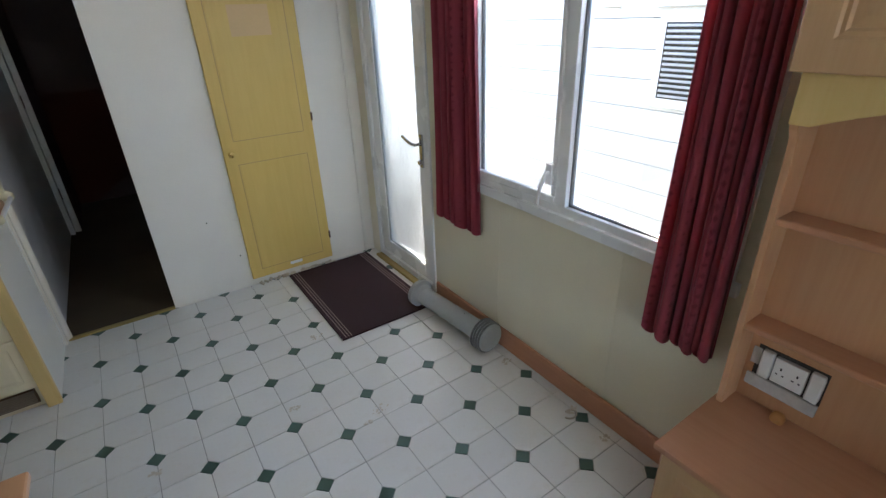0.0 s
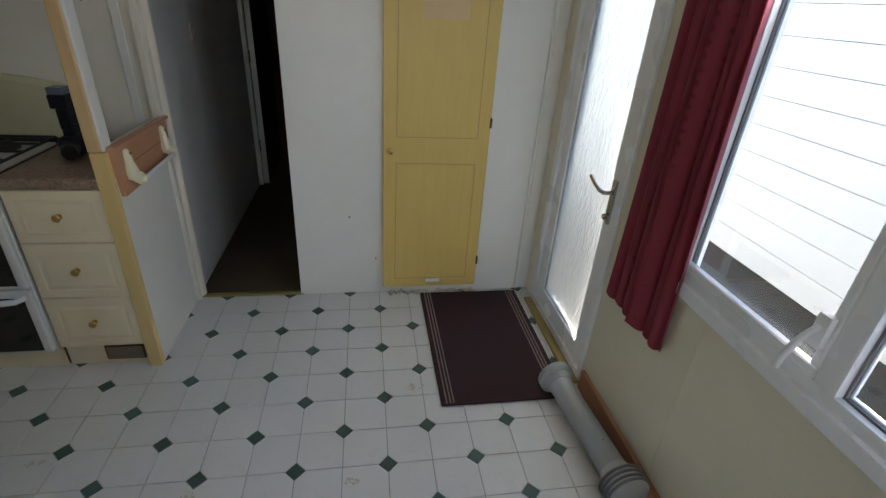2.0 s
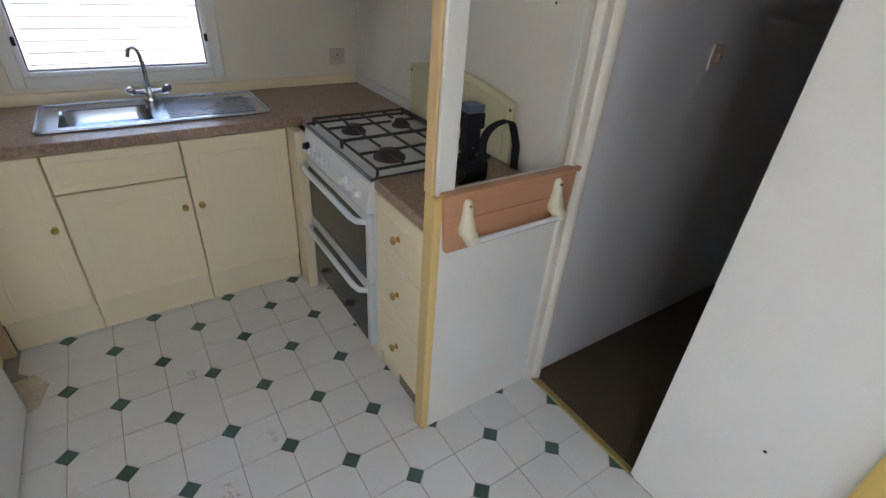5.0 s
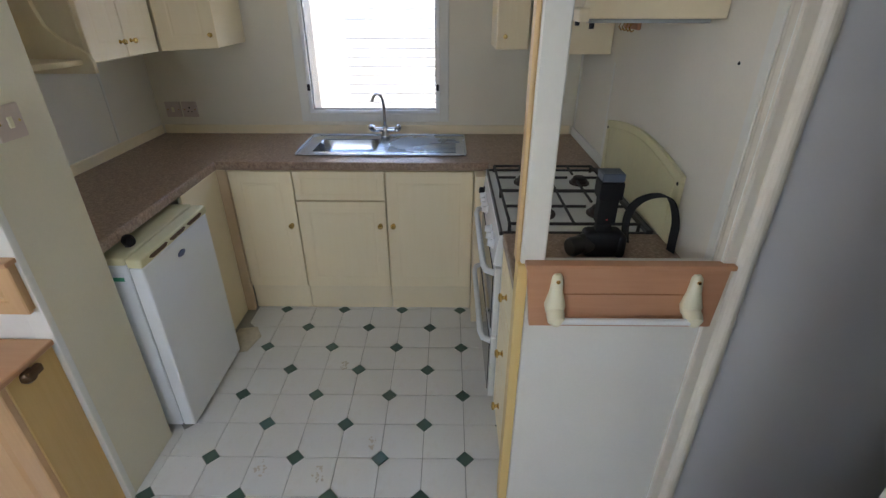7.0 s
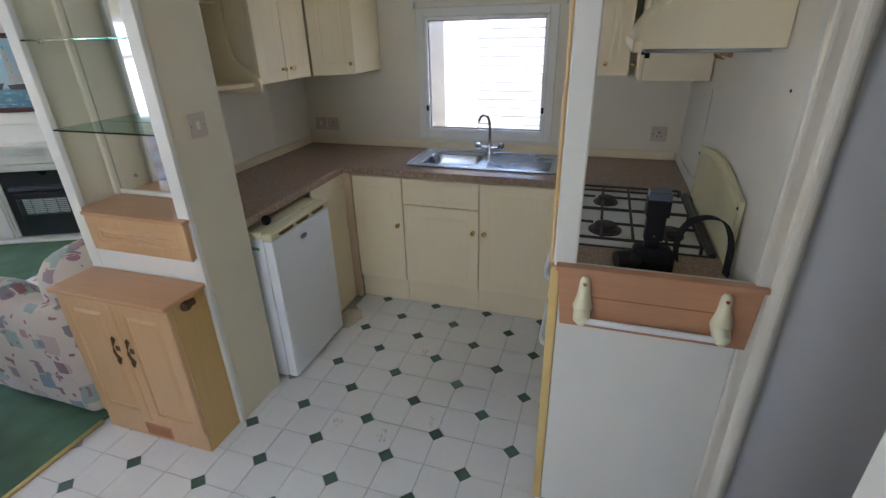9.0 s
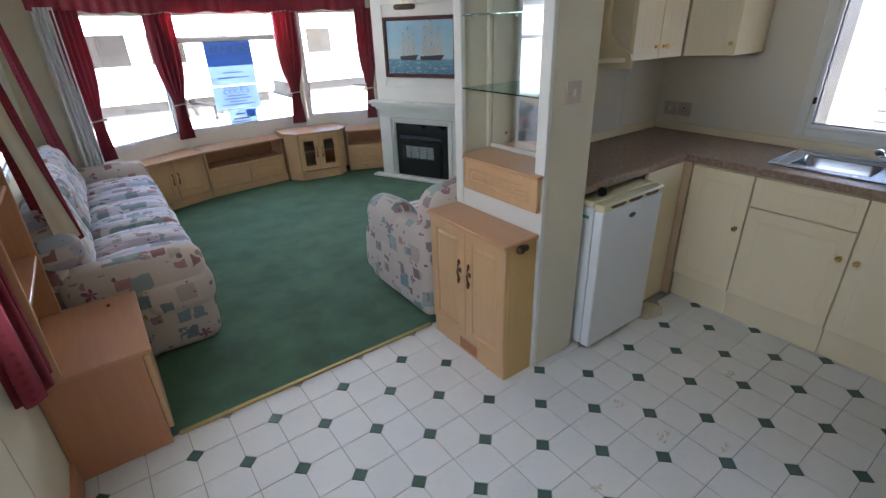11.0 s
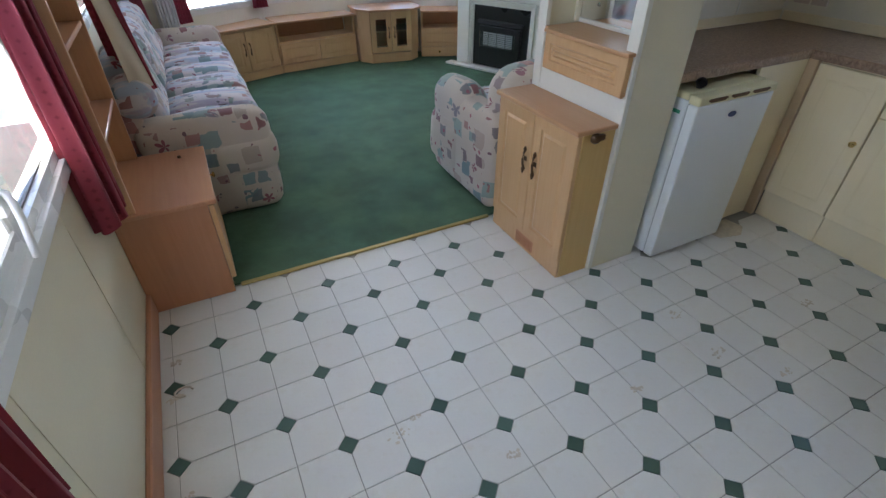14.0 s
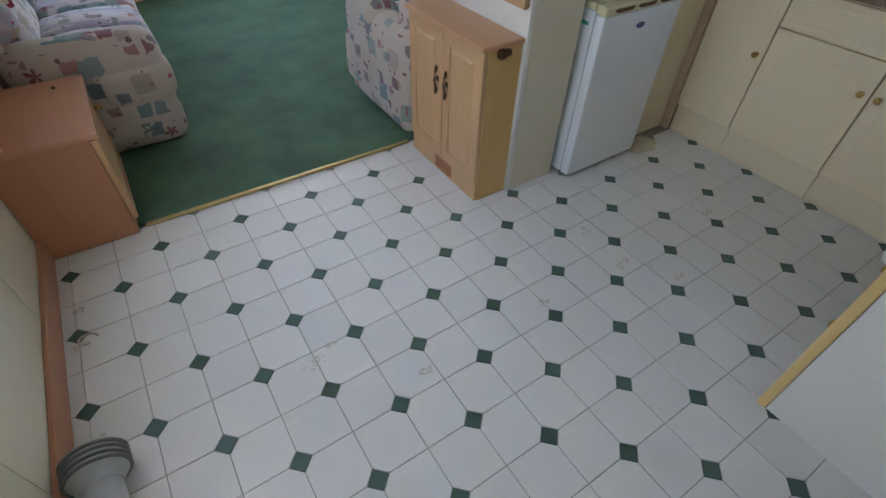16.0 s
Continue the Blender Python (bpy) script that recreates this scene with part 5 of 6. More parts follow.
plate("wall_socket", rot(-90, XK - 0.001, -1.85, 1.02), 0.085, 0.085, "beige single wall socket", 1)
plate("wall_socket", rot(-90, XK - 0.001, 0.235, 1.01), 0.085, 0.085, "beige single wall socket", 1)
plate("fused_switch", rot(-90, XK - 0.001, 0.33, 1.01), 0.085, 0.085, "beige fused switch plate beside the socket", 0, 1, SOCKET)


# wall cabinets: built facing -y, then turned
def wall_cab(name, m, w, h, d, label, knob_x, panels=1):
    u = thing(name, (0, 0, 0), 0.0001, label, "cabinet", CAB_G)
    u.matrix_basis = m
    part("body", bx(0, w, 0.02, d, 0, h, 0.002), CREAM, u)
    dw = w / panels
    for k in range(panels):
        door = part("door", moved(ringed(dw - 0.003, h - 0.004, 0.018, GROOVED), Matrix.Translation((k * dw + 0.0015, 0, 0.002))), CREAMWOOD, u)
        kx = knob_x if panels == 1 else (dw - 0.035 if k == 0 else 0.035)
        knob((k * dw + kx, 0, 0.06), Matrix(), 0.0105, BRASS, door)
    return u


WZ, WH = 1.366, 0.71
cc = wall_cab("wall_cabinet", rot(-53, 2.987, 0.022, WZ), 0.245, WH, 0.05, "cream corner wall cabinet set at an angle beside the window", 0.21)
cm_i = cc.matrix_basis.inverted()
part("corner_body", moved(prism([(3.02, 0.03), (3.145, -0.155), (3.505, -0.155), (3.505, 0.42), (3.02, 0.42)], WZ, WZ + WH, 0.002), cm_i), CREAM, cc)
wall_cab("wall_cabinet", rot(0, 2.545, 0.03, WZ), 0.44, WH, 0.393, "cream two-door wall cabinet over the worktop", 0.32, 2)
wall_cab("wall_cabinet", rot(-90, 3.20, -1.475, 1.355), 0.155, WH, 0.305, "cream narrow wall cabinet on the window wall", 0.04)
wall_cab("wall_cabinet", rot(180, 3.195, -1.66, 1.355), 0.19, WH, 0.305, "cream wall cabinet above the worktop corner", 0.05)
# curved open end shelf
es = thing("open_shelf_unit", (2.45, 0.25, WZ), label="cream open shelf unit with curved side", category="shelf")
curve_pts = [(0.423, WZ - 0.03), (0.423, 2.07), (0.15, 2.07), (0.155, 1.75), (0.165, 1.64), (0.17, 1.56), (0.15, 1.49), (0.11, 1.45), (0.06, 1.425), (0.028, 1.40), (0.018, 1.375), (0.018, WZ - 0.03)]
part("side", moved(slab([(a_, b_) for a_, b_ in curve_pts], 0.018, 0.002), Matrix(((0, 1, 0, 2.525), (1, 0, 0, 0), (0, 0, 1, 0), (0, 0, 0, 1)))), CREAMWOOD, es)
part("side", bx(2.10, 2.118, 0.25, 0.423, WZ, 2.07, 0.002), CREAMWOOD, es)
part("back", bx(2.118, 2.524, 0.41, 0.423, WZ + 0.022, 2.07, 0.001), CREAMWOOD, es)
part("shelf", moved(prism([(2.10, 0.423), (2.524, 0.423), (2.524, 0.05), (2.44, 0.06), (2.32, 0.12), (2.12, 0.22)], WZ, WZ + 0.02, 0.004), Matrix()), CREAM, es)
part("shelf", bx(2.118, 2.524, 0.18, 0.409, 1.72, 1.738, 0.002), CREAM, es)

# cooker hood
hd = thing("cooker_hood", (2.4, -1.75, 1.52), label="cream cooker hood with curved front over the cooker", category="cooker hood")
hood_p = [(YK + 0.002, 1.53), (-1.60, 1.53), (-1.59, 1.545), (-1.60, 1.58), (-1.635, 1.63), (-1.70, 1.68), (-1.74, 1.74), (-1.75, 2.07), (YK + 0.002, 2.07)]
part("canopy", moved(prism(hood_p, 2.105, 2.72, 0.004), Matrix(((0, 0, 1, 0), (1, 0, 0, 0), (0, 1, 0, 0), (0, 0, 0, 1)))), CREAM, hd)
part("front_lip", bx(2.10, 2.725, -1.612, -1.585, 1.522, 1.556, 0.006, 2), CREAM, hd)
part("underside", bx(2.13, 2.70, YK + 0.03, -1.62, 1.519, 1.529, 0.002), GREY_PL, hd)
for x in (2.14, 2.30, 2.46, 2.62):
    part("peg", cyl((x, -1.63, 1.505), (x, -1.63, 1.5295), 0.007, seg=8), BLACK_MATT, hd)
hk = thing("hook_rack", (2.68, YK + 0.02, 1.46), label="small brown wooden rack with brass hooks", category="hook rack")
part("board", bx(2.70, 2.86, YK + 0.002, YK + 0.016, 1.47, 1.51, 0.003), SKIRT, hk)
for k in range(4):
    x = 2.72 + k * 0.04
    part("hook", tube([(x, YK + 0.016, 1.50), (x, YK + 0.035, 1.49), (x, YK + 0.04, 1.475), (x, YK + 0.03, 1.463), (x, YK + 0.022, 1.468)], 0.003, 6), BRASS, hk)


# ---- entrance: mat, plastic pipe, curtains ----
mt = thing("door_mat", (0.29, -1.5, 0), label="dark brown door mat with pale woven stripes", category="mat")
part("mat_body", moved(bx(0.025, 0.59, -1.945, -1.075, 0.003, 0.011, 0.003), Matrix()), MAT, mt)
for x in (0.535, 0.55, 0.566, 0.052, 0.068, 0.084):
    part("stripe", bx(x - 0.003, x + 0.003, -1.935, -1.085, 0.0105, 0.0122, 0.0006), MAT_LINE, mt)

pp = thing("flue_pipe", (0.04, -0.88, 0), label="grey plastic flue pipe with ribbed end lying by the wall", category="pipe")
p0, p1 = Vector((0.078, -1.125, 0.082)), Vector((0.030, -0.545, 0.083))
dp = (p1 - p0).normalized()
part("tube", lathe(((0, 0.05), (1, 0.05)), p0, p1 - dp * 0.1, 28), GREY_PL, pp, smooth=True)
part("flange", lathe(((0, 0.045), (0.1, 0.078), (0.45, 0.078), (0.6, 0.06), (1, 0.052)), p0 - dp * 0.02, p0 + dp * 0.05, 28), GREY_PL, pp, "grey flared collar", smooth=True)
part("cap", lathe(((0, 0.052), (0.2, 0.06), (0.35, 0.072), (0.94, 0.073), (1, 0.066)), p1 - dp * 0.11, p1, 28), GREY_PL, pp, "ribbed grey end cap", smooth=True)
for k in range(4):
    q = p1 - dp * (0.012 + k * 0.017)
    part("rib", lathe(((0, 0.073), (0.3, 0.081), (0.7, 0.081), (1, 0.073)), q, q - dp * 0.009, 28), RIB_GREY, pp, smooth=True)
part("seam", bx(0.045, 0.051, -0.745, -0.741, 0.128, 0.134, 0.001), BLACK_MATT, pp)


def curtain(name, top, bottom, folds, amp, label, axis="y", material=None, flare=0.0, n=70, waist=None, seed=0, hem=0.012):
    """A pleated curtain. top and bottom: (start, end, depth, z) along the wall axis; waist: (share of the drop, start, end) where it is tied."""
    def fn(u, v):
        w = 1 - v
        s0, s1 = top[0] + (bottom[0] - top[0]) * w, top[1] + (bottom[1] - top[1]) * w
        if waist:
            k = math.exp(-((w - waist[0]) / 0.16) ** 2) if w < waist[0] else max(math.exp(-((w - waist[0]) / 0.16) ** 2), 0.55)
            s0, s1 = s0 + (waist[1] - s0) * k, s1 + (waist[2] - s1) * k
        dep = top[2] + (bottom[2] - top[2]) * w
        ph = 2 * math.pi * folds * (u + 0.035 * math.sin(5 * u + seed) + 0.018 * math.sin(13 * u + 2 * seed)) + 0.5 * math.sin(3 * w + seed) + 0.9 * noise.noise(Vector((u * 4, w * 1.5, seed)))
        a = amp * (0.7 + 0.5 * w) * (0.95 + 0.9 * noise.noise(Vector((u * folds * 0.8, w * 0.8, seed + 5.0))))
        s = s0 + (s1 - s0) * u + 0.25 * a * math.sin(ph * 2 + seed)
        d = dep + 1.1 * a * math.sin(ph) + 0.25 * a * math.sin(2 * ph + 1.2 * seed) + 0.35 * a * math.sin(ph * 0.37 + seed)
        z = top[3] + (bottom[3] - top[3]) * w + hem * math.sin(ph + 0.8) * w * w * 0.6
        return Vector((d, s, z)) if axis == "y" else Vector((s, d, z))
    c = thing(name, (fn(0.5, 0).x, fn(0.5, 0).y, bottom[3]), label=label, category="curtain", group="burgundy curtains" if material is None else "")
    part("cloth", sheet(fn, n, 24, 0.003), material or RED, c, smooth=True)
    return c


curtain("curtain", (-1.04, -0.74, -0.028, 1.90), (-1.06, -0.715, -0.028, 0.56), 6, 0.015, "short burgundy damask curtain between door and window", seed=1)
curtain("curtain", (0.215, 0.40, 0.0, 1.95), (0.205, 0.41, -0.005, 0.57), 8, 0.028, "burgundy damask curtain hanging beside the shelf unit", seed=2, n=150, hem=0.035)
lc = thing("curtain", (0.12, 1.22, 0.70), label="burgundy curtain turned to show its cream lining by the sofa", category="curtain", group="burgundy curtains")


def lerp(a, b, s):
    return Vector(a) + (Vector(b) - Vector(a)) * s


def lin(u, v):
    p = lerp(lerp((0.090, 1.19, 0.70), (0.172, 1.25, 0.705), u), lerp((0.0, 1.10, 1.92), (0.04, 1.17, 1.92), u), v)
    return p + Vector((0.012 * math.sin(v * 5 + u * 2) * (1 - v), 0.006 * math.sin(u * 7 + v * 9), 0))


part("lining", sheet(lin, 8, 24, 0.003), LINING, lc, "cream curtain lining", smooth=True)
part("hem", sheet(lambda u, v: lin(u, 0.014 * v) + Vector((0.001, -0.005, -0.002)), 8, 1, 0.004), RED, lc, smooth=True)
part("edge_band", tube([lin(1, k / 24) + Vector((0.002, -0.003, 0)) for k in range(25)], 0.006, 6), RED, lc, smooth=True)
part("cloth", sheet(lambda u, v: lerp(lerp((0.175, 1.26, 0.71), (0.03, 1.45, 0.74), u), lerp((0.045, 1.18, 1.92), (-0.02, 1.46, 1.92), u), v) + Vector((0.02 * math.sin(u * 26), 0, 0)), 40, 20, 0.003), RED, lc, smooth=True)
curtain("curtain", (3.10, 3.34, -0.01, 1.95), (3.16, 3.36, 0.10, 0.62), 5, 0.022, "burgundy curtain at the far end of the side window", seed=4)

# ---- shelf unit and chest by the window wall ----
BX0, BX1, BY0, BY1 = XW + 0.002, 0.295, 0.462, 1.02
cb = thing("low_cupboard", (0.13, 0.75, 0), label="low beech cupboard with pale pink-brown top", category="cupboard")
part("carcass", bx(BX0, BX1 - 0.022, BY0, BY1, 0.0, 0.452, 0.002), BEECH_ROSE, cb)
part("top", bx(BX0, BX1 + 0.014, BY0 - 0.008, BY1 + 0.008, 0.453, 0.473, 0.006, 2), BEECH_PINK, cb)
door = part("door", moved(ringed(0.52, 0.37, 0.02, FIELDED), rot(90, BX1, BY0 + 0.012, 0.07)), BEECH, cb)
knob((0.48, 0, 0.28), rot(90, BX1, BY0 + 0.012, 0.07), 0.014, BRASS, door)
part("peg", lathe(((0, 0.008), (1, 0.006)), (0.20, 0.93, 0.473), (0.20, 0.93, 0.483), 8), BRONZE, cb)
bs = thing("shelf_unit", (0.0, 0.75, 0.473), label="beech shelf unit with scalloped ends standing on the cupboard", category="shelf unit")
for y in (BY0 + 0.005, BY1 - 0.02):
    out = [(0.0, 0.474), (0.088, 0.474), (0.092, 0.75), (0.096, 1.06), (0.099, 1.20), (0.104, 1.245), (0.118, 1.265), (0.125, 1.29), (0.125, 1.382), (0.0, 1.382)]
    part("side", moved(slab(out, 0.018, 0.003), Matrix(((1, 0, 0, BX0), (0, 1, 0, y), (0, 0, 1, 0), (0, 0, 0, 1)))), BEECH_SHELF, bs)
part("back", bx(BX0, BX0 + 0.006, BY0 + 0.02, BY1 - 0.02, 0.474, 1.38, 0.001), BEECH_SHELF, bs)
for z in (0.755, 1.055):
    part("shelf", bx(BX0 + 0.006, BX0 + 0.088, BY0 + 0.022, BY1 - 0.022, z - 0.018, z, 0.003), BEECH_PINK, bs)
part("valance", moved(slab([(0, 0), (0.04, 0)] + [(0.04 + 0.44 * k / 12, 0.0 + 0.055 * math.sin(math.pi * k / 12)) for k in range(1, 12)] + [(0.48, 0), (0.52, 0), (0.52, 0.105), (0, 0.105)], 0.018, 0.003), rot(90, 0.085, BY0 + 0.01, 1.28)), EDGE_YELLOW, bs, "arched pale valance")
oc = thing("wall_cupboard", (0.1, 0.75, 1.385), label="beech wall cupboard above the shelf unit", category="cupboard")
part("body", bx(BX0, 0.092, BY0 - 0.01, BY1 + 0.01, 1.386, 2.07, 0.002), BEECH, oc)
part("door", moved(ringed(0.55, 0.68, 0.02, [(0.06, 0), (0.066, 0.004), (0.074, 0.002), (0.080, 0.006), (0.1, 0.001)]), rot(90, 0.114, BY0 - 0.005, 1.387)), BEECH, oc)
SXF = BX0 + 0.006
sx = thing("double_socket", (XW + 0.02, 0.60, 0.60), label="white double socket in a rough-edged hole in the board", category="socket")
# flat dark sheet paints the shade of the hole
part("recess", bx(SXF, SXF + 0.002, 0.508, 0.675, 0.562, 0.665, 0), DARK, sx, "dark sheet painted as the shaded gap round the socket")
part("plate", bx(SXF + 0.002, SXF + 0.016, 0.557, 0.634, 0.578, 0.655, 0.003, 2), WHITE_PL, sx)
for cy in (0.576, 0.615):
    part("socket_hole", join(bx(SXF + 0.0157, SXF + 0.0166, cy - 0.002, cy + 0.002, 0.622, 0.630, 0), bx(SXF + 0.0157, SXF + 0.0166, cy - 0.010, cy - 0.005, 0.606, 0.610, 0), bx(SXF + 0.0157, SXF + 0.0166, cy + 0.005, cy + 0.010, 0.606, 0.610, 0)), BLACK_MATT, sx)
for y0_, y1_ in ((0.523, 0.554), (0.638, 0.671)):
    part("side_block", soft(SXF + 0.002, SXF + 0.020, y0_, y1_, 0.574, 0.661, 0.006, 5, 0, 0.003), WHITE_PL, sx, "off-white end block")
part("broken_corner", soft(SXF + 0.002, SXF + 0.008, 0.497, 0.520, 0.60, 0.655, 0.003, 5, 0, 0.005), PLASTER, sx)
part("lower_strip", soft(SXF + 0.002, SXF + 0.012, 0.499, 0.675, 0.528, 0.568, 0.004, 6, 0, 0.003), PLASTER, sx, "rough grey filler strip")
fb = thing("foam_lump", (-0.02, 0.61, 0.473), label="small lump of orange expanding foam", category="foam")
part("lump", soft(-0.038, -0.004, 0.592, 0.628, 0.4735, 0.503, 0.013, 5, 0.004, 0.006), FOAM, fb, smooth=True)

# ---- tall lounge cabinet against the partition ----
tc = thing("lounge_cabinet", (1.70, 0.17, 0), label="beech two-door cabinet with bronze handles against the partition", category="cabinet")
part("carcass", bx(1.632, 1.794, -0.118, 0.44, 0.0, 0.702, 0.002), wood("beech_pale", (0.62, 0.44, 0.21), (0.55, 0.37, 0.15), (34, 34, 1.6), 0.4, 0.04), tc)
part("top", bx(1.592, 1.796, -0.128, 0.45, 0.703, 0.723, 0.008, 3), BEECH_H, tc)
for k in range(2):
    y1 = 0.439 - k * 0.279
    dr = part("door", moved(ringed(0.276, 0.60, 0.02, [(0.0495, 0), (0.052, 0.006), (0.062, 0.006), (0.074, 0.0)]), rot(-90, 1.61, y1, 0.10)), BEECH, tc)
    hy_ = (0.276 - 0.035) if k == 0 else 0.035
    m = rot(-90, 1.61, y1, 0.10) @ Matrix.Translation((hy_, 0, 0.38))
    part("handle", moved(join(bx(-0.011, 0.011, -0.004, 0, -0.012, 0.012, 0.002), tube([(0, -0.004, 0.045), (0, -0.014, 0.03), (0, -0.018, 0.0), (0, -0.014, -0.03), (0, -0.004, -0.05)], 0.005, 8), lathe(((0, 0.004), (0.5, 0.009), (1, 0.003)), (0, -0.01, -0.03), (0, -0.012, -0.07), 8), lathe(((0, 0.003), (0.5, 0.008), (1, 0.004)), (0, -0.008, 0.06), (0, -0.01, 0.035), 8)), m), BRONZE, dr, "ornate bronze handle", smooth=True)
part("plinth", bx(1.618, 1.632, -0.115, 0.439, 0.0, 0.098, 0.002), BEECH, tc)
vg = part("vent_grille", bx(1.612, 1.6178, 0.075, 0.215, 0.02, 0.082, 0.002), SKIRT, tc, "brown vent grille in the plinth")
for k in range(6):
    part("slat", bx(1.609, 1.6125, 0.082, 0.208, 0.026 + k * 0.009, 0.031 + k * 0.009, 0.001), BEECH_DARK, vg)
bo = thing("bottle_opener", (1.70, -0.115, 0.64), label="dark metal bottle opener on the cabinet side", category="bottle opener")
part("cup", join(lathe(((0, 0.022), (0.5, 0.022), (1, 0.015)), (1.69, -0.1185, 0.682), (1.69, -0.138, 0.682), 14), bx(1.675, 1.722, -0.143, -0.125, 0.676, 0.700, 0.006, 2)), BRONZE, bo, smooth=True)

# ---- armchair, facing the bay ----
ac = thing("armchair", (1.98, 0.9, 0), label="floral upholstered armchair with rolled arms on the carpet", category="armchair")
part("base", soft(1.66, 2.38, 0.55, 1.22, 0.012, 0.30, 0.05, 8), FLORAL, ac, smooth=True)


def arm(x0, x1):
    return join(soft(x0, x1, 0.50, 1.20, 0.012, 0.56, 0.08, 9, 0.01, 0.008), soft(x0 - 0.012, x1 + 0.012, 0.80, 1.20, 0.34, 0.615, 0.11, 8, 0.01, 0.008), soft(x0 - 0.008, x1 + 0.008, 0.80, 1.275, 0.05, 0.42, 0.12, 8, 0.0, 0.008))


part("arm", arm(1.61, 1.80), FLORAL, ac, smooth=True)
part("arm", arm(2.24, 2.43), FLORAL, ac, smooth=True)
part("backrest", soft(1.69, 2.35, 0.48, 0.74, 0.25, 0.745, 0.10, 9, 0.03, 0.01), FLORAL, ac, smooth=True)
part("seat_cushion", soft(1.80, 2.24, 0.66, 1.23, 0.28, 0.47, 0.06, 8, 0.03, 0.006), FLORAL_SEAT, ac, smooth=True)

# ---- sofa along the window wall ----
sf = thing("sofa", (0.3, 2.3, 0), label="long floral sofa bed along the window wall", category="sofa")
part("base", soft(-0.02, 0.60, 1.20, 3.42, 0.012, 0.27, 0.04, 8), FLORAL, sf, smooth=True)
for y0, y1 in ((1.10, 1.30), (3.36, 3.54)):
    part("arm", join(soft(0.02, 0.645, y0, y1, 0.012, 0.565, 0.075, 9, 0.012, 0.008), soft(0.30, 0.665, y0 - 0.015, y1 + 0.015, 0.22, 0.46, 0.09, 7, 0.0, 0.006)), FLORAL, sf, smooth=True)
for k in range(3):
    y = 1.30 + k * 0.69
    for i in range(2):
        part("seat_cushion", soft(0.14, 0.66, y + i * 0.345, y + i * 0.345 + 0.342, 0.26, 0.452, 0.06, 9, 0.035, 0.012), FLORAL_SEAT, sf, smooth=True)
    part("back_cushion", moved(soft(-0.09, 0.11, y + 0.01, y + 0.67, 0.0, 0.40, 0.09, 9, 0.02, 0.012), pose(0.10, 0, 0.42, 0, -14, 0)), FLORAL_SEAT, sf, smooth=True)
part("backrest", soft(-0.05, 0.10, 1.16, 3.48, 0.10, 0.75, 0.06, 8, 0.0, 0.006), FLORAL, sf, smooth=True)
bl = thing("bolster_cushion", (0.07, 1.27, 0.58), label="cream floral bolster cushion on the sofa arm", category="cushion")
part("roll", soft(-0.03, 0.17, 1.14, 1.52, 0.575, 0.77, 0.09, 9, 0.0, 0.008), FLORAL_SEAT, bl, smooth=True)

# ---- units along the bay ----
UG = "beech lounge units"


def bay_unit(name, a, b_, depth, h, label):
    """A unit whose front runs from a to b_ in plan (left to right as seen from the room)."""
    d = Vector((b_[0] - a[0], b_[1] - a[1], 0))
    u = thing(name, (0, 0, 0), 0.0001, label, "cabinet", UG)
    u.matrix_basis = Matrix.Translation((a[0], a[1], 0.012)) @ Matrix.Rotation(math.atan2(d.y, d.x), 4, "Z")
    return u, d.length


def handle_pair(x, z, parent):
    return part("handle", join(tube([(x, 0, z + 0.05), (x, -0.016, z + 0.03), (x, -0.018, z), (x, -0.016, z - 0.03), (x, 0, z - 0.05)], 0.005, 8), lathe(((0, 0.003), (0.5, 0.009), (1, 0.003)), (x, -0.008, z - 0.03), (x, -0.008, z - 0.065), 8)), BRONZE, parent, "bronze handle", smooth=True)


UH = 0.475
u, L = bay_unit("bay_cupboard", (0.56, 3.54), (1.17, 3.76), 0.3, UH, "beech two-door cupboard unit under the bay window")
part("body", bx(0, L, 0.02, 0.33, 0.0, UH - 0.02, 0.001), BEECH, u)
part("plinth", bx(0, L, 0.0, 0.018, 0.0, 0.075, 0.001), BEECH, u)
part("top", bx(-0.02, L + 0.005, -0.02, 0.42, UH - 0.019, UH, 0.006, 2), BEECH_H, u)
for k in range(2):
    dr = part("door", moved(ringed(L / 2 - 0.04, 0.355, 0.018, FIELDED), Matrix.Translation((0.035 + k * (L / 2 - 0.035), 0, 0.09))), BEECH, u)
    handle_pair(L / 2 - 0.03 if k == 0 else L / 2 + 0.025, 0.29, dr)
u, L = bay_unit("bay_shelf_unit", (1.175, 3.762), (2.0, 3.86), 0.3, UH, "beech unit with open shelf over a drawer front")
part("body", bx(0, L, 0.02, 0.26, 0.0, 0.29, 0.001), BEECH, u)
part("side", bx(0, 0.02, 0.02, 0.26, 0.291, UH - 0.02, 0.001), BEECH, u)
part("side", bx(L - 0.02, L, 0.02, 0.26, 0.291, UH - 0.02, 0.001), BEECH, u)
# shade of the open shelf is put into the back's colour
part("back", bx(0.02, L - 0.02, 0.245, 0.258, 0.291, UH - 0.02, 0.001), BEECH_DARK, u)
part("plinth", bx(0, L, 0.0, 0.018, 0.0, 0.075, 0.001), BEECH, u)
part("top", bx(0.0, L, -0.02, 0.32, UH - 0.019, UH, 0.006, 2), BEECH_H, u)
for k in range(2):
    part("drawer_front", moved(ringed(L / 2 - 0.012, 0.185, 0.018, [(0.04, 0), (0.044, 0.0035), (0.05, 0.0035), (0.056, 0.0)]), Matrix.Translation((0.01 + k * (L / 2 - 0.005), 0, 0.085))), BEECH, u)
tv = thing("corner_cabinet", (2.32, 3.85, 0.012), label="beech glazed corner cabinet with two leaded-glass doors", category="cabinet", group=UG)
tvo = [(2.01, 4.05), (2.01, 3.80), (2.10, 3.66), (2.54, 3.60), (2.66, 3.70), (2.68, 4.0)]
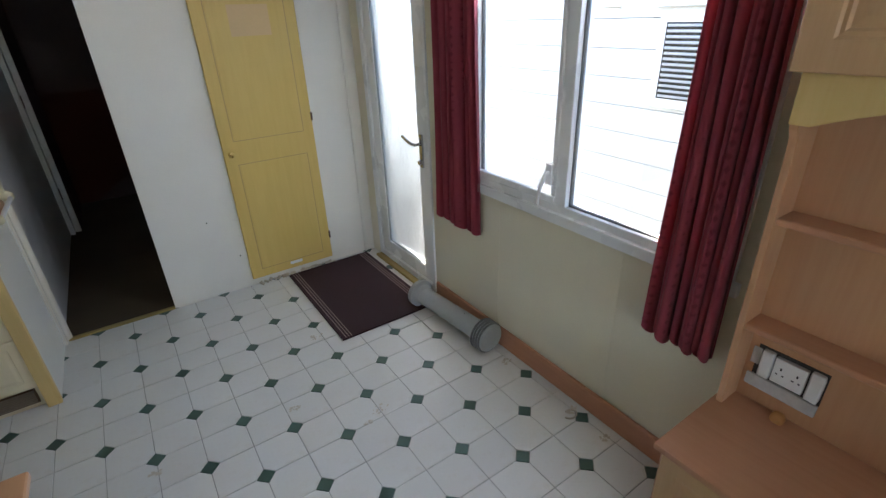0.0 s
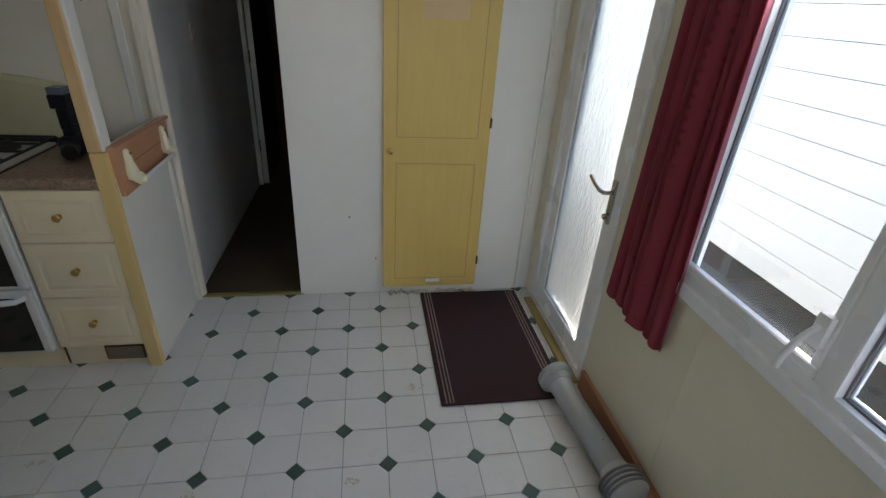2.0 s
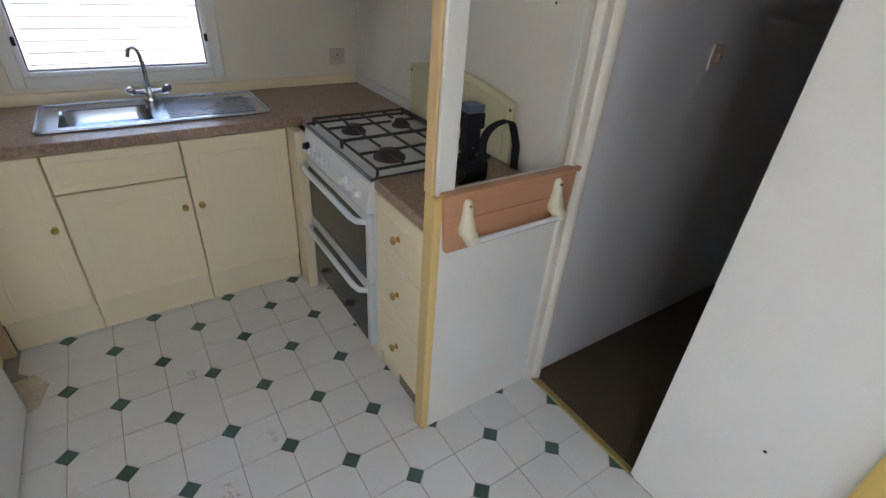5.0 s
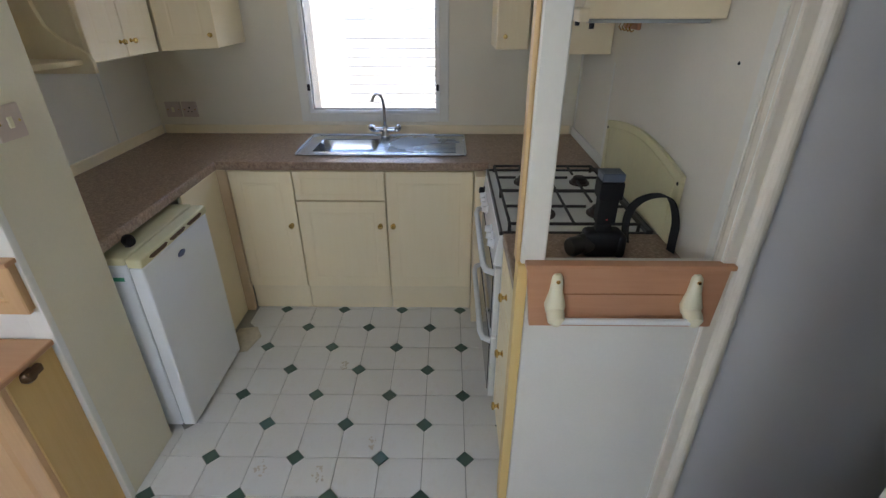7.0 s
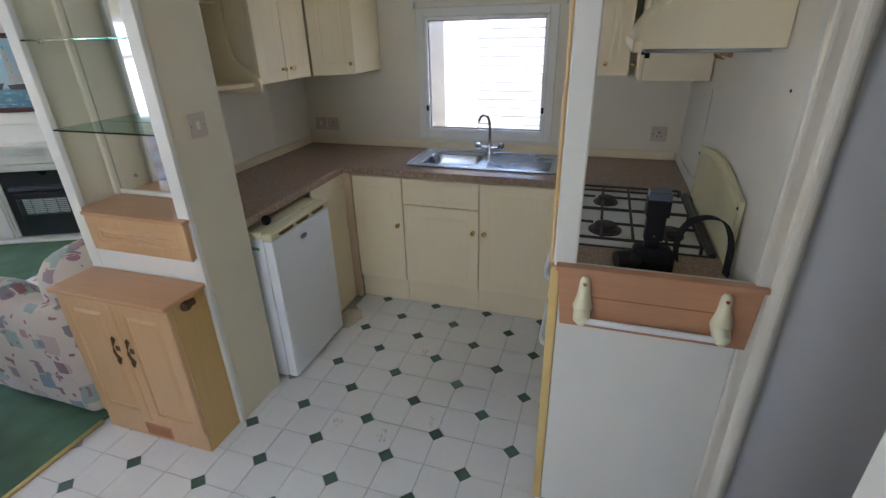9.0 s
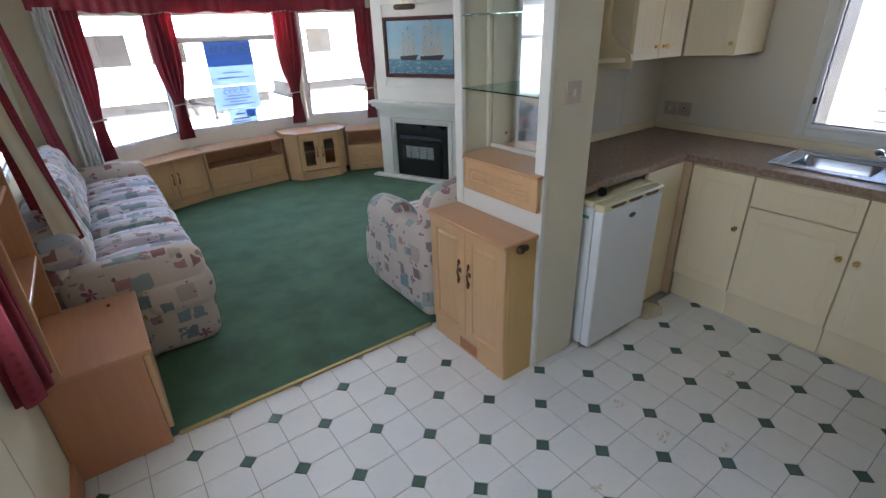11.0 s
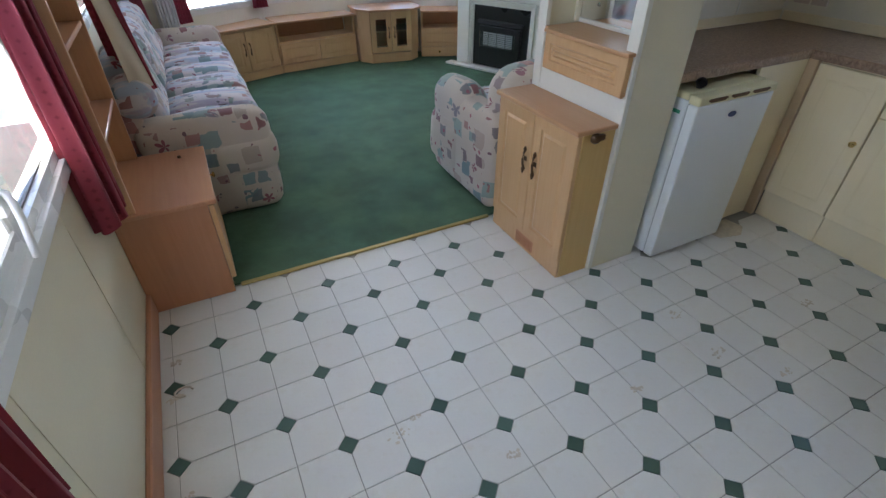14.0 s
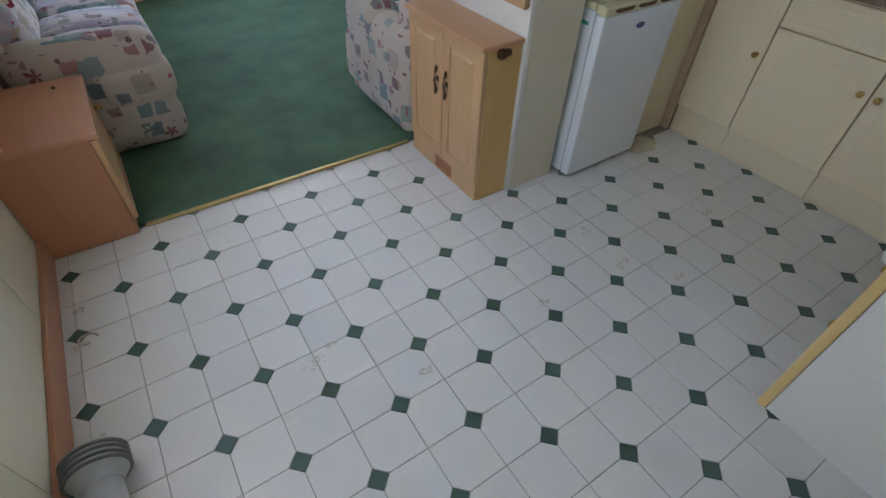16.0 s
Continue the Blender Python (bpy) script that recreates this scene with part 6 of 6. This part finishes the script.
part("carcass", prism([(2.02, 4.04), (2.02, 3.82), (2.11, 3.69), (2.53, 3.63), (2.65, 3.72), (2.67, 3.99)], 0.012, 0.105), BEECH, tv)
part("side_panel", prism([(2.015, 4.04), (2.015, 3.82), (2.10, 3.68), (2.115, 3.69), (2.03, 3.83), (2.03, 4.04)], 0.106, 0.515), BEECH, tv)
part("side_panel", prism([(2.655, 3.99), (2.645, 3.73), (2.53, 3.632), (2.54, 3.62), (2.66, 3.715), (2.67, 3.99)], 0.106, 0.515), BEECH, tv)
# darker beech paints the shade inside the cabinet
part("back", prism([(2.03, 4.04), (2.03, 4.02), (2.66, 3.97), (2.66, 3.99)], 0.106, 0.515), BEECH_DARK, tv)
part("shelf", prism([(2.035, 4.01), (2.035, 3.84), (2.12, 3.72), (2.52, 3.66), (2.635, 3.75), (2.65, 3.97)], 0.31, 0.325), BEECH_H, tv)
part("top", prism([(1.995, 4.07), (1.995, 3.80), (2.09, 3.64), (2.55, 3.575), (2.68, 3.68), (2.70, 4.02)], 0.517, 0.540, 0.005), BEECH_H, tv)
ang = math.degrees(math.atan2(3.615 - 3.675, 2.54 - 2.105))
tm = rot(ang, 2.105, 3.672, 0.12)
for k in range(2):
    x0 = 0.005 + k * 0.217
    dr = part("door", moved(join(bx(x0, x0 + 0.05, 0, 0.016, 0, 0.39, 0.002), bx(x0 + 0.162, x0 + 0.212, 0, 0.016, 0, 0.39, 0.002), bx(x0 + 0.05, x0 + 0.162, 0, 0.016, 0, 0.055, 0.002), bx(x0 + 0.05, x0 + 0.162, 0, 0.016, 0.325, 0.39, 0.002)), tm), BEECH, tv)
    part("pane", moved(bx(x0 + 0.05, x0 + 0.162, 0.007, 0.01, 0.055, 0.325, 0), tm), GLASS, dr)
    hx = x0 + 0.185 if k == 0 else x0 + 0.027
    part("handle", moved(join(tube([(hx, 0, 0.25), (hx, -0.016, 0.23), (hx, -0.018, 0.20), (hx, -0.016, 0.17), (hx, 0, 0.15)], 0.005, 8), lathe(((0, 0.003), (0.5, 0.009), (1, 0.003)), (hx, -0.008, 0.17), (hx, -0.008, 0.135), 8)), tm), BRONZE, dr, "bronze handle", smooth=True)
u, L = bay_unit("bay_drawer_unit", (2.69, 3.70), (3.12, 3.52), 0.3, UH, "beech open-topped unit with two drawers beside the fireplace")
part("body", bx(0, L, 0.02, 0.24, 0.0, 0.30, 0.001), BEECH, u)
part("side", bx(0, 0.02, 0.02, 0.24, 0.301, UH - 0.02, 0.001), BEECH, u)
# back coloured dark for the shade behind the opening
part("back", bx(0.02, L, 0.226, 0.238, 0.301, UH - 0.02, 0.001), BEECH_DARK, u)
part("top", bx(-0.005, L, -0.015, 0.28, UH - 0.019, UH, 0.006, 2), BEECH_H, u)
part("drawer", moved(ringed(L - 0.01, 0.175, 0.018, [(0.035, 0), (0.039, 0.0035), (0.045, 0.0035), (0.05, 0.0)]), Matrix.Translation((0.005, 0, 0.115))), BEECH, u)
dr = part("drawer", moved(ringed(L - 0.01, 0.10, 0.018, [(0.01, 0)]), Matrix.Translation((0.005, 0.004, 0.008))), BEECH, u)
knob((0.2, 0, 0.06), Matrix.Translation((0, 0.004, 0)), 0.012, BRASS, dr)

# ---- fireplace on an angled breast ----
FO, FA = Vector((2.905, 3.40, 0)), math.degrees(math.atan2(-0.907, 0.42))
FM = Matrix.Translation(FO) @ Matrix.Rotation(radians(FA), 4, "Z")       # local x along the face, local -y towards the room
br = new("wall_chimney_breast")
br.matrix_basis = FM
ORIGIN[br] = Vector((0, 0, 0))
tagged(br, "white panelled chimney breast", "wall", "", "structure")
part("breast", join(bx(0.08, 0.30, 0.0, 0.03, 0.0, CEIL_Z, 0), bx(0.92, 1.33, 0.0, 0.03, 0.0, CEIL_Z, 0), bx(0.30, 0.92, 0.0, 0.03, 0.61, CEIL_Z, 0), bx(0.30, 0.92, 0.012, 0.03, 0.0, 0.61, 0), bx(0.08, 0.10, 0.03, 0.40, 0.0, CEIL_Z, 0)), WALL_WHITE, br)
part("panel_moulding", join(bx(0.20, 1.16, -0.008, -0.001, 0.97, 0.985, 0.002), bx(0.20, 1.16, -0.008, -0.001, 1.74, 1.755, 0.002), bx(0.20, 0.215, -0.008, -0.001, 0.985, 1.74, 0.002), bx(1.145, 1.16, -0.008, -0.001, 0.985, 1.74, 0.002)), TRIM, br)
fp_ = thing("fireplace", (0, 0, 0), 0.0001, "white fire surround with mantel and black gas fire", "fireplace")
fp_.matrix_basis = FM @ Matrix.Translation((0, 0, 0.012))
part("mantel_shelf", bx(0.02, 1.32, -0.13, -0.001, 0.80, 0.828, 0.006, 2), TRIM, fp_)
part("mantel_moulding", join(bx(0.05, 1.29, -0.09, -0.001, 0.765, 0.799, 0.006, 2), bx(0.08, 1.26, -0.06, -0.001, 0.735, 0.764, 0.006, 2)), TRIM, fp_)
part("frieze", bx(0.10, 1.24, -0.03, -0.001, 0.66, 0.734, 0.002), TRIM, fp_)
for x0, x1 in ((0.10, 0.235), (1.0, 1.24)):
    part("pilaster", bx(x0, x1, -0.03, -0.001, 0.025, 0.659, 0.003), TRIM, fp_)
for k in range(3):
    i = 0.02 * k
    y = -0.045 + 0.012 * k
    part("surround_step", join(bx(0.236 + i, 0.256 + i, y, -0.002, 0.025, 0.655 - i, 0.003), bx(0.98 - i, 0.999 - i, y, -0.002, 0.025, 0.655 - i, 0.003), bx(0.256 + i, 0.98 - i, y, -0.002, 0.637 - i, 0.655 - i, 0.003)), TRIM, fp_)
part("hearth", bx(0.0, 1.30, -0.10, -0.001, 0.0, 0.020, 0.004), TRIM, fp_, "white hearth board")
gf = part("gas_fire", join(bx(0.298, 0.94, -0.012, 0.01, 0.03, 0.595, 0.004)), BLACK, fp_, "black gas fire front")
part("fire_box", bx(0.38, 0.86, -0.045, -0.013, 0.05, 0.42, 0.02, 2), BLACK, gf)
part("canopy", moved(prism([(-0.013, 0.445), (-0.05, 0.44), (-0.04, 0.465), (-0.013, 0.475)], 0.36, 0.88, 0.003), Matrix(((0, 0, 1, 0), (1, 0, 0, 0), (0, 1, 0, 0), (0, 0, 0, 1)))), BLACK, gf)
part("radiant", bx(0.44, 0.78, -0.052, -0.046, 0.24, 0.37, 0.002), PLASTER, gf, "pale ceramic radiant panel")
for k in range(9):
    part("grille_bar", cyl((0.41, -0.066, 0.235 + k * 0.017), (0.81, -0.066, 0.235 + k * 0.017), 0.0025, seg=6), CHROME, gf)
for x in (0.41, 0.51, 0.61, 0.71, 0.81):
    part("grille_bar", cyl((x, -0.063, 0.23), (x, -0.063, 0.376), 0.003, seg=6), CHROME, gf)

# painting and picture lamp
pc = thing("painting", (0, 0, 0), 0.0001, "framed painting of two sailing ships on a blue sea", "painting")
pc.matrix_basis = FM @ Matrix.Translation((0.23, -0.012, 1.075))
PW, PH = 0.83, 0.56
for a_, b_, c_, d_ in ((0, 0.028, 0, PH), (PW - 0.028, PW, 0, PH), (0.028, PW - 0.028, 0, 0.028), (0.028, PW - 0.028, PH - 0.028, PH)):
    part("frame", bx(a_, b_, -0.018, 0.01, c_, d_, 0.005, 2), MAHOG, pc)
for a_, b_, c_, d_ in ((0.028, 0.036, 0.028, PH - 0.028), (PW - 0.036, PW - 0.028, 0.028, PH - 0.028), (0.036, PW - 0.036, 0.028, 0.036), (0.036, PW - 0.036, PH - 0.036, PH - 0.028)):
    part("slip", bx(a_, b_, -0.010, 0.008, c_, d_, 0.001), MAHOG, pc)


def canvas_mat():
    m, t, b = node_mat("sea_painting")
    v = coords(t)
    sep = t.nodes.new("ShaderNodeSeparateXYZ")
    t.links.new(v, sep.inputs[0])
    mr_ = t.nodes.new("ShaderNodeMapRange")
    mr_.inputs[2].default_value = PH
    t.links.new(sep.outputs[2], mr_.inputs[0])
    sky_c = ramp(t, mr_.outputs[0], ((0.0, (0.06, 0.16, 0.24)), (0.30, (0.10, 0.26, 0.34)), (0.33, (0.42, 0.55, 0.58)), (0.65, (0.30, 0.52, 0.62)), (1.0, (0.22, 0.46, 0.60))))
    waves = noise_out(t, coords(t, (14, 14, 60)), 1.0, 5, 0.7)
    foam = mix(t, ramp(t, waves, ((0.52, (0, 0, 0)), (0.68, (0.8, 0.8, 0.8)))), sky_c, (0.55, 0.66, 0.68))
    low = ramp(t, mr_.outputs[0], ((0.29, (1, 1, 1)), (0.32, (0, 0, 0))))
    cloud = mix(t, ramp(t, noise_out(t, v, 5, 5), ((0.45, (0, 0, 0)), (0.75, (0.6, 0.6, 0.6)))), sky_c, (0.55, 0.60, 0.60))
    t.links.new(mix(t, low, cloud, foam), b.inputs["Base Color"])
    b.inputs["Roughness"].default_value = 0.3
    return m


part("canvas", bx(0.036, PW - 0.036, -0.002, 0.006, 0.036, PH - 0.036, 0), canvas_mat(), pc)
SAIL = plain("painted_sail", (0.48, 0.47, 0.42), 0.5, vary=0.2, grain=30)
HULL = plain("painted_hull", (0.06, 0.05, 0.05), 0.5, vary=0.3)
for sx_, sc in ((0.29, 0.98), (0.555, 1.25)):
    hull = [(sx_ - 0.10 * sc, 0.165), (sx_ + 0.08 * sc, 0.165), (sx_ + 0.11 * sc, 0.215), (sx_ - 0.11 * sc, 0.20)]
    part("ship_hull", moved(slab(hull, 0.0012), Matrix.Translation((0, -0.0034, 0))), HULL, pc)
    for mx, mh in ((-0.06, 0.22), (0.0, 0.27), (0.06, 0.21)):
        part("mast", moved(slab([(sx_ + mx * sc - 0.002, 0.2), (sx_ + mx * sc + 0.002, 0.2), (sx_ + mx * sc + 0.002, 0.2 + mh * sc), (sx_ + mx * sc - 0.002, 0.2 + mh * sc)], 0.001), Matrix.Translation((0, -0.0032, 0))), HULL, pc)
        for k in range(3):
            zz0 = 0.215 + k * mh * sc * 0.3
            ww = 0.031 * sc * (1 - 0.2 * k)
            part("sail", moved(slab([(sx_ + mx * sc - ww, zz0), (sx_ + mx * sc + ww, zz0 + 0.004), (sx_ + mx * sc + ww * 0.8, zz0 + mh * sc * 0.25), (sx_ + mx * sc - ww * 0.8, zz0 + mh * sc * 0.25)], 0.001), Matrix.Translation((0, -0.0044, 0))), SAIL, pc)
pl = thing("picture_lamp", (0, 0, 0), 0.0001, "brass picture lamp on a curved arm", "lamp")
pl.matrix_basis = FM @ Matrix.Translation((0.62, -0.001, 1.80))
part("rose", lathe(((0, 0.032), (0.5, 0.03), (1, 0.015)), (0, 0, 0), (0, -0.02, 0), 16), BRASS, pl, smooth=True)
part("arm", tube([(0, -0.015, 0), (-0.02, -0.06, 0.01), (-0.05, -0.11, 0.0), (-0.06, -0.13, -0.04), (-0.06, -0.13, -0.075)], 0.006, 8), BRASS, pl, smooth=True)
part("shade", lathe(((0, 0.02), (0.08, 0.025), (0.92, 0.025), (1, 0.02)), (-0.16, -0.13, -0.085), (0.06, -0.13, -0.085), 16), BRONZE, pl, smooth=True)

# ---- bay curtains, pelmet, sale sign, ceiling lamp, notice ----
def pelmet_pt(s):
    pts = [Vector((0.20, 3.50, 0)), Vector((1.13, 4.06, 0)), Vector((2.40, 4.06, 0)), Vector((3.12, 3.78, 0))]
    ls = [(q - p).length for p, q in zip(pts, pts[1:])]
    d = s * sum(ls)
    for p, q, l in zip(pts, pts[1:], ls):
        if d <= l or q is pts[-1]:
            return p + (q - p) * min(1, d / l)
        d -= l


pm = thing("pelmet", (1.7, 3.95, 1.72), label="burgundy frilled pelmet with cream scallop edge over the bay window", category="pelmet")
part("cloth", sheet(lambda u, v: pelmet_pt(u) + Vector((0, -0.012 * math.sin(u * 170), 1.88 - 0.145 * (1 - v) - 0.02 * (1 - v) * abs(math.sin(u * 26)))), 220, 4, 0.004), RED, pm, smooth=True)
part("braid", tube([pelmet_pt(k / 160) + Vector((0, -0.012 - 0.012 * math.sin(k / 160 * 170), 1.737 - 0.02 * abs(math.sin(k / 160 * 26)))) for k in range(161)], 0.005, 6), LINING, pm)
part("board", sheet(lambda u, v: pelmet_pt(u) + Vector((0, 0.012, 1.88 + 0.05 * v)), 60, 1, 0.018), BEECH_PINK, pm)


def bay_curtain(x, y, turn, label, w=0.26):
    c = thing("curtain", (x, y, 0.55), label=label, category="curtain", group="bay curtains")
    m = rot(turn, x, y, 0)

    def fn(u, v):
        z = 0.58 + 1.16 * v
        k = math.exp(-((v - 0.27) / 0.2) ** 2)
        wide = w * (1 - 0.62 * k) if v > 0.27 else w * (0.62 - 0.24 * k)
        a = 0.03 * (0.4 + 0.6 * abs(v - 0.27))
        return m @ Vector(((u - 0.5) * wide, a * math.sin(u * 31 + x), z))
    part("cloth", sheet(fn, 50, 24, 0.003), RED, c, smooth=True)
    part("tieback", moved(tube([(0.068 * math.cos(2 * math.pi * k / 16), 0.030 * math.sin(2 * math.pi * k / 16), 0.58 + 1.16 * 0.29 + 0.004 * math.cos(k)) for k in range(17)], 0.007, 6), m), LINING, c, "cream rope tieback", smooth=True)
    return c


bay_curtain(1.12, 4.05, 15, "burgundy bay curtain tied with cream rope")
bay_curtain(2.30, 4.05, -6, "burgundy bay curtain tied with cream rope")
bay_curtain(3.07, 3.74, -25, "burgundy bay curtain tied with cream rope", 0.2)
bay_curtain(0.41, 3.55, 30, "burgundy bay curtain tied with cream rope", 0.22)
nt = thing("net_curtain", (0.20, 3.50, 0.55), label="white net curtain gathered at the bay's end", category="curtain")
part("cloth", sheet(lambda u, v: Vector((0.24 + 0.12 * u, 3.50 - 0.02 * math.sin(u * 28), 0.56 + 1.2 * v)), 30, 8, 0.002), NET, nt, smooth=True)

# sale sign, read from outside (mirrored indoors)
sg = thing("sale_sign", (0, 0, 0), 0.0001, "blue and white sale notice taped to the bay window", "sign")
sg.matrix_basis = Matrix.Translation((1.70, 4.165, 0.0)) @ Matrix.Rotation(radians(180), 4, "Z")
part("sheet", bx(-0.23, 0.23, -0.002, 0, 1.04, 1.48, 0), SIGN_PAPER, sg)
part("sheet", bx(-0.225, 0.235, -0.002, 0, 0.80, 1.035, 0), SIGN_PAPER, sg)
part("sheet", bx(-0.17, 0.12, -0.002, 0, 0.65, 0.795, 0), SIGN_PAPER, sg)
for side in (0.0012,):
    part("blue_field", bx(-0.23, 0.23, side, side + 0.0008, 1.23, 1.48, 0), SIGN_BLUE, sg)
    part("blue_field", bx(-0.15, -0.06, side, side + 0.0008, 0.70, 0.78, 0), SIGN_BLUE, sg)
    for k, (zz0, w0) in enumerate(((1.16, 0.10), (1.11, 0.16), (0.93, 0.10), (0.90, 0.14), (0.87, 0.09), (0.84, 0.17), (0.74, 0.05), (0.69, 0.08), (0.66, 0.10))):
        part("print_line", bx(-w0, w0, side, side + 0.0008, zz0, zz0 + 0.012, 0), SIGN_GREY if k != 7 else RED_INK, sg)
lettering("lettering", "FOR SALE", 0.105, Matrix.Translation((0, 0.0028, 1.38)) @ Matrix.Rotation(radians(90), 4, "X"), SIGN_PAPER, sg, "white words FOR SALE seen mirrored")
lettering("lettering", "\u00a39,995", 0.10, Matrix.Translation((0, 0.0028, 0.985)) @ Matrix.Rotation(radians(90), 4, "X"), SIGN_GREY, sg, "price seen mirrored")
cl = thing("ceiling_lamp", (1.70, 2.87, CEIL_Z), label="white ceiling lamp with frosted shades", category="lamp")
part("rose", lathe(((0, 0.07), (0.5, 0.06), (1, 0.03)), (1.70, 2.87, CEIL_Z), (1.70, 2.87, CEIL_Z - 0.04), 20), WHITE_PL, cl, smooth=True)
for k in range(3):
    a_ = k * 2.094 + 0.4
    e = Vector((1.70 + 0.16 * math.cos(a_), 2.87 + 0.16 * math.sin(a_), CEIL_Z - 0.05))
    part("arm", tube([(1.70, 2.87, CEIL_Z - 0.03), e], 0.008, 8), BRASS, cl)
    part("shade", lathe(((0, 0.02), (0.3, 0.045), (1, 0.06)), e, e - Vector((0, 0, 0.07)), 16), WHITE_PL, cl, smooth=True)
ns = thing("no_smoking_sign", (0.75, 3.93, 1.95), 0.0001, "small white and red no-smoking sign above the bay", "sign")
ns.matrix_basis = Matrix.Translation((0.98, 4.02, 1.955)) @ Matrix.Rotation(math.atan2(0.53, 0.90), 4, "Z")
part("plate", bx(-0.07, 0.07, -0.003, 0, -0.06, 0.09, 0), PAPER, ns)
part("red_bar", bx(-0.065, 0.065, -0.004, -0.003, -0.055, -0.035, 0), RED_INK, ns)
part("ring", moved(tube([(0.042 * math.cos(2 * math.pi * k / 20), -0.004, 0.03 + 0.042 * math.sin(2 * math.pi * k / 20)) for k in range(21)] + [(-0.03, -0.004, 0.06)], 0.004, 6), Matrix()), RED_INK, ns)

# nail holes and scuffs
for x, z in ((0.979, 0.473), (0.842, 0.22)):
    solo("nail_hole", lathe(((0, 0.005), (1, 0.004)), (x, YD - 0.002, z), (x, YD + 0.0025, z), 8), BLACK_MATT, "small dark nail hole in the white wall panel", "nail hole")
for k, (x, y, s) in enumerate(((0.656, -0.543, 0.045), (0.73, -0.50, 0.02), (1.927, -0.541, 0.04), (1.908, -0.772, 0.04), (0.0, -0.05, 0.03), (0.01, 0.124, 0.025), (0.955, -0.765, 0.025), (0.02, -0.45, 0.03), (2.05, -0.95, 0.03), (0.691, -1.203, 0.04), (1.5, -0.75, 0.03), (2.5, -0.75, 0.03))):
    bm_ = bmesh.new()
    for q in range(16):
        r_, a_ = s * random.random() ** 0.5, random.random() * 6.28
        w_ = 0.002 + 0.006 * random.random()
        bm_ = join(bm_, moved(prism([(w_ * math.cos(t0) * random.uniform(0.6, 1.5), w_ * math.sin(t0) * random.uniform(0.4, 1.0)) for t0 in (0, 1, 2, 3, 4.1, 5.2)], 0.0, 0.0006), pose(x + r_ * math.cos(a_), y + r_ * math.sin(a_) * 0.6, 0.0001, 0, 0, random.uniform(0, 180))))
    solo("floor_scuff", bm_, SCUFF, "brown scuff and grit marks on the vinyl floor", "scuff", "stuff")
solo("nail_hole", lathe(((0, 0.005), (1, 0.004)), (2.0, YK - 0.002, 1.435), (2.0, YK + 0.0025, 1.435), 8), BLACK_MATT, "small dark nail hole in the kitchen wall", "nail hole")
gl = thing("torn_vinyl_curl", (-0.005, -0.03, 0.0), label="curled scrap of torn vinyl near the skirting", category="debris")
part("curl", tube([(0.03 + 0.03 * math.cos(k * 0.7) , -0.035 + 0.022 * math.sin(k * 0.7), 0.005) for k in range(8)], 0.004, 6), SCUFF, gl, smooth=True)

# ---- vinyl tiles: clipped white squares with green diamonds at every other corner ----
A, JOINT, DIA = 0.165, 0.0028, 0.0335


def tile_mesh(name, pts, h, material):
    bm = bmesh.new()
    lo = [bm.verts.new((x, y, -0.004)) for x, y in pts]
    c = (sum(p[0] for p in pts) / len(pts), sum(p[1] for p in pts) / len(pts))
    mid = [bm.verts.new((x, y, h - 0.0006)) for x, y in pts]
    hi = [bm.verts.new((x + (c[0] - x) * 0.012, y + (c[1] - y) * 0.012, h)) for x, y in pts]
    for p, q in ((lo, mid), (mid, hi)):
        for k in range(len(p)):
            bm.faces.new((p[k], p[(k + 1) % len(p)], q[(k + 1) % len(q)], q[k]))
    bm.faces.new(hi)
    return mesh_of(name, bm, material)


def clipped(odd):
    j, c = JOINT / 2, DIA + JOINT
    a, b = j, A - j
    if odd:       # diamonds at the lower right and upper left corners
        return [(a, a), (A - c, a), (b, c), (b, b), (c, b), (a, A - c)]
    return [(c, a), (b, a), (b, A - c), (A - c, b), (a, b), (a, c)]


white = [tile_mesh("tile", clipped(k), 0.0, TILE) for k in (0, 1)]
dia = tile_mesh("diamond_tile", [(DIA, 0), (0, DIA), (-DIA, 0), (0, -DIA)], 0.0001, TILE_G)
for i in range(-1, 19):
    for j in range(-12, 3):
        x, y = i * A, j * A
        if x > 2.995 or (x > 1.85 and y + A < -1.46) or (x > 2.1 and y > -0.19) or (x > 1.8 and y > -0.01):
            continue
        t_ = new("tile", white[(i + j) % 2])
        t_.parent = floor
        t_.location = (x, y, 0)
        if (i + j) % 2 == 0:
            t_ = new("diamond_tile", dia)
            t_.parent = floor
            t_.location = (x, y, 0)
